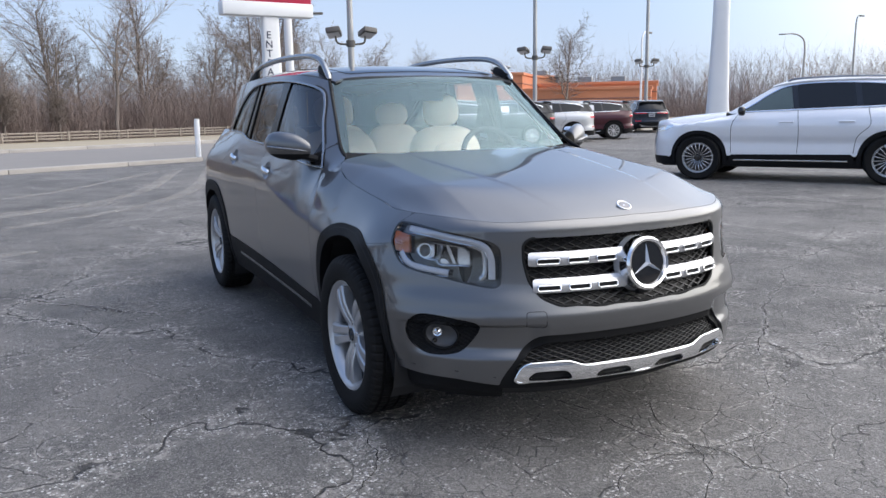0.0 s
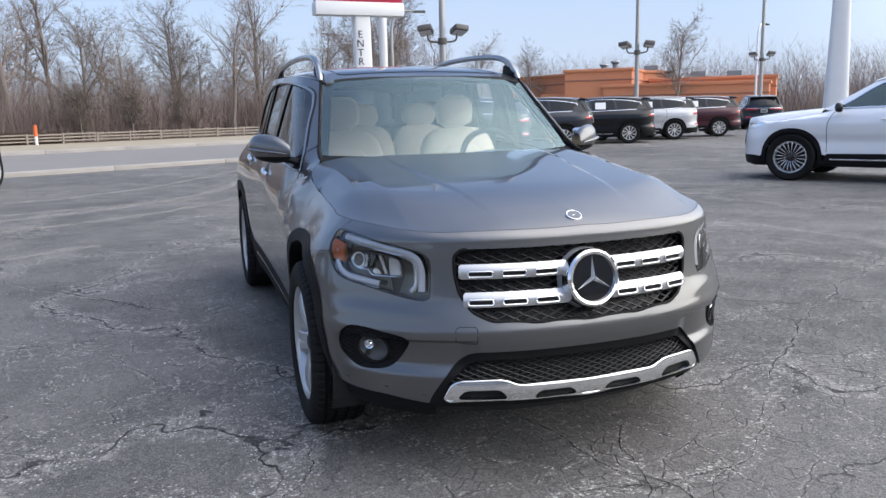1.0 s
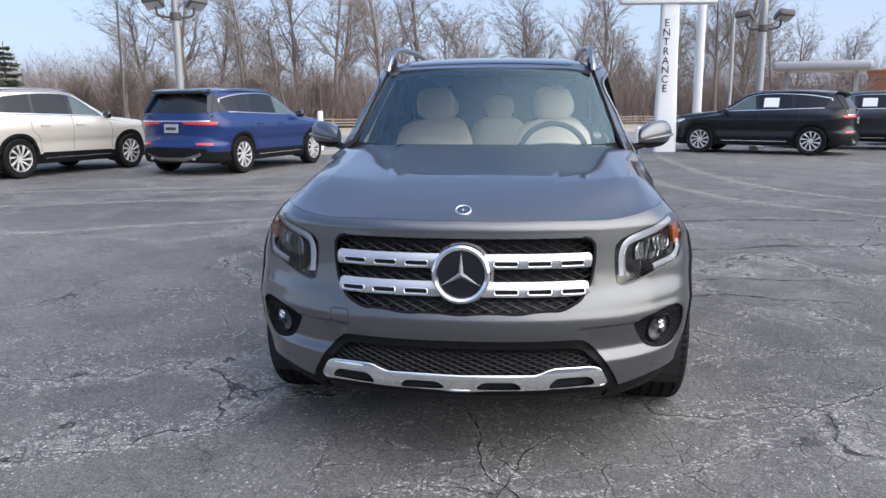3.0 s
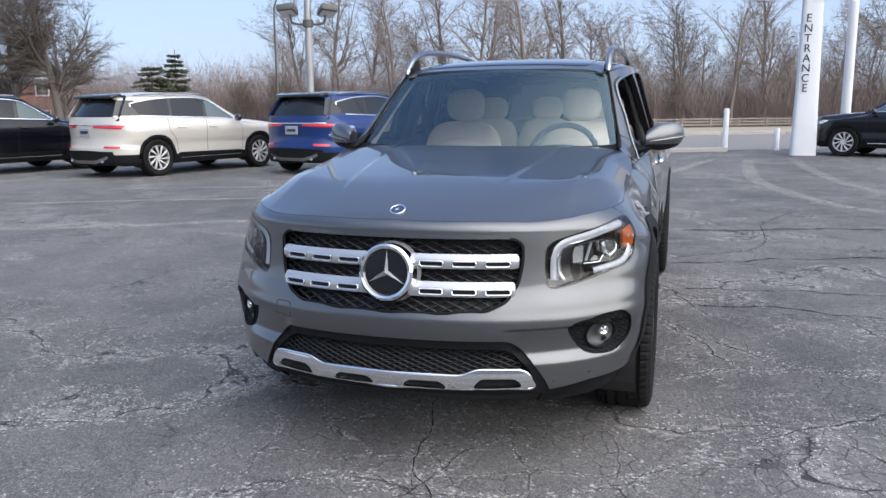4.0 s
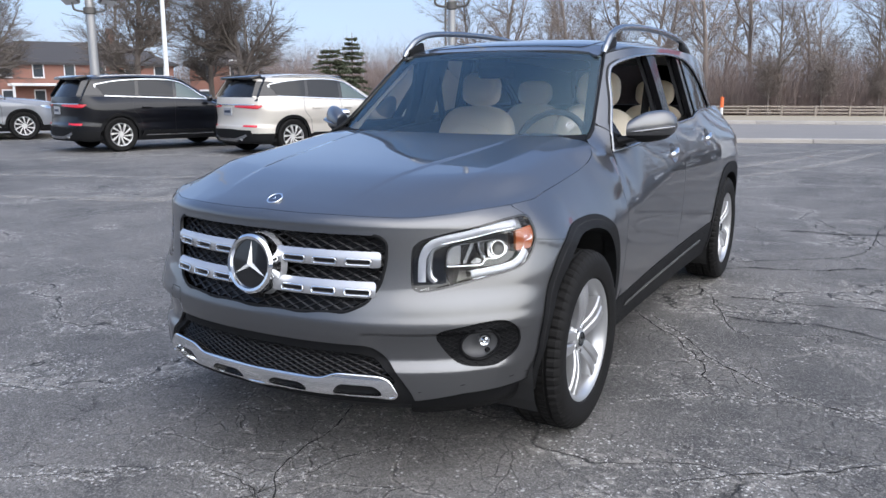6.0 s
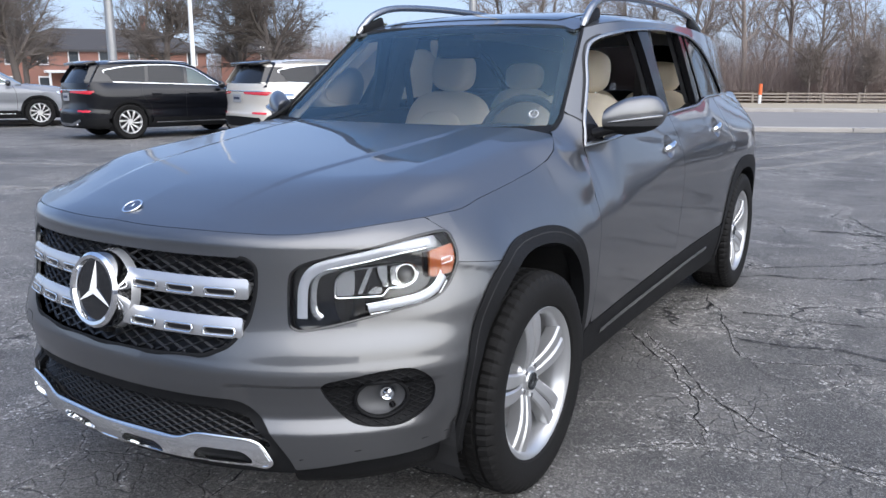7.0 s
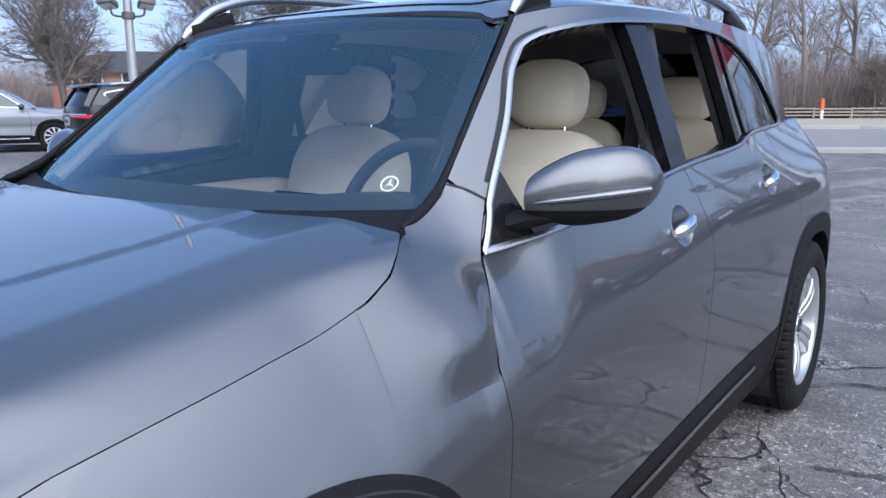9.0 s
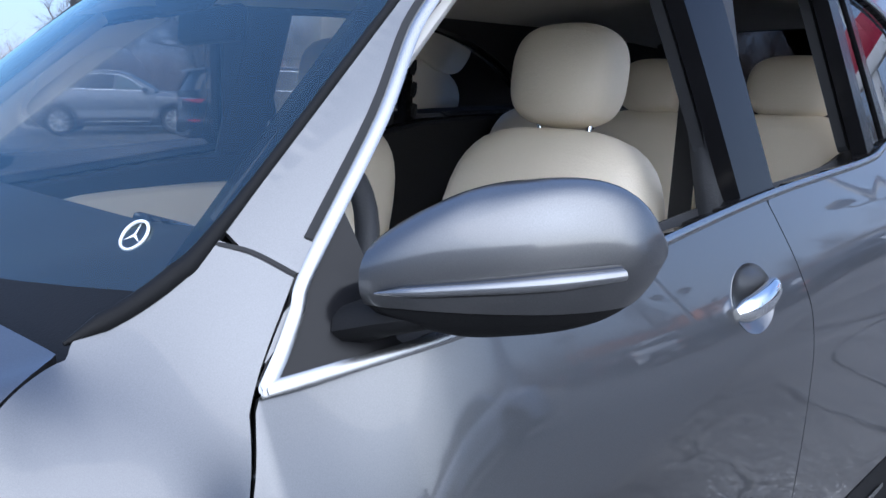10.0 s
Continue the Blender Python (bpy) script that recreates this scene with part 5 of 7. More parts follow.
# ---- cabin ----
def cushion(sx, sy, sz, bulge=0.02, m=None, seg=10, power=3.2):
    """A padded block with soft edges."""
    bm = bmesh.new()
    bmesh.ops.create_cube(bm, size=2)
    bmesh.ops.subdivide_edges(bm, edges=bm.edges[:], cuts=seg, use_grid_fill=True)
    for v in bm.verts:
        c = np.array(v.co)
        k = (np.abs(c) ** power).sum() ** (1 / power)
        c = c / k * np.abs(c).max()
        n = c / (np.linalg.norm(c) + 1e-9)
        v.co = (c[0] * sx / 2 + n[0] * bulge * 0, c[1] * sy / 2 + n[1] * bulge, c[2] * sz / 2)
    if m is not None:
        bm.transform(m)
    return smooth_all(bm, 80)


def seat(x, y, front=True):
    s = part("front_seat", cushion(0.50, 0.52, 0.17, 0.0, pose(x, y - 0.16, 0.56, 6, 0, 0)), LEATHER, car, "cream leather front seat")
    part("backrest", cushion(0.50, 0.16, 0.64, 0.012, pose(x, y + 0.165, 0.875, -16, 0, 0), 12, 3.6), LEATHER, s)
    part("backrest_panel", cushion(0.30, 0.06, 0.44, 0.02, pose(x, y + 0.095, 0.875, -16, 0, 0), 10, 3.2), LEATHER, s)
    part("headrest", cushion(0.24, 0.10, 0.20, 0.02, pose(x, y + 0.270, 1.288, -10, 0, 0), 12, 3.0), LEATHER, s)
    for dx in (-0.06, 0.06):
        part("headrest_post", tube([(x + dx, y + 0.250, 1.10), (x + dx, y + 0.265, 1.22)], 0.006, 8), CHROME, s)
    part("seat_base", box(0.46, 0.46, 0.16, 0.03, 2, pose(x, y - 0.12, 0.42)), CABIN, s)
    return s


seat(0.37, 1.27)
seat(-0.37, 1.27)
bench = part("rear_bench", cushion(1.30, 0.52, 0.20, 0.0, pose(0, 2.12, 0.56, 5, 0, 0), 12, 5), LEATHER, car, "cream leather rear bench")
for x_ in (-0.43, 0.0, 0.43):
    part("bench_back", cushion(0.43, 0.15, 0.60, 0.012, pose(x_, 2.42, 0.90, -16, 0, 0), 10, 3.6), LEATHER, bench)
    part("headrest", cushion(0.25 if x_ else 0.22, 0.09, 0.17, 0.02, pose(x_, 2.50, 1.265, -10, 0, 0), 10, 3.0), LEATHER, bench)
bm = bmesh.new()
rows = []
for x_ in np.linspace(-0.74, 0.74, 24):
    hump = 0.025 * math.exp(-((x_ - 0.37) / 0.18) ** 2)
    rows.append([bm.verts.new((x_, y_, z_ + (hump if k > 0 else 0))) for k, (y_, z_) in enumerate(((0.42, 1.00), (0.55, 1.036), (0.70, 1.058), (0.80, 1.052), (0.84, 1.015), (0.85, 0.90), (0.82, 0.70)))])
for a, b in zip(rows, rows[1:]):
    for i in range(6):
        bm.faces.new((a[i], b[i], b[i + 1], a[i + 1])).smooth = True
part("dashboard", bm, CABIN, car, "dark grey dashboard")
part("display", box(0.52, 0.02, 0.14, 0.01, 2, pose(0.22, 0.82, 0.985, -14, 0, 0)), GLOSS_BLACK, car)
wheel_m = pose(0.36, 0.865, 1.01, 66, 0, 0)
steer = part("steering_wheel", moved(moved(ring_shape(0.182, 0.0165, 40), pose(0, 0, 0, 90, 0, 0)), wheel_m), CABIN, car, "dark leather steering wheel")
part("airbag_hub", cushion(0.16, 0.12, 0.06, 0.0, wheel_m, 6), CABIN, steer)
for a_ in (0, 180, 270):
    c_, s_ = math.cos(math.radians(a_)), math.sin(math.radians(a_))
    part("steering_spoke", moved(box(0.12, 0.035, 0.018, 0.006, 2, pose(0.115 * c_, 0.115 * s_, 0, 0, 0, a_)), wheel_m), CABIN, steer)
for sg in (1, -1):
    part("armrest", cushion(0.07, 0.62, 0.15, 0.0, pose(sg * 0.655, 1.18, 0.935), 6, 4), LEATHER, car, "cream leather door armrest")
for sg in (1, -1):
    part("pillar_cover", tube(curve([(sg * 0.665, 0.60, 1.075), (sg * 0.62, 0.80, 1.25), (sg * 0.565, 1.02, 1.425)], 6, False), 0.034, 8, False, 0.6), HEADLINER, car, "pale windscreen pillar cover")
part("cabin_floor", box(1.5, 2.9, 0.05, 0.01, 1, pose(0, 2.0, 0.38)), CABIN, car)
part("centre_console", box(0.22, 0.9, 0.30, 0.05, 3, pose(0, 1.15, 0.55)), CABIN, car)
for sg in (1, -1):
    part("seat_belt", tube([(sg * 0.66, 1.50, 1.36), (sg * 0.63, 1.53, 1.05), (sg * 0.62, 1.50, 0.60)], 0.022, 6, False, 0.12), DARK, car)
    part("pillar_trim", box(0.05, 0.14, 0.48, 0.02, 2, pose(sg * 0.70, 1.49, 1.26, -8, sg * -15, 0)), CABIN, car)

for o in car.children_recursive:
    if o.data and o.data.materials and o.data.materials[0] in (CLEAR, WINDSHIELD, TINTED):
        o.visible_shadow = False

# ---- the lot, the road and the verge ----
RD, RN = Vector((0.908, 0.418)), Vector((-0.418, 0.908))       # along the road, and away across it


def road_xy(a, n):
    return RD.x * a + RN.x * n, RD.y * a + RN.y * n


def ground_z(x, y):
    """The land falls gently beyond the road, and a little from the grey car's rear axle to its nose."""
    n = RN.x * x + RN.y * y
    return -0.95 * ease(31, 74, n) - DIP * (1 - np.clip(np.asarray(y, float) / REAR_WHEEL, 0, 1))


def asphalt(name, light, dark, crack_mask=0.5):
    m, n, l, b = nodes_of(name)
    tc = n.new("ShaderNodeTexCoord")

    def noise_at(scale, detail=5.0, rough=0.6):
        t = n.new("ShaderNodeTexNoise")
        t.inputs["Scale"].default_value, t.inputs["Detail"].default_value, t.inputs["Roughness"].default_value = scale, detail, rough
        l.new(tc.outputs["Object"], t.inputs["Vector"])
        return t.outputs["Fac"]

    def math_node(op, a, b_=None, c=None):
        t = n.new("ShaderNodeMath")
        t.operation = op
        for i, q in enumerate((a, b_, c)):
            if q is None:
                continue
            if isinstance(q, (int, float)):
                t.inputs[i].default_value = q
            else:
                l.new(q, t.inputs[i])
        return t.outputs[0]

    def span(v, a0, a1, b0=0.0, b1=1.0):
        t = n.new("ShaderNodeMapRange")
        t.interpolation_type = "SMOOTHSTEP"
        for i, q in enumerate((a0, a1, b0, b1)):
            t.inputs[i + 1].default_value = q
        l.new(v, t.inputs[0])
        return t.outputs[0]

    def blend(f, a, b_):
        t = n.new("ShaderNodeMix")
        t.data_type = "RGBA"
        for i, q in ((0, f), (6, a), (7, b_)):
            if isinstance(q, tuple):
                t.inputs[i].default_value = (*q, 1)
            else:
                l.new(q, t.inputs[i])
        return t.outputs[2]

    def edges(scale, warp, amount):
        w = n.new("ShaderNodeTexNoise")
        w.inputs["Scale"].default_value, w.inputs["Detail"].default_value = warp, 4.0
        l.new(tc.outputs["Object"], w.inputs["Vector"])
        sub = n.new("ShaderNodeVectorMath")
        sub.operation = "MULTIPLY_ADD"
        sub.inputs[1].default_value = (amount, amount, 0)
        l.new(w.outputs["Color"], sub.inputs[0])
        l.new(tc.outputs["Object"], sub.inputs[2])
        v = n.new("ShaderNodeTexVoronoi")
        v.feature, v.voronoi_dimensions = "DISTANCE_TO_EDGE", "2D"
        v.inputs["Scale"].default_value = scale
        l.new(sub.outputs[0], v.inputs["Vector"])
        return v.outputs["Distance"]

    def seam(scale, half, detail=7.0):
        """Long wandering lines where a noise crosses its middle."""
        return span(math_node("ABSOLUTE", math_node("SUBTRACT", noise_at(scale, detail, 0.5), 0.5)), half, half * 0.35)

    big, mid, fine, speck = noise_at(0.22, 5), noise_at(1.7, 6, 0.65), noise_at(34, 6, 0.75), noise_at(190, 2, 0.6)
    tone = math_node("ADD", math_node("MULTIPLY", big, 0.38), math_node("ADD", math_node("MULTIPLY", mid, 0.36), math_node("MULTIPLY", fine, 0.26)))
    col = blend(span(tone, 0.40, 0.60), dark, light)
    stone = span(speck, 0.52, 0.66)
    grit = noise_at(75, 4, 0.7)
    col = blend(math_node("MULTIPLY", span(grit, 0.53, 0.68), 0.55), col, (0.30, 0.288, 0.270))
    col = blend(math_node("MULTIPLY", span(grit, 0.46, 0.32), 0.55), col, (0.035, 0.035, 0.037))
    col = blend(math_node("MULTIPLY", stone, 0.55), col, (0.33, 0.32, 0.30))
    pit = span(speck, 0.45, 0.30)
    col = blend(math_node("MULTIPLY", pit, 0.75), col, (0.020, 0.020, 0.022))
    # long cracks, crazing in patches, pale dust that has settled along them
    small, tiny = edges(2.7, 3.0, 0.30), edges(12.5, 9.0, 0.06)
    where, where2, where3 = span(noise_at(0.55, 4), 0.46, 0.60), span(noise_at(0.83, 4), 0.42, 0.58), span(noise_at(1.1, 4), 0.50, 0.64)
    broken = span(noise_at(3.0, 4), 0.36, 0.52)
    c1 = math_node("MULTIPLY", math_node("MAXIMUM", seam(0.27, 0.0018), math_node("MULTIPLY", seam(0.61, 0.0028), where)), broken)
    c2 = math_node("MULTIPLY", math_node("MULTIPLY", span(small, 0.016, 0.004), where), broken)
    c3 = math_node("MULTIPLY", math_node("MULTIPLY", span(tiny, 0.07, 0.012), where2), span(noise_at(7, 4), 0.40, 0.58))
    crack = math_node("MAXIMUM", c1, math_node("MAXIMUM", math_node("MULTIPLY", c2, 0.6), math_node("MULTIPLY", c3, 0.38)))
    beside = math_node("MAXIMUM", seam(0.27, 0.022), math_node("MAXIMUM", math_node("MULTIPLY", span(small, 0.06, 0.02), where), math_node("MULTIPLY", span(tiny, 0.16, 0.05), where3)))
    dust = math_node("MULTIPLY", beside, span(noise_at(24, 6, 0.8), 0.48, 0.60))
    col = blend(math_node("MULTIPLY", dust, 0.5), col, (0.46, 0.43, 0.39))
    chip = n.new("ShaderNodeTexVoronoi")
    chip.voronoi_dimensions = "2D"
    chip.inputs["Scale"].default_value = 24.0
    l.new(tc.outputs["Object"], chip.inputs["Vector"])
    spots = math_node("MULTIPLY", span(chip.outputs["Distance"], 0.20, 0.10), span(noise_at(6, 4), 0.58, 0.66))
    col = blend(math_node("MULTIPLY", spots, 0.8), col, (0.46, 0.45, 0.43))
    # pale grit: crumbs of every size, thick along the cracks and in drifts
    drift = math_node("MAXIMUM", span(noise_at(1.6, 6, 0.75), 0.54, 0.66), math_node("MULTIPLY", beside, 0.9))
    for scale, rim, lo in ((46.0, 0.26, 0.50), (95.0, 0.30, 0.46)):
        crumb = n.new("ShaderNodeTexVoronoi")
        crumb.voronoi_dimensions = "2D"
        crumb.inputs["Scale"].default_value = scale
        crumb.inputs["Randomness"].default_value = 1.0
        l.new(tc.outputs["Object"], crumb.inputs["Vector"])
        pick = n.new("ShaderNodeSeparateColor")
        l.new(crumb.outputs["Color"], pick.inputs[0])
        few = math_node("MULTIPLY", span(pick.outputs[0], 0.86, 0.92), math_node("MULTIPLY_ADD", drift, 0.85, 0.15))
        col = blend(math_node("MULTIPLY", few, span(crumb.outputs["Distance"], rim + 0.08, rim - 0.08)), col, (0.62, 0.61, 0.585))
    col = blend(math_node("MULTIPLY", crack, 0.88), col, (0.014, 0.014, 0.014))
    l.new(col, b.inputs["Base Color"])
    l.new(span(fine, 0.2, 0.8, 0.62, 0.85), b.inputs["Roughness"])
    b.inputs["Specular IOR Level"].default_value = 0.4
    height = math_node("SUBTRACT", math_node("ADD", math_node("MULTIPLY", speck, 0.35), math_node("MULTIPLY", fine, 0.5)), math_node("MULTIPLY", crack, 1.4))
    bp = n.new("ShaderNodeBump")
    bp.inputs["Strength"].default_value, bp.inputs["Distance"].default_value = 0.9, 0.012
    l.new(height, bp.inputs["Height"])
    l.new(bp.outputs[0], b.inputs["Normal"])
    return m


LOT = asphalt("lot_asphalt", (0.160, 0.151, 0.142), (0.050, 0.048, 0.047))
ROAD = surface("road_asphalt", (0.215, 0.20, 0.187), 0.9, vary=0.22, scale=0.5, grain=30, bump=0.002)
CONCRETE = surface("pale_concrete", (0.37, 0.345, 0.315), 0.9, vary=0.30, scale=1.2, grain=25, bump=0.002)
VERGE = surface("dry_verge", (0.34, 0.29, 0.21), 0.95, vary=0.35, scale=0.4, grain=6, bump=0.01)
LITTER = surface("leaf_litter", (0.13, 0.095, 0.07), 0.95, vary=0.4, scale=0.6, grain=8, bump=0.02)


def sheet(a0, a1, n0, n1, da, dn, lift):
    """A strip of land along the road."""
    bm = bmesh.new()
    A, N = np.arange(a0, a1 + da / 2, da), np.linspace(n0, n1, max(2, int((n1 - n0) / dn) + 1))
    g = []
    for a in A:
        row = []
        for n_ in N:
            x, y = road_xy(a, n_)
            row.append(bm.verts.new((x, y, float(ground_z(x, y)) + lift)))
        g.append(row)
    for p, q in zip(g, g[1:]):
        for i in range(len(N) - 1):
            bm.faces.new((p[i], q[i], q[i + 1], p[i + 1])).smooth = True
    return bm


bm = bmesh.new()
cuts = sorted(set([-900, -400, -200, -120, -60] + list(range(-40, 120, 8)) + [REAR_WHEEL, 160, 240, 400, 900]))
g = [[bm.verts.new((x, y, float(ground_z(x, y)))) for y in cuts] for x in cuts]
for p, q in zip(g, g[1:]):
    for i in range(len(cuts) - 1):
        bm.faces.new((p[i], q[i], q[i + 1], p[i + 1])).smooth = True
ground = tagged(part("ground", bm, LOT), "cracked and crazed dark grey asphalt car park", "ground", kind="structure")
tagged(part("road", sheet(-160, 160, 17.7, 29.0, 8, 2, 0.012), ROAD), "worn grey asphalt road", "road", kind="structure")
tagged(part("verge", sheet(-200, 200, 29.3, 73, 8, 4, 0.02), VERGE), "dry straw-coloured grass verge", "verge", kind="structure")
tagged(part("woodland_floor", sheet(-200, 200, 73, 150, 10, 8, 0.02), LITTER), "brown leaf litter under bare trees", "ground", kind="structure")


def kerb(name, a0, a1, n_, width, height, label):
    bm = bmesh.new()
    step = 3.0
    k = a0
    while k < a1 - 0.1:
        ln = min(step, a1 - k)
        x, y = road_xy(k + ln / 2, n_)
        piece = box(ln - 0.015, width, height + 0.1, 0.02, 2)
        bm2 = moved(piece, pose(x, y, float(ground_z(x, y)) + height / 2 - 0.05, 0, 0, math.degrees(math.atan2(RD.y, RD.x))))
        bm = join(bm, bm2)
        k += ln
    return tagged(part(name, bm, CONCRETE), label, "kerb", kind="structure")


kerb("kerb_near", -70, 10.3, 17.45, 0.30, 0.11, "weathered concrete kerb along the car park")
kerb("kerb_far", -110, 110, 29.15, 0.45, 0.14, "pale concrete kerb on the far side of the road")
kerb("kerb_right", 24.0, 80, 17.45, 0.30, 0.11, "weathered concrete kerb along the car park")

# ---- cracks, dark bands and tyre tracks in the asphalt ----
CRACK = surface("crack_dirt", (0.012, 0.012, 0.012), 0.95, vary=0.3, grain=80)


def broken_film(name, color, scale, lo, hi, most):
    """A broken film: dust, clear where it has worn off, or a plain dark colour."""
    m, n, l, b = nodes_of(name)
    b.inputs["Base Color"].default_value, b.inputs["Roughness"].default_value = (*color, 1), 0.95
    t = noise_node(n, l, scale, 6.0, 0.7)
    r = n.new("ShaderNodeMapRange")
    for i, q in enumerate((lo, hi, 0.0, most)):
        r.inputs[i + 1].default_value = q
    l.new(t.outputs["Fac"], r.inputs[0])
    l.new(r.outputs[0], b.inputs["Alpha"])
    return m


DUST = broken_film("pale_dust", (0.48, 0.465, 0.44), 55, 0.50, 0.60, 0.85)
DARK_FILM = broken_film("broken_dark_film", (0.035, 0.035, 0.037), 9, 0.36, 0.62, 0.75)
TRACK = broken_film("tyre_track", (0.43, 0.40, 0.36), 5, 0.38, 0.66, 0.55)
crack_rng = np.random.default_rng(31)


def wander(points, step=0.025, amount=0.10):
    """A jagged line through a few places."""
    p = curve([(*q, 0) for q in points], 60, False)[:, :2]
    s = np.concatenate([[0], np.cumsum(np.hypot(*np.diff(p, axis=0).T))])
    k = max(4, int(s[-1] / step))
    u = np.linspace(0, s[-1], k)
    q = np.stack([np.interp(u, s, p[:, 0]), np.interp(u, s, p[:, 1])], 1)
    for cell in (0.45, 0.18, 0.07, 0.035):
        m = max(3, int(s[-1] / cell))
        for c in (0, 1):
            q[:, c] += np.interp(np.linspace(0, m - 1, k), np.arange(m), crack_rng.normal(0, amount * cell, m))
    return q


def strip(line, widths, z):
    bm = bmesh.new()
    t = np.gradient(line, axis=0)
    t /= np.linalg.norm(t, axis=1)[:, None] + 1e-9
    side = np.stack([-t[:, 1], t[:, 0]], 1) * np.asarray(widths)[:, None] / 2
    rows = [[bm.verts.new((*p, z + float(ground_z(*p)))) for p in line + side * k] for k in (-1, 1)]
    for i in range(len(line) - 1):
        bm.faces.new((rows[1][i], rows[0][i], rows[0][i + 1], rows[1][i + 1]))
    bmesh.ops.recalc_face_normals(bm, faces=bm.faces)
    if bm.faces[0].normal.z < 0:
        bmesh.ops.reverse_faces(bm, faces=bm.faces)
    return bm


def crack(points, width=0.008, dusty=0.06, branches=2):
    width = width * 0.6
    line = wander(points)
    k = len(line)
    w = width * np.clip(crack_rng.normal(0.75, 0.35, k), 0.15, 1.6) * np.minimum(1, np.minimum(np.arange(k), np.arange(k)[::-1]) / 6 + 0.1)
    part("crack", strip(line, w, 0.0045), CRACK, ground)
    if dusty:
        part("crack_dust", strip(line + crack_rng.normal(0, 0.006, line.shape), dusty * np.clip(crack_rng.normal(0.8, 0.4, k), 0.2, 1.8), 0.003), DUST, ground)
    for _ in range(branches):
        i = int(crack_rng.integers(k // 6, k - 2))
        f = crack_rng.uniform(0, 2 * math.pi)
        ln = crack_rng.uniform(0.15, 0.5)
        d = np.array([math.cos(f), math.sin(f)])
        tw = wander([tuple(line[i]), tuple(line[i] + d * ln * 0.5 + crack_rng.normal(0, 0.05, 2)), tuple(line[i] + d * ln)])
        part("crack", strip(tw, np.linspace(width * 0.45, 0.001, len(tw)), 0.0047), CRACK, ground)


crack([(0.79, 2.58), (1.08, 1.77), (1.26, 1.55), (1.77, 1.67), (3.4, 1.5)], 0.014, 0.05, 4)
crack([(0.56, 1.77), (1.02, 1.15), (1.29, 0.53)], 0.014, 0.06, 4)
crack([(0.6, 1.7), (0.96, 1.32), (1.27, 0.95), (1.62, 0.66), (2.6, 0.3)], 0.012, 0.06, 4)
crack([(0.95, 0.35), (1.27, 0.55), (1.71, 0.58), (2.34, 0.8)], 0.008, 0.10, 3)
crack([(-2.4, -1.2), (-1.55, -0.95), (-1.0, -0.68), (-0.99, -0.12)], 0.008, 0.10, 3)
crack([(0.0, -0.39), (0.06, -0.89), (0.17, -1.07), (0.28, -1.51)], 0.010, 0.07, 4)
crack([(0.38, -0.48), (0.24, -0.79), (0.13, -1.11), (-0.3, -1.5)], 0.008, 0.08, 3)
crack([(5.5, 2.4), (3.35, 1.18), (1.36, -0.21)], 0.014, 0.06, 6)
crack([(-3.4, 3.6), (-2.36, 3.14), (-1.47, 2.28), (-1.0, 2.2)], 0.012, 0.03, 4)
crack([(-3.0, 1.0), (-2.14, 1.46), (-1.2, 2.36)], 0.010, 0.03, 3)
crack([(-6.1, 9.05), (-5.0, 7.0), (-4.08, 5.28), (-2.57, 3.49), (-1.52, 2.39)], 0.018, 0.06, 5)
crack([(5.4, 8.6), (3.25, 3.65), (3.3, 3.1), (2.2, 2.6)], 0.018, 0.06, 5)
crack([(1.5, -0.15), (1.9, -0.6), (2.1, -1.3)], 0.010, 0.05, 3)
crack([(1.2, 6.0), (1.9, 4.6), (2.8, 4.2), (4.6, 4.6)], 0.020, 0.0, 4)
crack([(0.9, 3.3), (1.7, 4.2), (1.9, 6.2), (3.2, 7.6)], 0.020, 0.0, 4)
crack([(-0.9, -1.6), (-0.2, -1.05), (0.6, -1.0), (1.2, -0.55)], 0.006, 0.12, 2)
# broken dark bands that run across the asphalt
for pts, wd in (([(0.88, 3.11), (1.5, 3.45), (2.23, 3.7), (3.6, 4.0)], 0.05), ([(1.0, 2.3), (1.7, 2.28), (2.6, 2.45)], 0.035), ([(1.12, 1.8), (1.6, 1.85), (2.3, 1.78)], 0.03), ([(1.0, 5.0), (2.2, 5.4), (3.8, 5.5)], 0.09)):
    q = wander(pts, 0.04, 0.16)
    part("sealed_joint", strip(q, wd * np.clip(crack_rng.normal(1, 0.25, len(q)), 0.3, 1.6), 0.004), DARK_FILM, ground)
for pts in ([(1.6, 16.5), (0.52, 11.8), (-0.6, 9.2), (-2.2, 7.6), (-4.4, 6.6)], [(0.9, 16.6), (-0.3, 12.0), (-1.3, 9.9), (-3.0, 8.4), (-5.4, 7.6)], [(0.4, 16.4), (-1.6, 12.6), (-3.2, 10.9), (-6.0, 9.6)], [(2.4, 16.8), (2.2, 11.0), (3.0, 7.5), (4.6, 5.6)], [(3.4, 16.9), (3.5, 11.0), (4.4, 8.0), (6.2, 6.2)], [(-9.5, 2.0), (-7.0, 3.08), (-5.16, 4.08)], [(-10.5, 4.2), (-8.16, 5.11), (-6.64, 5.92), (-3.0, 7.4)], [(-8.0, 7.3), (-6.54, 7.88), (-4.32, 8.56), (-1.0, 9.6)], [(-6.5, 3.1), (-4.5, 4.15), (-2.12, 5.45)]):
    q = wander(pts, 0.2, 0.02)
    part("tyre_track", strip(q, np.full(len(q), 0.26), 0.0035), TRACK, ground)

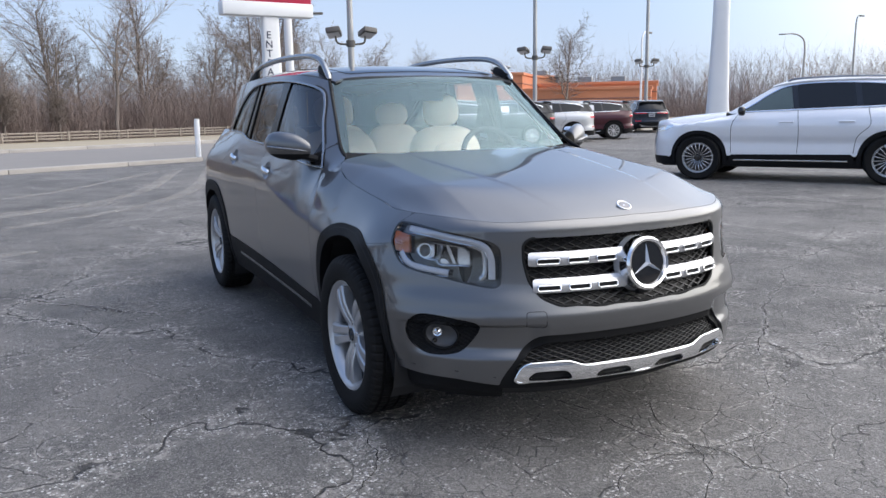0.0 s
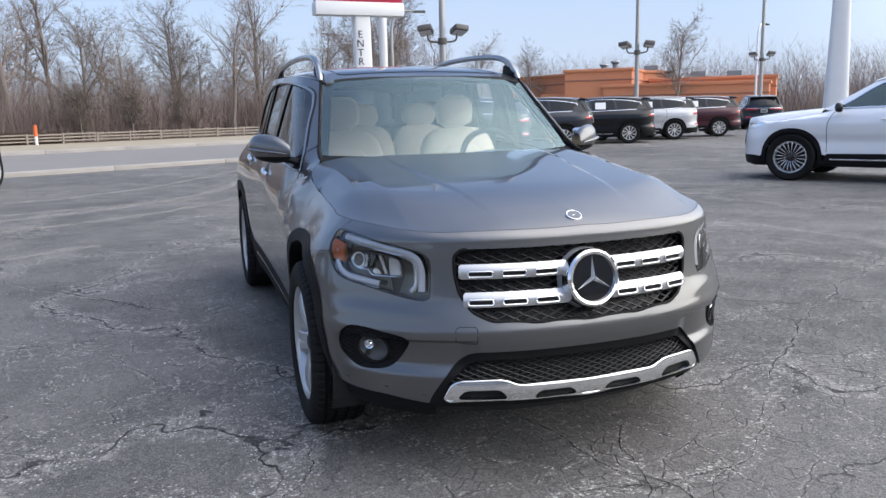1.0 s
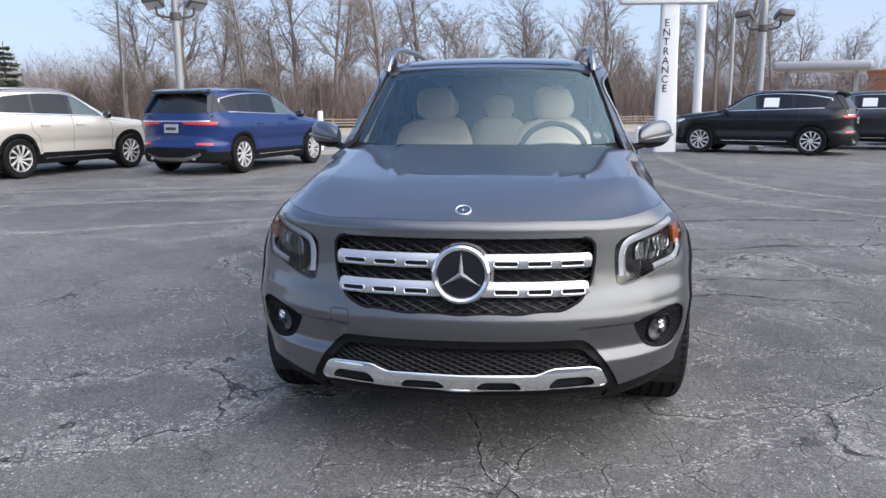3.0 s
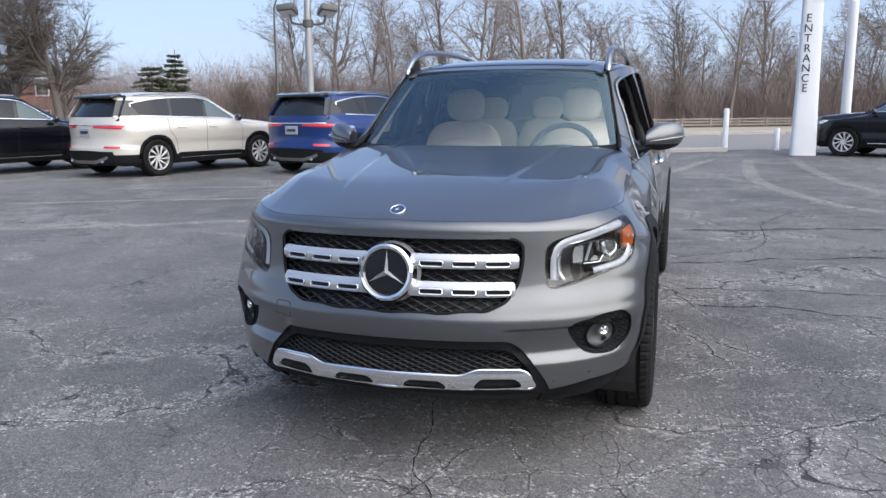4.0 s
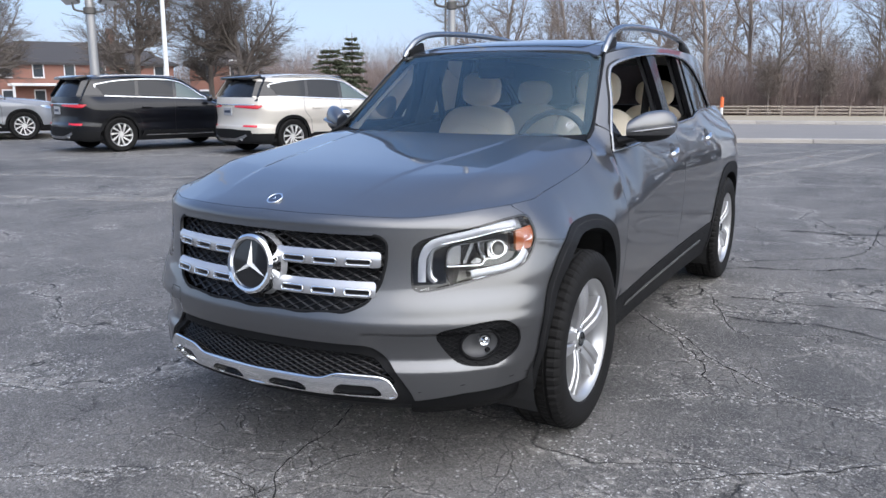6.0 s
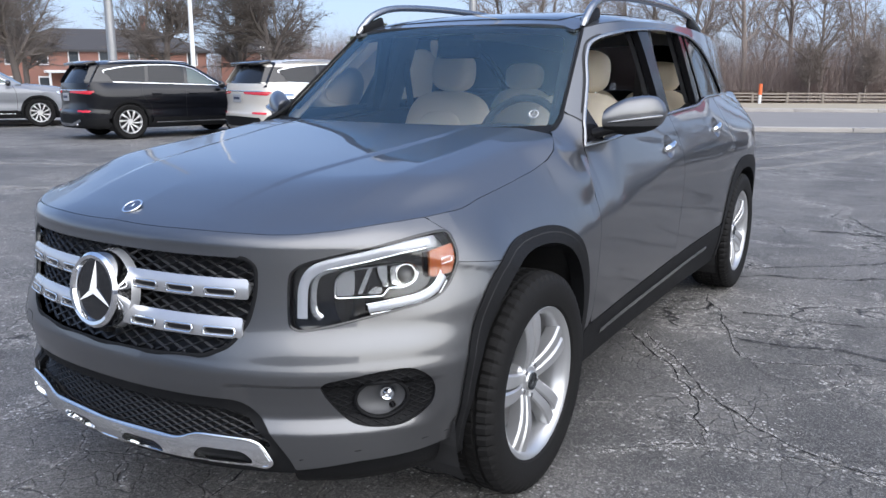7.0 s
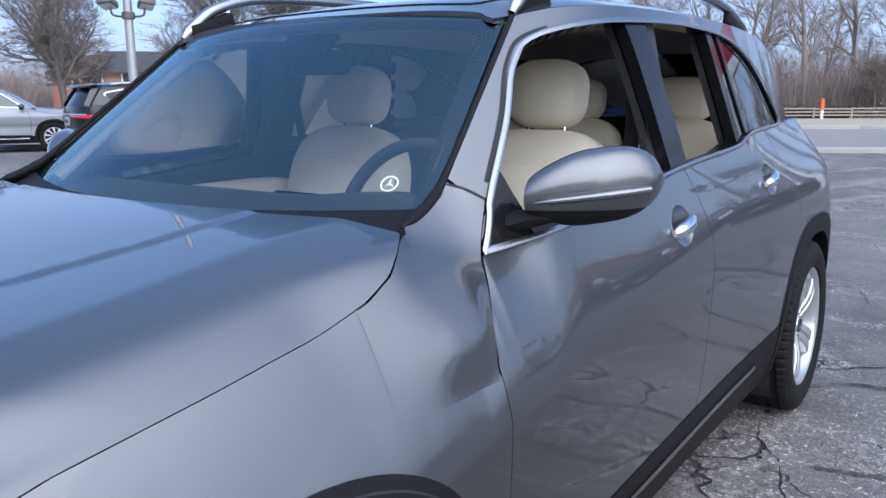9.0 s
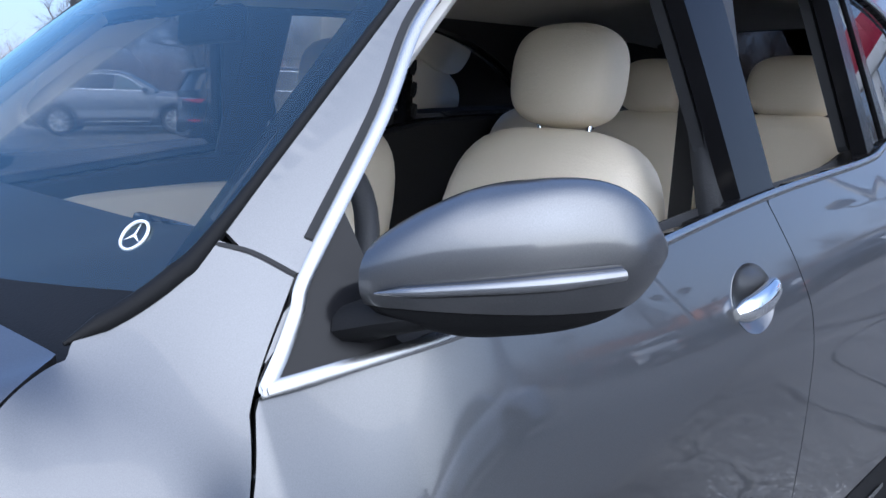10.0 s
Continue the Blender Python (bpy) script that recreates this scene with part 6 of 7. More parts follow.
# ---- posts, fence ----
WOOD = surface("grey_timber", (0.30, 0.26, 0.22), 0.85, vary=0.3, scale=3, grain=40, bump=0.002)
RUSTY = surface("dark_timber", (0.10, 0.06, 0.045), 0.85, vary=0.3, scale=3, grain=40)
WHITE = surface("white_paint", (0.72, 0.73, 0.74), 0.45, vary=0.08, scale=2, grain=30)
ORANGE = surface("orange_plastic", (0.80, 0.16, 0.05), 0.5, vary=0.1)
STEEL = surface("galvanised_steel", (0.36, 0.36, 0.36), 0.45, 0.6, vary=0.15, scale=3, grain=30)
BRONZE = surface("dark_lamp_housing", (0.10, 0.095, 0.09), 0.5, 0.2, vary=0.2)
LAMP_GLASS = surface("lamp_face", (0.55, 0.56, 0.58), 0.25, coat=0.5, vary=0.1)


def rail_fence(a0, a1, n_, high, material, label, rails):
    fence = tagged(new("rail_fence"), label, "fence")
    ang = math.degrees(math.atan2(RD.y, RD.x))
    k, i = a0, 0
    post = rail = None
    while k <= a1:
        x, y = road_xy(k, n_)
        z = float(ground_z(x, y))
        if post is None:
            post = part("post", box(0.16, 0.16, high, 0.02, 1), material, fence)
            post.matrix_local = pose(x, y, z + high / 2, 0, 0, ang)
        else:
            q = new("post", post.data)
            q.parent = fence
            q.matrix_local = pose(x, y, z + high / 2, 0, 0, ang)
        if k < a1:
            x2, y2 = road_xy(k + 1.5, n_)
            for j in range(rails):
                h = high * (0.30 + 0.58 * j / max(1, rails - 1)) + 0.015 * math.sin(3.1 * i + j)
                if rail is None:
                    rail = part("rail", box(3.0, 0.06, 0.13, 0.02, 1), material, fence)
                    r = rail
                else:
                    r = new("rail", rail.data)
                    r.parent = fence
                r.matrix_local = pose(x2, y2, float(ground_z(x2, y2)) + h, 0, 0, ang)
        k += 3.0
        i += 1
    return fence


rail_fence(-20, 58, 72.5, 0.95, WOOD, "weathered grey split-rail timber fence", 3)
rail_fence(-62, -23, 72.0, 1.15, RUSTY, "dark stained close-set timber rail fence", 5)


def bollard(x, y, high, tilt, label, r=0.075, top=None):
    b = tagged(part("marker_post", lathe([(0.0, high), (r * 0.8, high), (r, high - 0.03), (r, 0.0)], 16), WHITE), label, "post")
    b.matrix_world = pose(x, y, 0, tilt, 0, 0)
    if top:
        part("orange_sleeve", lathe([(0.0, high + 0.01), (r * 1.15, high), (r * 1.15, high * 0.45)], 16, "Z", False), top, b)
    return b


bollard(2.05, 20.35, 1.18, 3, "leaning white painted steel post beside the kerb")
bollard(3.45, 20.9, 0.62, 0, "short white painted steel post beside the entrance")
bollard(-5.35, 17.4, 1.12, 0, "white painted steel post at the edge of the lot")
for x_, y_ in ((-12.0, 71.5),):
    b_ = bollard(x_, y_, 1.7, 0, "orange and white marker post on the verge", 0.13, ORANGE)
    b_.location.z = float(ground_z(x_, y_))


# ---- light poles ----
def pole_line(x, y, high, r0, r1, material, name, label):
    p = tagged(part(name, lathe([(0.0, high), (r1, high), (r0, 0.12), (r0 * 1.9, 0.10), (r0 * 1.9, 0.0)], 20), material), label, "lamp post")
    p.matrix_world = pose(x, y, float(ground_z(x, y)))
    return p


def flood_pole(x, y, turn, at=3.55, high=9.5, r=0.10):
    p = pole_line(x, y, high, r, r * 0.75, STEEL, "light_pole", "grey steel pole with two floodlights")
    for sg in (-1, 1):
        arm = part("bracket", tube(curve([(0, 0, at - 0.25), (sg * 0.18, 0, at - 0.27), (sg * 0.40, 0, at - 0.22), (sg * 0.44, 0, at - 0.02)], 5, False), 0.03, 8), BRONZE, p)
        head = part("floodlight", box(0.42, 0.52, 0.17, 0.035, 2, pose(sg * 0.50, -0.08, at + 0.07, -14, sg * 7, sg * 14)), BRONZE, p, "dark boxy floodlight")
        part("lamp_face", box(0.36, 0.44, 0.02, 0.004, 1, pose(sg * 0.50, -0.06, at - 0.02, -14, sg * 7, sg * 14)), LAMP_GLASS, head)
    part("clamp", lathe([(r * 1.1, at - 0.35), (r * 1.35, at - 0.33), (r * 1.35, at - 0.17), (r * 1.1, at - 0.15)], 16, "Z", False), BRONZE, p)
    p.matrix_world = pose(x, y, 0, 0, 0, turn)
    return p


flood_pole(6.53, 19.62, -12, 3.55)
flood_pole(17.65, 26.6, -40, 3.75)
flood_pole(32.9, 36.9, -40, 4.1, 14, 0.12)
flood_pole(-8.35, 15.5, 24, 3.65)
flood_pole(-18.6, 12.6, 50, 3.75, 9.5, 0.13)


def street_lamp(x, y, high, reach, turn, r, material, label):
    p = tagged(part("street_lamp", tube(curve([(0, 0, 0), (0, 0, high * 0.5), (0, 0, high * 0.86), (reach * 0.18, 0, high * 0.96), (reach * 0.55, 0, high), (reach, 0, high)], 5, False), [float(q) for q in np.linspace(r, r * 0.5, 26)], 10), material), label, "street lamp")
    part("lamp_head", box(0.65, 0.26, 0.12, 0.04, 2, pose(reach + 0.25, 0, high - 0.02)), BRONZE, p)
    p.matrix_world = pose(x, y, float(ground_z(x, y)), 0, 0, turn)
    return p


street_lamp(72.6, 57.4, 8.8, 2.2, 150, 0.13, STEEL, "tall grey street lamp with a curved arm")
street_lamp(70.6, 50.0, 9.8, 0.5, 0, 0.11, STEEL, "slender grey street lamp")
street_lamp(10.5, 39.6, 6.6, 1.3, -10, 0.09, STEEL, "tall grey street lamp with a curved arm")
street_lamp(-27.5, 49.0, 9.6, 0.7, 0, 0.09, BRONZE, "slender dark street lamp")
street_lamp(36.0, 41.0, 6.5, 1.2, 30, 0.08, WHITE, "pale street lamp with a curved arm")
pole_line(5.37, 22.1, 9.8, 0.14, 0.11, WHITE, "light_pole", "plain pale steel pole")
pole_line(-31.8, 26.9, 14, 0.13, 0.06, WHITE, "flag_pole", "thin white flag pole")

# entrance sign and its taller neighbour
sign = tagged(new("entrance_sign"), "white sign pylon lettered ENTRANCE under a red and white box", "sign")
sx_, sy_ = 3.85, 18.6
view = math.degrees(math.atan2(sx_ - 0.0, sy_ + 3.5))
bm = bmesh.new()
rings = []
for z_, w_, d_ in ((0, 0.29, 0.16), (0.8, 0.27, 0.15), (2.0, 0.24, 0.14), (3.7, 0.22, 0.13)):
    rings.append([bm.verts.new((w_ * math.copysign(abs(math.cos(f)) ** 0.5, math.cos(f)), d_ * math.copysign(abs(math.sin(f)) ** 0.5, math.sin(f)), z_)) for f in np.linspace(0, 2 * math.pi, 28, endpoint=False)])
for a, b in zip(rings, rings[1:]):
    for i in range(28):
        bm.faces.new((a[i], a[(i + 1) % 28], b[(i + 1) % 28], b[i]))
smooth_all(bm)
part("pylon", bm, WHITE, sign)
part("sign_box", box(2.34, 0.40, 0.34, 0.03, 2, pose(-0.06, 0, 3.86)), WHITE, sign)
part("red_cabinet", box(2.26, 0.36, 0.9, 0.03, 2, pose(-0.06, 0, 4.47)), surface("sign_red", (0.42, 0.02, 0.06), 0.35, vary=0.1), sign)
INK = surface("sign_ink", (0.02, 0.03, 0.06), 0.5)
for i, ch in enumerate("ENTRANCE"):
    cu = bpy.data.curves.new("letter", "FONT")
    cu.body, cu.size, cu.align_x, cu.extrude = ch, 0.255, "CENTER", 0.006
    tmp = new("tmp", cu)
    me = bpy.data.meshes.new_from_object(tmp.evaluated_get(bpy.context.evaluated_depsgraph_get()))
    bpy.data.objects.remove(tmp)
    me.materials.clear()
    lt = part("letter", me, INK, sign)
    zc = 3.15 - 0.226 * i
    lt.matrix_local = pose(-0.09, -0.138 - 0.008 * (3.3 - zc), zc, 90.8, 0, 0)
sign.matrix_world = pose(sx_, sy_, -0.09, 0, 0, -view + 14) @ Matrix.Diagonal((1.07, 1.07, 1.07, 1))
bm = bmesh.new()
rings = []
for z_, w_ in ((0, 0.58), (1.6, 0.47), (5, 0.36), (14, 0.30)):
    rings.append([bm.verts.new((w_ * math.copysign(abs(math.cos(f)) ** 0.6, math.cos(f)), 0.6 * w_ * math.copysign(abs(math.sin(f)) ** 0.6, math.sin(f)), z_)) for f in np.linspace(0, 2 * math.pi, 28, endpoint=False)])
for a, b in zip(rings, rings[1:]):
    for i in range(28):
        bm.faces.new((a[i], a[(i + 1) % 28], b[(i + 1) % 28], b[i]))
bm.faces.new(rings[-1])
smooth_all(bm)
pylon = tagged(part("sign_pylon", bm, WHITE), "tall tapering white painted sign pylon", "sign")
pylon.matrix_world = pose(25.6, 23.7, 0, 0, 0, -45)

# the plain front of the sales hall closes the lot behind the camera
hall = tagged(part("wall_south", box(70, 0.4, 6.5, 0.02, 1, pose(4, -34, 3.25, 0, 0, 4)), surface("pale_render", (0.42, 0.42, 0.42), 0.8, vary=0.08, scale=0.3, grain=8)), "plain pale rendered wall of a sales hall", "wall", kind="structure")

# ---- buildings ----
BRICK_O = surface("orange_brick", (0.56, 0.23, 0.125), 0.9, vary=0.12, scale=0.6, grain=6)
BRICK_R = surface("red_brick", (0.27, 0.135, 0.105), 0.9, vary=0.22, scale=0.8, grain=6)
ROOF = surface("slate_roof", (0.055, 0.052, 0.054), 0.85, vary=0.25, scale=1.0, grain=8)
PANE = surface("window_pane", (0.05, 0.06, 0.07), 0.1, coat=0.5, vary=0.2)
GREY_METAL = surface("grey_metal", (0.33, 0.33, 0.34), 0.5, 0.3, vary=0.12)

shop = tagged(new("brick_store"), "low orange brick store with flat roofs and roof vents", "building")
for sx, sy, sz, x, y, turn in ((15.0, 14, 3.55, 7.5, 7.0, 0), (6.6, 12, 5.15, -0.6, 6.4, 0), (12, 10, 4.2, 9.5, 11.0, 0), (23, 9, 5.1, -6.3, 14.2, 140)):
    wall = part("wall", box(sx, sy, sz + 0.9, 0.03, 1, pose(x, y, sz / 2 - 0.45, 0, 0, turn)), BRICK_O, shop)
    part("parapet", box(sx + 0.3, sy + 0.3, 0.28, 0.03, 1, pose(x, y, sz - 0.14, 0, 0, turn)), BRICK_O, wall)
    part("band_course", box(sx + 0.12, sy + 0.12, 0.12, 0.02, 1, pose(x, y, sz - 1.1, 0, 0, turn)), BRICK_R, wall)
part("porch", box(3.0, 3.0, 3.1, 0.03, 1, pose(-5.6, 4.5, 1.3)), BRICK_O, shop)
for x, y, z in ((0.4, 4, 5.1), (-1.8, 9, 5.1), (5.2, 9, 4.2)):
    v = part("roof_vent", lathe([(0.0, 0.95), (0.42, 0.9), (0.5, 0.75), (0.3, 0.6), (0.26, 0.0)], 16), GREY_METAL, shop)
    v.matrix_local = pose(x, y, z)
for x, z in ((3.2, 5.3), (8.0, 4.55), (11.5, 4.5)):
    part("roof_unit", box(1.5, 1.3, 0.7, 0.05, 1, pose(x, 9.5, z)), GREY_METAL, shop)
part("door", box(1.1, 0.1, 2.2, 0.02, 1, pose(13.4, -0.04, 1.1)), GREY_METAL, shop)
shop.matrix_world = pose(38.84, 65.86, -0.25, 0, 0, -42)

canopy = tagged(new("canopy"), "grey flat drive-up canopy on slim posts", "canopy")
part("canopy_roof", box(5.0, 3.6, 0.5, 0.20, 4, pose(0, 0, 3.3)), GREY_METAL, canopy)
for x in (-1.8, 1.8):
    part("column", box(0.22, 0.22, 3.15, 0.02, 1, pose(x, 0, 1.57)), GREY_METAL, canopy)
canopy.matrix_world = pose(16.6, 44.5, 0, 0, 0, -18)


def hip_roof(sx, sy, h, over=0.5):
    bm = bmesh.new()
    x, y = sx / 2 + over, sy / 2 + over
    r = max(0.0, x - y)
    v = [bm.verts.new(p) for p in ((-x, -y, 0), (x, -y, 0), (x, y, 0), (-x, y, 0), (-r, 0, h), (r, 0, h), (-x, -y, -0.25), (x, -y, -0.25), (x, y, -0.25), (-x, y, -0.25))]
    for f in ((0, 1, 5, 4), (1, 2, 5), (2, 3, 4, 5), (3, 0, 4), (6, 7, 1, 0), (7, 8, 2, 1), (8, 9, 3, 2), (9, 6, 0, 3), (9, 8, 7, 6)):
        bm.faces.new([v[i] for i in f])
    return bm


def house(x, y, turn, sx, sy, sz, label, cols, rows=2, porch=True):
    h = tagged(new("house"), label, "house")
    part("wall", box(sx, sy, sz, 0.02, 1, pose(0, 0, sz / 2)), BRICK_R, h)
    rf = part("roof", hip_roof(sx, sy, sy * 0.24), ROOF, h)
    rf.matrix_local = pose(0, 0, sz + 0.2)
    ch = part("chimney", box(0.9, 0.7, 2.4, 0.02, 1, pose(sx * 0.2, 0, sy * 0.25 + 0.4)), BRICK_R, rf)
    for j in range(rows):
        for i in range(cols):
            wx = -sx / 2 + sx * (i + 0.5) / cols
            wz = 1.7 + j * 3.0
            w = part("window", box(1.25, 0.10, 1.75, 0.02, 1, pose(wx, -sy / 2 - 0.03, wz)), WHITE, h)
            part("pane", box(0.98, 0.04, 1.45, 0, 1, pose(wx, -sy / 2 - 0.085, wz)), PANE, w)
    if porch:
        part("porch_roof", box(sx * 0.45, 2.2, 0.3, 0.03, 1, pose(-sx * 0.05, -sy / 2 - 1.0, 3.1)), WHITE, h)
        for i in (-1, 1):
            part("porch_post", box(0.25, 0.25, 3.0, 0.02, 1, pose(-sx * 0.05 + i * sx * 0.2, -sy / 2 - 1.9, 1.5)), WHITE, h)
    h.matrix_world = pose(x, y, float(ground_z(x, y)) - 0.3, 0, 0, turn)
    return h


house(-87, 61, 52, 23, 11, 5.4, "two-storey red brick house with a dark hipped roof", 7)
house(-61.0, 60.0, 44, 6, 7, 5.0, "small brown brick house with white windows", 2, 2, False)

# ---- parked cars ----
class FleetShape(Body):
    a, yc, bf, nf, yr, br, nr = 0.945, -0.10, 0.80, 2.3, 3.00, 0.66, 2.6
    front = staticmethod(table([0.15, 0.28, 0.45, 0.60, 0.80, 0.92], [-0.12, -0.02, 0.0, 0.0, -0.03, -0.06]))
    side = staticmethod(table([0.15, 0.30, 0.45, 0.60, 0.72, 0.86, 0.98], [-0.10, -0.05, -0.03, -0.035, -0.01, 0.0, -0.02]))
    rear = staticmethod(table([0.15, 0.32, 0.55, 0.62, 0.75, 0.95, 1.0], [-0.10, -0.01, 0.0, -0.03, -0.045, -0.03, -0.05]))
    pillar, glass_x, glass_z, glass_lean, pillar_in, tail_in, tail_y = ((0.50, 1.13), (1.10, 1.50)), 0.84, 1.10, 0.42, 0.11, 0.06, 2.1
    deck_back = 0.0
    deck_fall, deck_edge, dome, dome_w, dome_y = 0.9, 0.70, 0.008, 0.42, 0.3
    deck_mid = staticmethod(table([-0.95, -0.88, -0.75, -0.3, 0.1, 0.45], [0.86, 0.92, 0.965, 1.03, 1.07, 1.10]))
    roof_half = staticmethod(table([1.0, 1.2, 1.6, 2.2, 2.8, 3.35], [0.58, 0.63, 0.67, 0.67, 0.64, 0.58]))
    roof_edge = staticmethod(table([1.0, 1.2, 1.6, 2.2, 2.8, 3.35], [1.46, 1.51, 1.545, 1.55, 1.525, 1.47]))
    roof_mid = staticmethod(table([1.0, 1.2, 1.6, 2.2, 2.8, 3.35], [1.50, 1.56, 1.61, 1.62, 1.60, 1.545]))
    screen_len, screen_b, screen_t = 0.86, (0.72, 0.34, 0.14, 1.06, 0.02), (0.585, 1.02, 0.07, 1.50, -0.03)
    hatch_len, hatch_b, hatch_t, hatch_bow = 0.50, (0.68, 3.585, 1.12), (0.56, 3.30, 1.53), 0.13
    waist = staticmethod(lambda y: -0.014 * np.exp(-((y - 1.35) / 0.8) ** 4))
    extra = staticmethod(lambda s, z, y: 0.0)
    z_shoulder = staticmethod(table([-1, -0.5, 0.3, 3.6], [0.84, 0.86, 0.94, 0.97]))

    def belt(self, y):
        return np.interp(y, [0.4, 0.52, 1.5, 2.2, 2.9, 3.7], [1.06, 1.065, 1.10, 1.12, 1.14, 1.14])

    def top_off(self, s):
        s = np.abs(s)
        y, x = np.interp(s, self.S, self.Y), np.interp(s, self.S, self.X)
        nose = np.interp(y, [-0.9, -0.6, -0.2, 0.4], [-0.06, -0.09, -0.14, -0.19])
        xb = self.flank(np.minimum(y, 3.4), self.belt(y))[..., 0] - x
        r = ease(self.L2, self.L2 + 0.6, s)
        k = ease(0.36, 0.60, y)
        return nose * (1 - k) + (xb * (1 - r) - 0.06 * r) * k

    def top_z(self, s):
        s = np.abs(s)
        x, y = np.interp(s, self.S, self.X), np.interp(s, self.S, self.Y)
        o = self.top_off(s)
        zd = self.deck(x + np.interp(s, self.S, self.NX) * o, y + np.interp(s, self.S, self.NY) * o)[..., 2]
        k = ease(0.36, 0.56, y)
        return zd * (1 - k) + self.belt(y) * k

    def top_pow(self, s):
        return np.interp(np.interp(np.abs(s), self.S, self.Y), [-0.9, -0.4, 0.3, 0.7], [3.0, 2.0, 2.0, 1.5])


F = FleetShape()
FAR_GLASS = surface("privacy_glass", (0.015, 0.017, 0.02), 0.06, spec=0.4, vary=0.1)
FRONT_GLASS = surface("green_glass", (0.09, 0.12, 0.12), 0.06, coat=0.1, vary=0.15)
FLEET_ALLOY = surface("bright_alloy", (0.72, 0.71, 0.70), 0.35, 0.45, coat=0.3, vary=0.06, grain=50)
PLATE = surface("plate_white", (0.34, 0.35, 0.37), 0.4)
PAPER = surface("window_paper", (0.8, 0.8, 0.8), 0.8, vary=0.04)
TWIST = surface("dark_wheel_gap", (0.02, 0.02, 0.022), 0.6)


def fleet_car():
    c = new("parked_suv")
    fp = lambda p: np.stack([F.sy(np.asarray(p, float)[:, 0]), np.asarray(p, float)[:, 1]], 1)
    wb, hub = 2.71, 0.36
    af, ar = arch_line(0, hub, 0.44, 0.44, 2.2, -0.2), arch_line(wb, hub, 0.44, 0.44, 2.2, -0.2)
    of, orr = arch_line(0, hub, 0.385, 0.385, 2.1, -0.45), arch_line(wb, hub, 0.385, 0.385, 2.1, -0.45)
    top = np.linspace(0, F.L3, 120)
    full = np.vstack([np.stack([top, F.top_z(top)], 1), [(F.L3, 0.44)], fp([(3.1, 0.42)]), fp(ar[ar[:, 1] > 0.40][::-1]), fp([(2.2, 0.42), (0.5, 0.40)]), fp(af[af[:, 1] > 0.38][::-1]), fp([(-0.5, 0.36)]), [(0.0, 0.36)]])
    low = np.vstack([[(F.L3, 0.44)], [(F.L3, 0.24)], fp([(3.2, 0.26), (2.2, 0.24), (0.5, 0.24), (-0.5, 0.24)]), [(0.0, 0.24)], [(0.0, 0.38)], fp([(-0.5, 0.38)]), fp(af), fp([(0.5, 0.42), (2.2, 0.44)]), fp(ar), fp([(3.1, 0.44)])])
    hole_f, hole_r = fp(of), fp(orr)
    dl = curve([(0.62, 1.085), (0.80, 1.21), (1.02, 1.365), (1.25, 1.47), (1.6, 1.512), (2.1, 1.510), (2.6, 1.475), (2.92, 1.425), (3.10, 1.375), (3.02, 1.27), (2.93, 1.175), (2.3, 1.147), (1.5, 1.115), (0.9, 1.088)], 5)
    yg_, yb_ = np.linspace(1.10, 3.30, 30), np.linspace(0.50, 3.50, 40)
    shell_ = np.vstack([[(0.40, 1.07), (0.50, 1.13), (1.10, 1.50)], np.stack([yg_, F.roof_edge(yg_)], 1), [(3.50, 1.15)], np.stack([yb_, F.belt(yb_) - 0.002], 1)[::-1]])
    panes = ((keep_half(dl, (1.42, 1.0), (1.30, 1.6)), FRONT_GLASS), (keep_half(keep_half(dl, (2.28, 1.0), (2.16, 1.6)), (1.34, 1.6), (1.46, 1.0)), FAR_GLASS), (keep_half(dl, (2.20, 1.6), (2.32, 1.0)), FAR_GLASS))
    for mir in (False, True):
        M = Matrix.Diagonal((-1 if mir else 1, 1, 1, 1))
        b = part("body_side", patch(F.skin, full, [], 0.03, 0, 0.02, mir), FLEET_PAINT, c)
        part("lower_cladding", patch(F.lifted(0.006), low, [hole_f, hole_r], 0.03, 0, 0.03, mir), BLACK_PLASTIC, c)
        part("side_frame", patch(F.flank, shell_, [], 0.03, 0, 0.02, mir), FLEET_PAINT, c)
        rear_q = np.vstack([[(2.95, 1.17), (3.50, 1.165), (3.42, 1.30), (3.33, 1.455)], [(3.0, 1.45), (2.85, 1.40)]])
        part("rear_pillar_panel", patch(F.side_glass(0.0025), rear_q[::-1], [], 0.03, 0, 0.004, mir), GLOSS_BLACK, c, "gloss black rear pillar panel")
        part("window_surround", patch(F.side_glass(0.003), dl, [], 0.03, 0, 0.004, mir), GLOSS_BLACK, c)
        for poly, mt in panes:
            part("side_window", patch(F.side_glass(0.007), poly, [], 0.03, 0.018, 0.003, mir), mt, c)
        part("window_trim", ribbon(F.side_glass(0.004), dl[:43], 0.020, 0.004, mir), CHROME, c)
        part("belt_trim", ribbon(F.side_glass(0.005), np.stack([np.linspace(0.65, 2.95, 30), np.interp(np.linspace(0.65, 2.95, 30), [0.65, 1.5, 2.95], [1.085, 1.113, 1.16])], 1), 0.02, 0.004, mir), CHROME, c)
        part("sill_strip", ribbon(F.lifted(0.010), fp(np.stack([np.linspace(0.55, 2.15, 20), np.full(20, 0.335)], 1)), 0.02, 0.003, mir), CHROME, c)
        for line in ([(0.50, 0.45), (0.50, 0.85), (0.58, 1.05)], [(1.46, 0.45), (1.47, 0.8), (1.44, 1.10)], [(2.22, 0.45), (2.26, 0.70), (2.42, 0.88), (2.38, 1.12)]):
            part("door_gap", ribbon(F.lifted(0.001), fp(curve(line, 6, False)), 0.008, 0.001, mir), DARK, c)
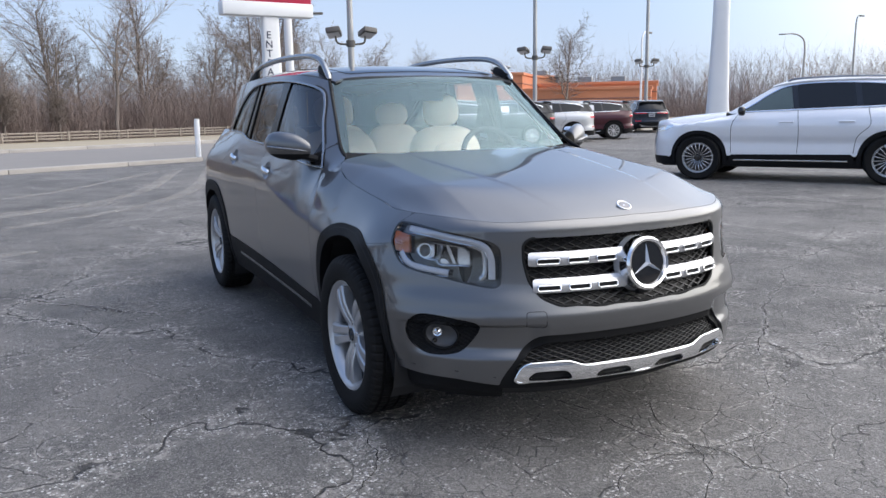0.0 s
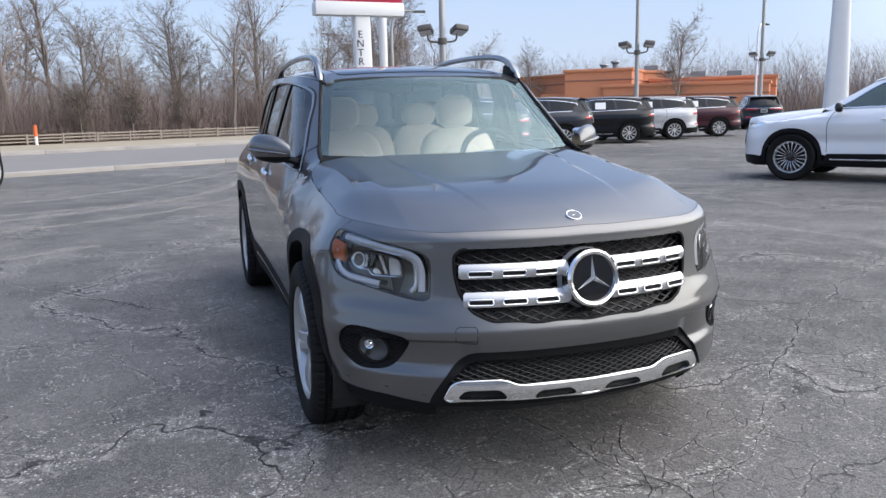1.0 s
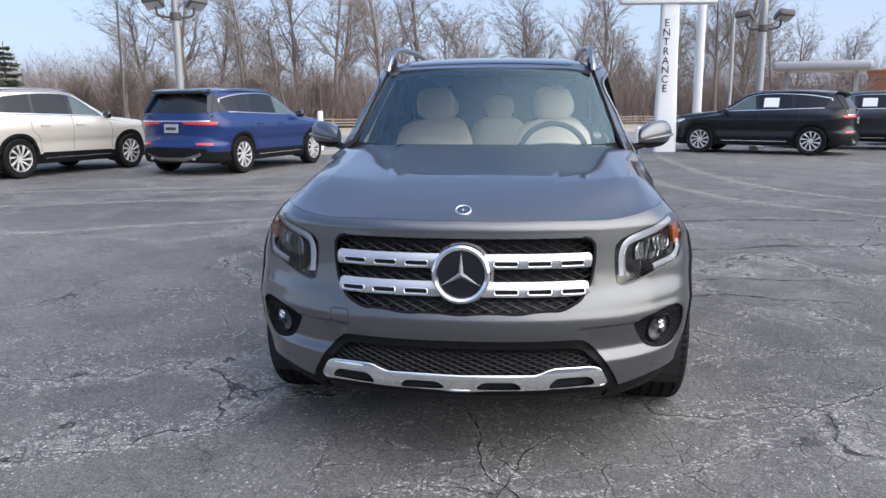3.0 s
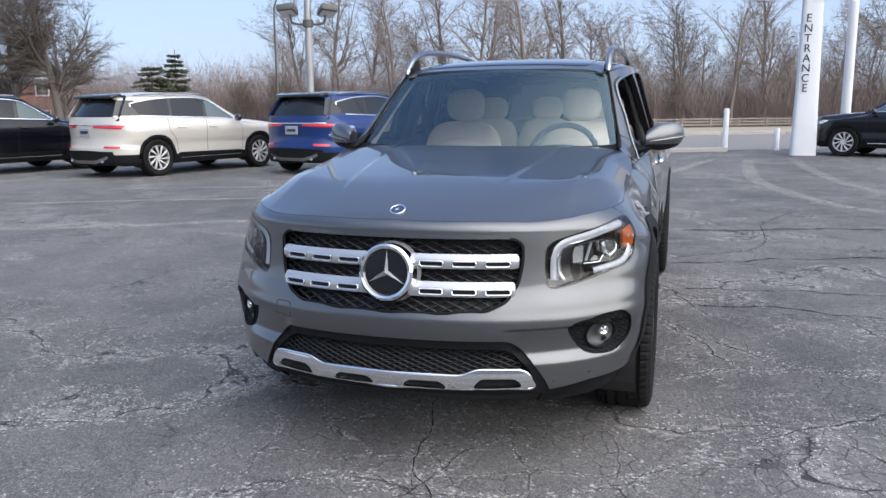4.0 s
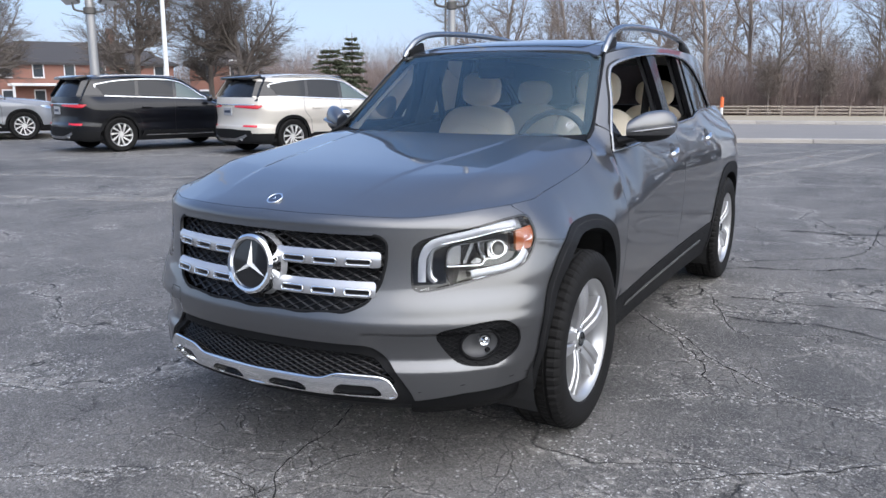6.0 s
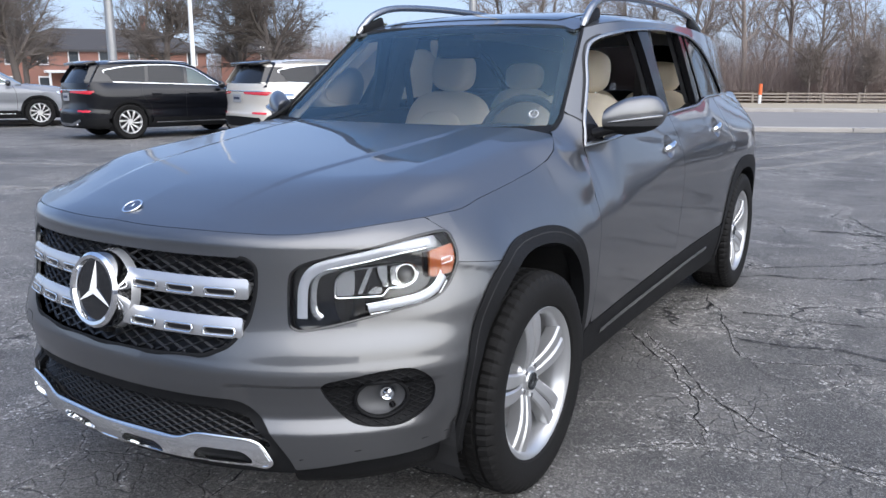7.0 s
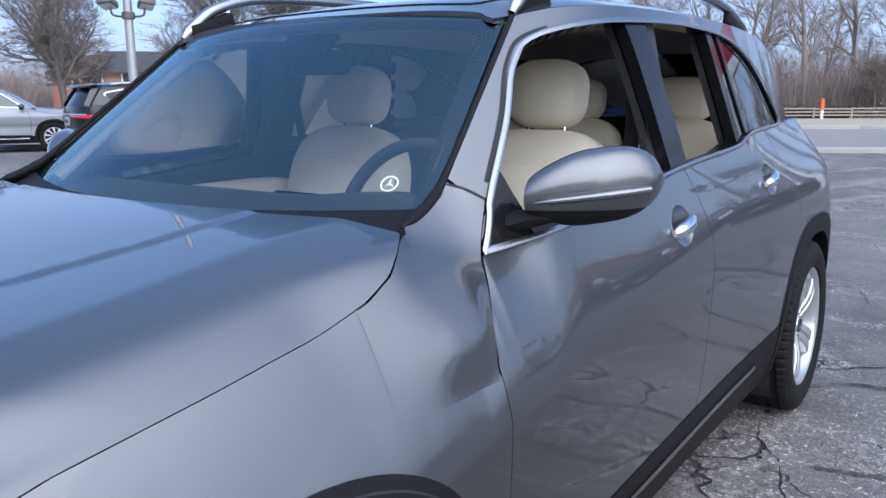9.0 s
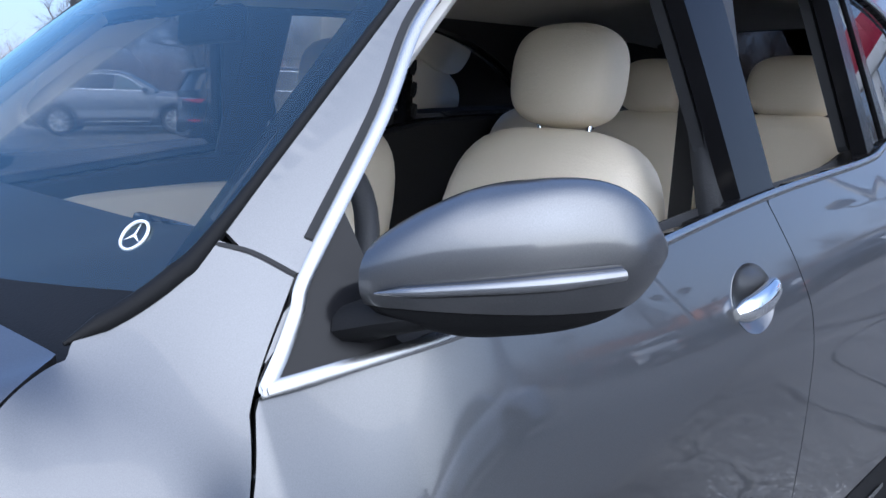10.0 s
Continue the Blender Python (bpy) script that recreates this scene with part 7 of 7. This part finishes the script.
        for yy in (1.30, 2.12):
            part("door_handle", moved(tube([tuple(F.skin(np.array([F.sy(q)]), np.array([0.93]), 0.018)[0]) for q in (yy - 0.1, yy, yy + 0.1)], 0.014, 6), M), FLEET_PAINT, c)
        mirror_ = part("wing_mirror", moved(cushion(0.20, 0.12, 0.15, 0, pose(0.99, 0.66, 1.10, 0, 0, 12), 5, 2.6), M), GLOSS_BLACK, c)
        # lamps
        tl = rounded([(F.L3 - 0.96, 0.988), (F.L3 - 0.26, 0.988), (F.L3 - 0.26, 0.945), (F.L3 - 0.86, 0.915)], 0.015, 3)
        part("tail_lamp", patch(F.lifted(0.012), tl[::-1], [], 0.02, 0, 0.02, mir), RED_LENS, c, "slim red tail lamp")
        rl = rounded([(F.L3 - 0.84, 0.60), (F.L3 - 0.50, 0.605), (F.L3 - 0.50, 0.57), (F.L3 - 0.82, 0.555)], 0.012, 3)
        part("reflector", patch(F.lifted(0.012), rl[::-1], [], 0.02, 0, 0.02, mir), RED_LENS, c)
        part("tail_trim", ribbon(F.lifted(0.008), np.stack([np.linspace(F.L3 - 0.78, F.L3, 20), np.full(20, 0.995)], 1), 0.022, 0.004, mir), CHROME, c)
        hl = rounded([(F.sx(0.52), 0.83), (F.sx(0.60), 0.79), (F.sy(-0.58), 0.80), (F.sy(-0.42), 0.87), (F.sy(-0.45), 0.895), (F.sx(0.72), 0.87)], 0.015, 3)
        part("headlamp", patch(F.lifted(0.006), hl, [], 0.02, 0, 0.02, mir), REFLECTOR, c)
        part("exhaust_trim", moved(tube([(0.46, 3.56, 0.315), (0.46, 3.635, 0.315)], 0.038, 12, False, 0.7), M), CHROME, c)
        part("roof_rail", moved(tube(curve([(0.62, 1.25, 1.545), (0.625, 1.4, 1.578), (0.63, 2.1, 1.592), (0.62, 2.7, 1.572), (0.60, 2.95, 1.55)], 5, False), 0.017, 6), M), SATIN, c)
    sxs = np.linspace(0, F.sy(0.38), 60)
    Pb = F.skin(sxs, F.top_z(sxs))[:, :2]
    xr_ = np.linspace(Pb[-1, 0], -Pb[-1, 0], 20)[1:-1]
    part("bonnet", patch(F.deck, np.vstack([Pb, np.stack([xr_, 0.30 + 0.08 * (xr_ / 0.75) ** 2], 1), (Pb * (-1, 1))[::-1]]), [], 0.04, 0.003, 0.02), FLEET_PAINT, c)
    yy_ = np.linspace(1.02, 3.34, 30)
    hr = np.stack([F.roof_half(yy_), yy_], 1)
    part("roof", patch(F.shelf, np.vstack([hr, (hr * (-1, 1))[::-1]]), [], 0.05, 0, 0.02), FLEET_PAINT, c)
    hb_, ht_ = F.screen_b[0], F.screen_t[0]
    part("windscreen", patch(F.screen, np.array([(-hb_, 0), (hb_, 0), (ht_, 0.86), (-ht_, 0.86)]), [], 0.06, 0, 0.01), FRONT_GLASS, c)
    part("rear_screen", patch(F.hatch, np.array([(-0.70, 0.0), (0.70, 0.0), (0.57, 0.50), (-0.57, 0.50)]), [], 0.05, 0, 0.01), FAR_GLASS, c)
    part("tailgate_frame", patch(lambda u, w: F.hatch(u, w, -0.012), np.array([(-0.78, -0.06), (0.78, -0.06), (0.62, 0.52), (-0.62, 0.52)]), [], 0.05, 0, 0.02), GLOSS_BLACK, c)
    part("roof_spoiler", box(1.16, 0.26, 0.06, 0.022, 2, pose(0, 3.31, 1.532, -10, 0, 0)), GLOSS_BLACK, c)
    plate = part("number_plate", box(0.31, 0.02, 0.16, 0.008, 1, pose(0, 3.632, 0.86)), PLATE, c)
    part("plate_bar", box(0.22, 0.006, 0.05, 0, 1, pose(0, 3.644, 0.86)), INK, plate)
    for mir in (False, True):
        part("rear_skid", patch(F.lifted(0.018), np.array([(F.L3 - 0.60, 0.385), (F.L3 - 0.52, 0.34), (F.L3 - 0.30, 0.27), (F.L3, 0.27), (F.L3, 0.335), (F.L3 - 0.28, 0.335), (F.L3 - 0.50, 0.395), (F.L3 - 0.58, 0.43)])[::-1], [], 0.02, 0, 0.02, mir), SATIN, c)
    part("rear_plastic", patch(F.lifted(0.010), np.array([(F.L3 - 0.75, 0.24), (F.L3, 0.24), (F.L3, 0.52), (F.L3 - 0.70, 0.50)]), [], 0.05, 0, 0.02), BLACK_PLASTIC, c)
    part("rear_plastic", patch(F.lifted(0.010), np.array([(F.L3 - 0.75, 0.24), (F.L3, 0.24), (F.L3, 0.52), (F.L3 - 0.70, 0.50)]), [], 0.05, 0, 0.02, True), BLACK_PLASTIC, c)
    part("grille", patch(F.lifted(0.008), np.stack([F.sx(np.array([-0.5, 0.5, 0.46, -0.46])), [0.80, 0.80, 0.52, 0.52]], 1)[::-1], [], 0.04, 0, 0.02), GLOSS_BLACK, c)
    part("underbody", box(1.5, 4.0, 0.25, 0.05, 2, pose(0, 1.35, 0.34)), DARK, c)
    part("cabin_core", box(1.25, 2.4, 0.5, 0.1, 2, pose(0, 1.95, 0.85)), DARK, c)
    for sg in (1, -1):
        for cy in (0.0, wb):
            part("wheel_housing", box(0.34, 0.74, 0.62, 0.1, 2, pose(sg * 0.70, cy, 0.47)), DARK, c)
    # wheels with ten slanted blades
    base = None
    for x, y, t in ((0.83, 0, 0), (-0.83, 0, 180), (0.83, wb, 0), (-0.83, wb, 180)):
        m = pose(x, y, hub, 0, 0, t) @ pose(0, 0, 0, 17 * (x + y), 0, 0)
        if base is None:
            base = part("wheel", lathe([(0.23, -0.10), (0.33, -0.115), (0.355, -0.09), (0.36, -0.05), (0.36, 0.05), (0.355, 0.09), (0.33, 0.112), (0.25, 0.105), (0.23, 0.09)], 40, "X", False), RUBBER, c)
            part("rim", lathe([(0.245, 0.098), (0.24, 0.105), (0.225, 0.10), (0.215, 0.06)], 40, "X", False), ALLOY, base)
            # near-black disc in place of the shaded gaps between the spokes
            part("rim_well", lathe([(0.0, 0.03), (0.235, 0.03)], 28, "X", False), TWIST, base)
            part("hub", lathe([(0.0, 0.085), (0.05, 0.08), (0.065, 0.06)], 20, "X", False), FLEET_ALLOY, base)
            for k in range(10):
                part("spoke", spoke_mesh(math.radians(36 * k), 0.0, 0.62, 0.045, 0.235, 0.008, 0.023, 0.082, 0.102, 0.03), FLEET_ALLOY, base)
            base.matrix_local = m
        else:
            copy_thing(base, m)
    return c


first_car = fleet_car()


def park(x, y, hx, hy, color, label, thing=None, scale=(1, 1, 1), sticker=False):
    """Stand a car with its front axle at (x, y), heading (hx, hy)."""
    turn = math.degrees(math.atan2(hx, -hy))
    m = pose(x, y, 0, 0, 0, turn) @ Matrix.Diagonal((*scale, 1))
    if thing is None:
        ob = copy_thing(first_car, m)
    else:
        ob = thing
        ob.matrix_world = m
    for o in ob.children_recursive:
        o.color = (*color, 1)
    if sticker:
        for sg in (1, -1):
            p = F.flank(np.array([1.72]), np.array([1.30]), 0.016)[0]
            part("price_sheet", box(0.004, 0.36, 0.25, 0, 1, pose(p[0] * sg, p[1], p[2], 0, sg * -24, 0)), PAPER, ob, "white price sheet in the window")
    tagged(ob, label, "car", "parked cars")
    return ob


park(-5.46, 13.99, 0.23, 0.97, (0.008, 0.032, 0.14), "metallic blue SUV parked with its tail to the lot")
park(-8.96, 12.55, 0.26, 0.965, (0.62, 0.58, 0.52), "cream white SUV parked with its tail to the lot")
park(-12.55, 11.25, 0.25, 0.968, (0.004, 0.0045, 0.007), "black SUV parked with its tail to the lot")
park(-18.7, 10.3, 0.50, 0.866, (0.24, 0.25, 0.27), "silver grey SUV at the end of the row")
park(5.12, 19.05, -0.89, 0.455, (0.004, 0.0045, 0.007), "black SUV with a price sheet in its window", sticker=True)
park(8.35, 21.2, -0.89, 0.455, (0.03, 0.033, 0.04), "dark blue-grey SUV with a price sheet in its window", sticker=True)
park(11.75, 22.9, -0.89, 0.455, (0.004, 0.0045, 0.007), "black SUV with a price sheet in its window", sticker=True)
park(14.5, 24.2, -0.89, 0.455, (0.55, 0.56, 0.57), "silver SUV with a price sheet in its window", sticker=True)
park(17.35, 25.3, -0.89, 0.455, (0.06, 0.015, 0.022), "dark maroon SUV with a price sheet in its window", sticker=True)
park(27.9, 31.6, 0.52, 0.854, (0.02, 0.024, 0.035), "dark blue SUV seen from behind", scale=(1.03, 1.0, 1.03))
park(9.22, 7.85, -0.51, 0.86, (0.84, 0.85, 0.87), "large white SUV with dark multi-spoke wheels", first_car, scale=(1.06, 1.105, 1.085))
DARK_ALLOY = surface("dark_alloy", (0.015, 0.015, 0.016), 0.25, 0.3, coat=0.4, vary=0.1)
MACHINED = surface("machined_alloy", (0.62, 0.62, 0.63), 0.25, 0.8, coat=0.4, vary=0.06)
twin_spokes = []
for k in range(10):
    arms = [spoke_mesh(math.radians(36 * k + o), 0.0, 0.10, 0.060, 0.252, 0.004, 0.0095, 0.082, 0.100, 0.02) for o in (-9, 9)]
    me = bpy.data.meshes.new("twin_spoke")
    bm = join(*arms)
    bm.to_mesh(me)
    bm.free()
    me.materials.append(MACHINED)
    twin_spokes.append(me)
count = {}
for o in first_car.children_recursive:
    kind = o.name.split(".")[0]
    if kind == "spoke":
        k = count.get(o.parent.name, 0)
        o.data = twin_spokes[k % 10]
        count[o.parent.name] = k + 1
    elif kind == "hub":
        o.material_slots[0].link = "OBJECT"
        o.material_slots[0].material = DARK_ALLOY

# ---- trees ----
BARK = surface("grey_brown_bark", (0.20, 0.168, 0.150), 0.9, vary=0.3, scale=2, grain=20, per_piece=0.25)
# bark darkened in its colour, as on trees seen against the light
SHADED_BARK = surface("shaded_bark", (0.125, 0.108, 0.100), 0.9, vary=0.3, scale=2, grain=20, per_piece=0.25)
TWIGS = surface("brush_twigs", (0.24, 0.188, 0.170), 0.9, vary=0.35, scale=0.3, grain=3)
NEEDLES = surface("conifer_needles", (0.10, 0.115, 0.075), 0.85, vary=0.4, scale=2, grain=12)
rng = np.random.default_rng(5)


def bare_tree(high, spread, limbs, seed, droop=0.0, twig=1.0, clear=0.3, bark=None):
    """A leafless tree: tapered trunk, limbs, branches and twigs. Returns meshes of trunk and crown."""
    r = np.random.default_rng(seed)
    trunk_v, trunk_f, crown_v, crown_f = [], [], [], []

    def segment(V, Fc, a, b, ra, rb, k):
        d = b - a
        d = d / (np.linalg.norm(d) + 1e-9)
        u = np.cross(d, (0.3, 0.9, 0.2))
        u /= np.linalg.norm(u) + 1e-9
        w = np.cross(d, u)
        n0 = len(V)
        for p, q in ((a, ra), (b, rb)):
            for i in range(k):
                f = 2 * math.pi * i / k
                V.append(p + q * (math.cos(f) * u + math.sin(f) * w))
        for i in range(k):
            Fc.append((n0 + i, n0 + (i + 1) % k, n0 + k + (i + 1) % k, n0 + k + i))

    def grow(p, d, length, rad, level):
        if level == 3:
            tip = p + (d + r.normal(0, 0.12, 3)) * length
            w = r.normal(0, 0.8, 3) * max(0.009, rad)
            n0 = len(crown_v)
            crown_v.extend([p - w, p + w, tip])
            crown_f.append((n0, n0 + 1, n0 + 2))
            return
        steps = (7, 5, 3)[level]
        V, Fc = (trunk_v, trunk_f) if level == 0 else (crown_v, crown_f)
        k = (8, 4, 3)[level]
        pts = [p]
        for i in range(steps):
            d = d + r.normal(0, (0.06, 0.16, 0.22, 0.25)[min(level, 3)], 3) + np.array([0, 0, (0.03, 0.10, 0.07, 0.0)[min(level, 3)] - droop * level])
            d = d / np.linalg.norm(d)
            q = pts[-1] + d * length / steps
            t0, t1 = i / steps, (i + 1) / steps
            taper = 0.75 if level < 2 else 0.85
            segment(V, Fc, pts[-1], q, rad * (1 - taper * t0), rad * (1 - taper * t1), k)
            pts.append(q)
            if level >= 3:
                continue
            lo = (clear, 0.15, 0.1)[level]
            n_kids = {0: limbs / steps / (1 - clear), 1: 1.6 * twig, 2: 4.5 * twig}[level]
            n_k = int(n_kids + r.random())
            if t1 > lo:
                for _ in range(n_k):
                    az = r.uniform(0, 2 * math.pi)
                    side = np.array([math.cos(az), math.sin(az), 0.0])
                    side = side - d * (side @ d)
                    side /= np.linalg.norm(side) + 1e-9
                    lean = r.uniform(0.5, 1.0) * (spread if level == 0 else 1.0)
                    nd = d * 0.75 + side * lean
                    nd /= np.linalg.norm(nd)
                    f = {0: 0.52, 1: 0.55, 2: 0.62}[level] * (1.15 - 0.55 * t1) * r.uniform(0.7, 1.2)
                    grow(q - d * length / steps * r.random() * 0.6, nd, length * f, max(rad * (1 - taper * t1) * (0.58 if level == 0 else 0.55), 0.006), level + 1)

    grow(np.zeros(3), np.array([0, 0, 1.0]), high * 0.86, high * (0.0165 if spread < 1.2 else 0.024), 0)
    out = []
    for nm, V, Fc in (("trunk", trunk_v, trunk_f), ("crown", crown_v, crown_f)):
        me = bpy.data.meshes.new(nm)
        me.from_pydata([tuple(v) for v in V], [], Fc)
        me.polygons.foreach_set("use_smooth", [True] * len(me.polygons))
        me.materials.append(bark or BARK)
        out.append(me)
    return out


def plant(meshes, x, y, turn, size, label, z=None):
    t = part("trunk", meshes[0], None)
    t.name = "bare_tree"
    part("crown", meshes[1], None, t)
    t.matrix_world = pose(x, y, (float(ground_z(x, y)) if z is None else z) - 0.05, 0, 0, turn) @ Matrix.Diagonal((size, size, size, 1))
    return tagged(t, label, "tree", "bare trees")


KINDS = [bare_tree(14, 0.95, 14, 11, 0, 1.45), bare_tree(16, 0.85, 13, 23, 0, 1.4, 0.33), bare_tree(12, 1.1, 14, 37, 0, 1.5, 0.25), bare_tree(15, 0.9, 12, 41, 0, 1.45, 0.36), bare_tree(12, 1.3, 23, 59, 0.015, 2.3, 0.16, SHADED_BARK)]
WOODS = "leafless grey-brown woodland tree behind the fence"
for i in range(96):
    a = -90 + 1.75 * i + rng.uniform(-1.2, 1.2)
    n_ = 77 + (i % 3) * 8 + rng.uniform(-3, 3)
    x, y = road_xy(a, n_)
    if x < -42:
        continue
    plant(KINDS[(i * 7) % 4], x, y, rng.uniform(0, 360), rng.uniform(0.62, 1.25), WOODS)
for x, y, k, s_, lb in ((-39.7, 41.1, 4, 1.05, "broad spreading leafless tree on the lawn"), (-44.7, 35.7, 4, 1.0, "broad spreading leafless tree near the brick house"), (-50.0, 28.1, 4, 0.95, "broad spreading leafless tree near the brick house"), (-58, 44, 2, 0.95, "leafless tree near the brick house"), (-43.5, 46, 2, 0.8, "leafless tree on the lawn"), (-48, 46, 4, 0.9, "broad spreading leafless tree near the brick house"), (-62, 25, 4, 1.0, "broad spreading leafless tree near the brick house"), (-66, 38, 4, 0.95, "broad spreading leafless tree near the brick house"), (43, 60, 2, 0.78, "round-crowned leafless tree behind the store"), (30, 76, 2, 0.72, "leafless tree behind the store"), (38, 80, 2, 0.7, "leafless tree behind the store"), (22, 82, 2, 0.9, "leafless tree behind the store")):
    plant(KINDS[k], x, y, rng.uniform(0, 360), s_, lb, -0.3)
ORNAMENTAL = bare_tree(5.0, 1.35, 30, 71, 0.0, 1.9, 0.34)
for a, n_, s_ in ((-9, 75, 0.85), (-5.5, 74.8, 0.95), (-2, 75.4, 0.9), (1.3, 75.1, 0.8), (6, 75, 0.9), (12.5, 75.6, 0.95), (24.3, 74.3, 0.95), (29.1, 74.5, 1.0), (34.5, 75, 0.85)):
    x, y = road_xy(a, n_)
    plant(ORNAMENTAL, x, y, rng.uniform(0, 360), s_, "small rounded ornamental leafless tree by the fence")


def brush(name, count, spots, high, label, material, wide=0.02):
    """A thicket of thin upright stems and twigs, one mesh."""
    V, Fc = [], []
    r = np.random.default_rng(77)
    for i in range(count):
        x, y, z = spots(r)
        if x < -25 and abs(y + 0.70 * (x - 3) + 2) < 17 and x > -100:      # the lawn before the brick house
            continue
        h = high * (0.22 + 0.78 * r.random() ** 1.6)
        az = r.uniform(0, 2 * math.pi)
        lean = r.normal(0, 0.34, 2) * h
        w = wide * r.uniform(0.6, 1.6)
        c, s = math.cos(az) * w, math.sin(az) * w
        n0 = len(V)
        m = (x + lean[0] * 0.4 + r.normal(0, 0.08), y + lean[1] * 0.4, z + h * 0.55)
        V += [(x - c, y - s, z), (x + c, y + s, z), (m[0] + c * 0.7, m[1] + s * 0.7, m[2]), (m[0] - c * 0.7, m[1] - s * 0.7, m[2]), (x + lean[0], y + lean[1], z + h)]
        Fc += [(n0, n0 + 1, n0 + 2, n0 + 3), (n0 + 3, n0 + 2, n0 + 4)]
        for _ in range(5):
            t = r.uniform(0.25, 0.95)
            b = np.array([x + lean[0] * t, y + lean[1] * t, z + h * t])
            d = np.array([r.normal(0, 0.35), r.normal(0, 0.35), r.uniform(0.15, 0.6)]) * h * 0.45
            n0 = len(V)
            V += [tuple(b + (c * 0.5, s * 0.5, 0)), tuple(b - (c * 0.5, s * 0.5, 0)), tuple(b + d)]
            Fc.append((n0, n0 + 1, n0 + 2))
    me = bpy.data.meshes.new(name)
    me.from_pydata(V, [], Fc)
    return tagged(part(name, me, material), label, "brush", kind="stuff")


def wood_spot(r):
    a, n_ = r.uniform(-95, 95), 75 + 40 * r.random() ** 1.6
    x, y = road_xy(a, n_)
    return x, y, float(ground_z(x, y))


def far_spot(r):
    f = math.radians(r.uniform(20, 150))
    d = r.uniform(105, 135)
    return d * math.sin(f), d * math.cos(f), -0.9


def left_spot(r):
    f = math.radians(r.uniform(-75, -30))
    d = r.uniform(120, 150)
    return d * math.sin(f), d * math.cos(f), -0.9


def hedge_spot(r):
    x, y = road_xy(r.uniform(6, 22), 73.6 + r.uniform(-0.45, 0.45))
    return x, y, float(ground_z(x, y))


HEDGE = surface("hedge_twigs", (0.10, 0.070, 0.055), 0.9, vary=0.35, scale=0.6, grain=6)
brush("hedge", 5200, hedge_spot, 1.25, "clipped dark leafless hedge behind the rail fence", HEDGE, 0.02)
brush("undergrowth", 70000, wood_spot, 7.6, "dense leafless brown undergrowth", TWIGS, 0.018)
brush("distant_thicket", 40000, far_spot, 10.0, "distant grey leafless thicket", TWIGS, 0.022)
brush("distant_thicket", 5000, left_spot, 10.0, "distant grey leafless thicket", TWIGS, 0.03)


def conifer(x, y, high, wide, label):
    """A pine with flat boughs in open tiers, each a fan of short needle sprays."""
    r = np.random.default_rng(int(abs(x * 10)))
    t = tagged(part("conifer", lathe([(0.0, high), (0.03, high * 0.98), (0.17, 0.0)], 10), BARK), label, "tree")
    V, Fc = [], []
    tiers = int(high * 2.1)
    for i in range(tiers):
        up = (i + r.uniform(-0.2, 0.2)) / tiers
        z = high * (0.16 + 0.82 * up)
        reach = wide * (1 - up) ** 0.6 + 0.15
        for k in range(9):
            az = r.uniform(0, 2 * math.pi)
            long = reach * r.uniform(0.55, 1.12)
            rise_ = r.uniform(-0.05, 0.22)
            out, across = np.array([math.cos(az), math.sin(az), 0.0]), np.array([-math.sin(az), math.cos(az), 0.0])
            for q in range(int(40 + 80 * long)):
                f = r.uniform(0.12, 1)
                b = out * long * f + across * r.normal(0, 0.16 * long * (1.15 - f) + 0.05) + np.array([0, 0, z + rise_ * long * f - 0.10 * long * f * f + r.normal(0, 0.035)])
                d = out * r.uniform(0.08, 0.22) + across * r.normal(0, 0.11) + np.array([0, 0, r.normal(0.03, 0.05)])
                e = across * 0.05 + r.normal(0, 0.03, 3)
                n0 = len(V)
                V += [tuple(b - e), tuple(b + e), tuple(b + d)]
                Fc.append((n0, n0 + 1, n0 + 2))
    me = bpy.data.meshes.new("needles")
    me.from_pydata(V, [], Fc)
    part("needles", me, NEEDLES, t)
    t.matrix_world = pose(x, y, float(ground_z(x, y)))
    return t


conifer(-38.3, 49.3, 5.5, 2.7, "broad grey-green pine with open flat boughs")
conifer(-38.0, 51.9, 6.8, 1.5, "slim grey-green pine with a bare-tipped crown")
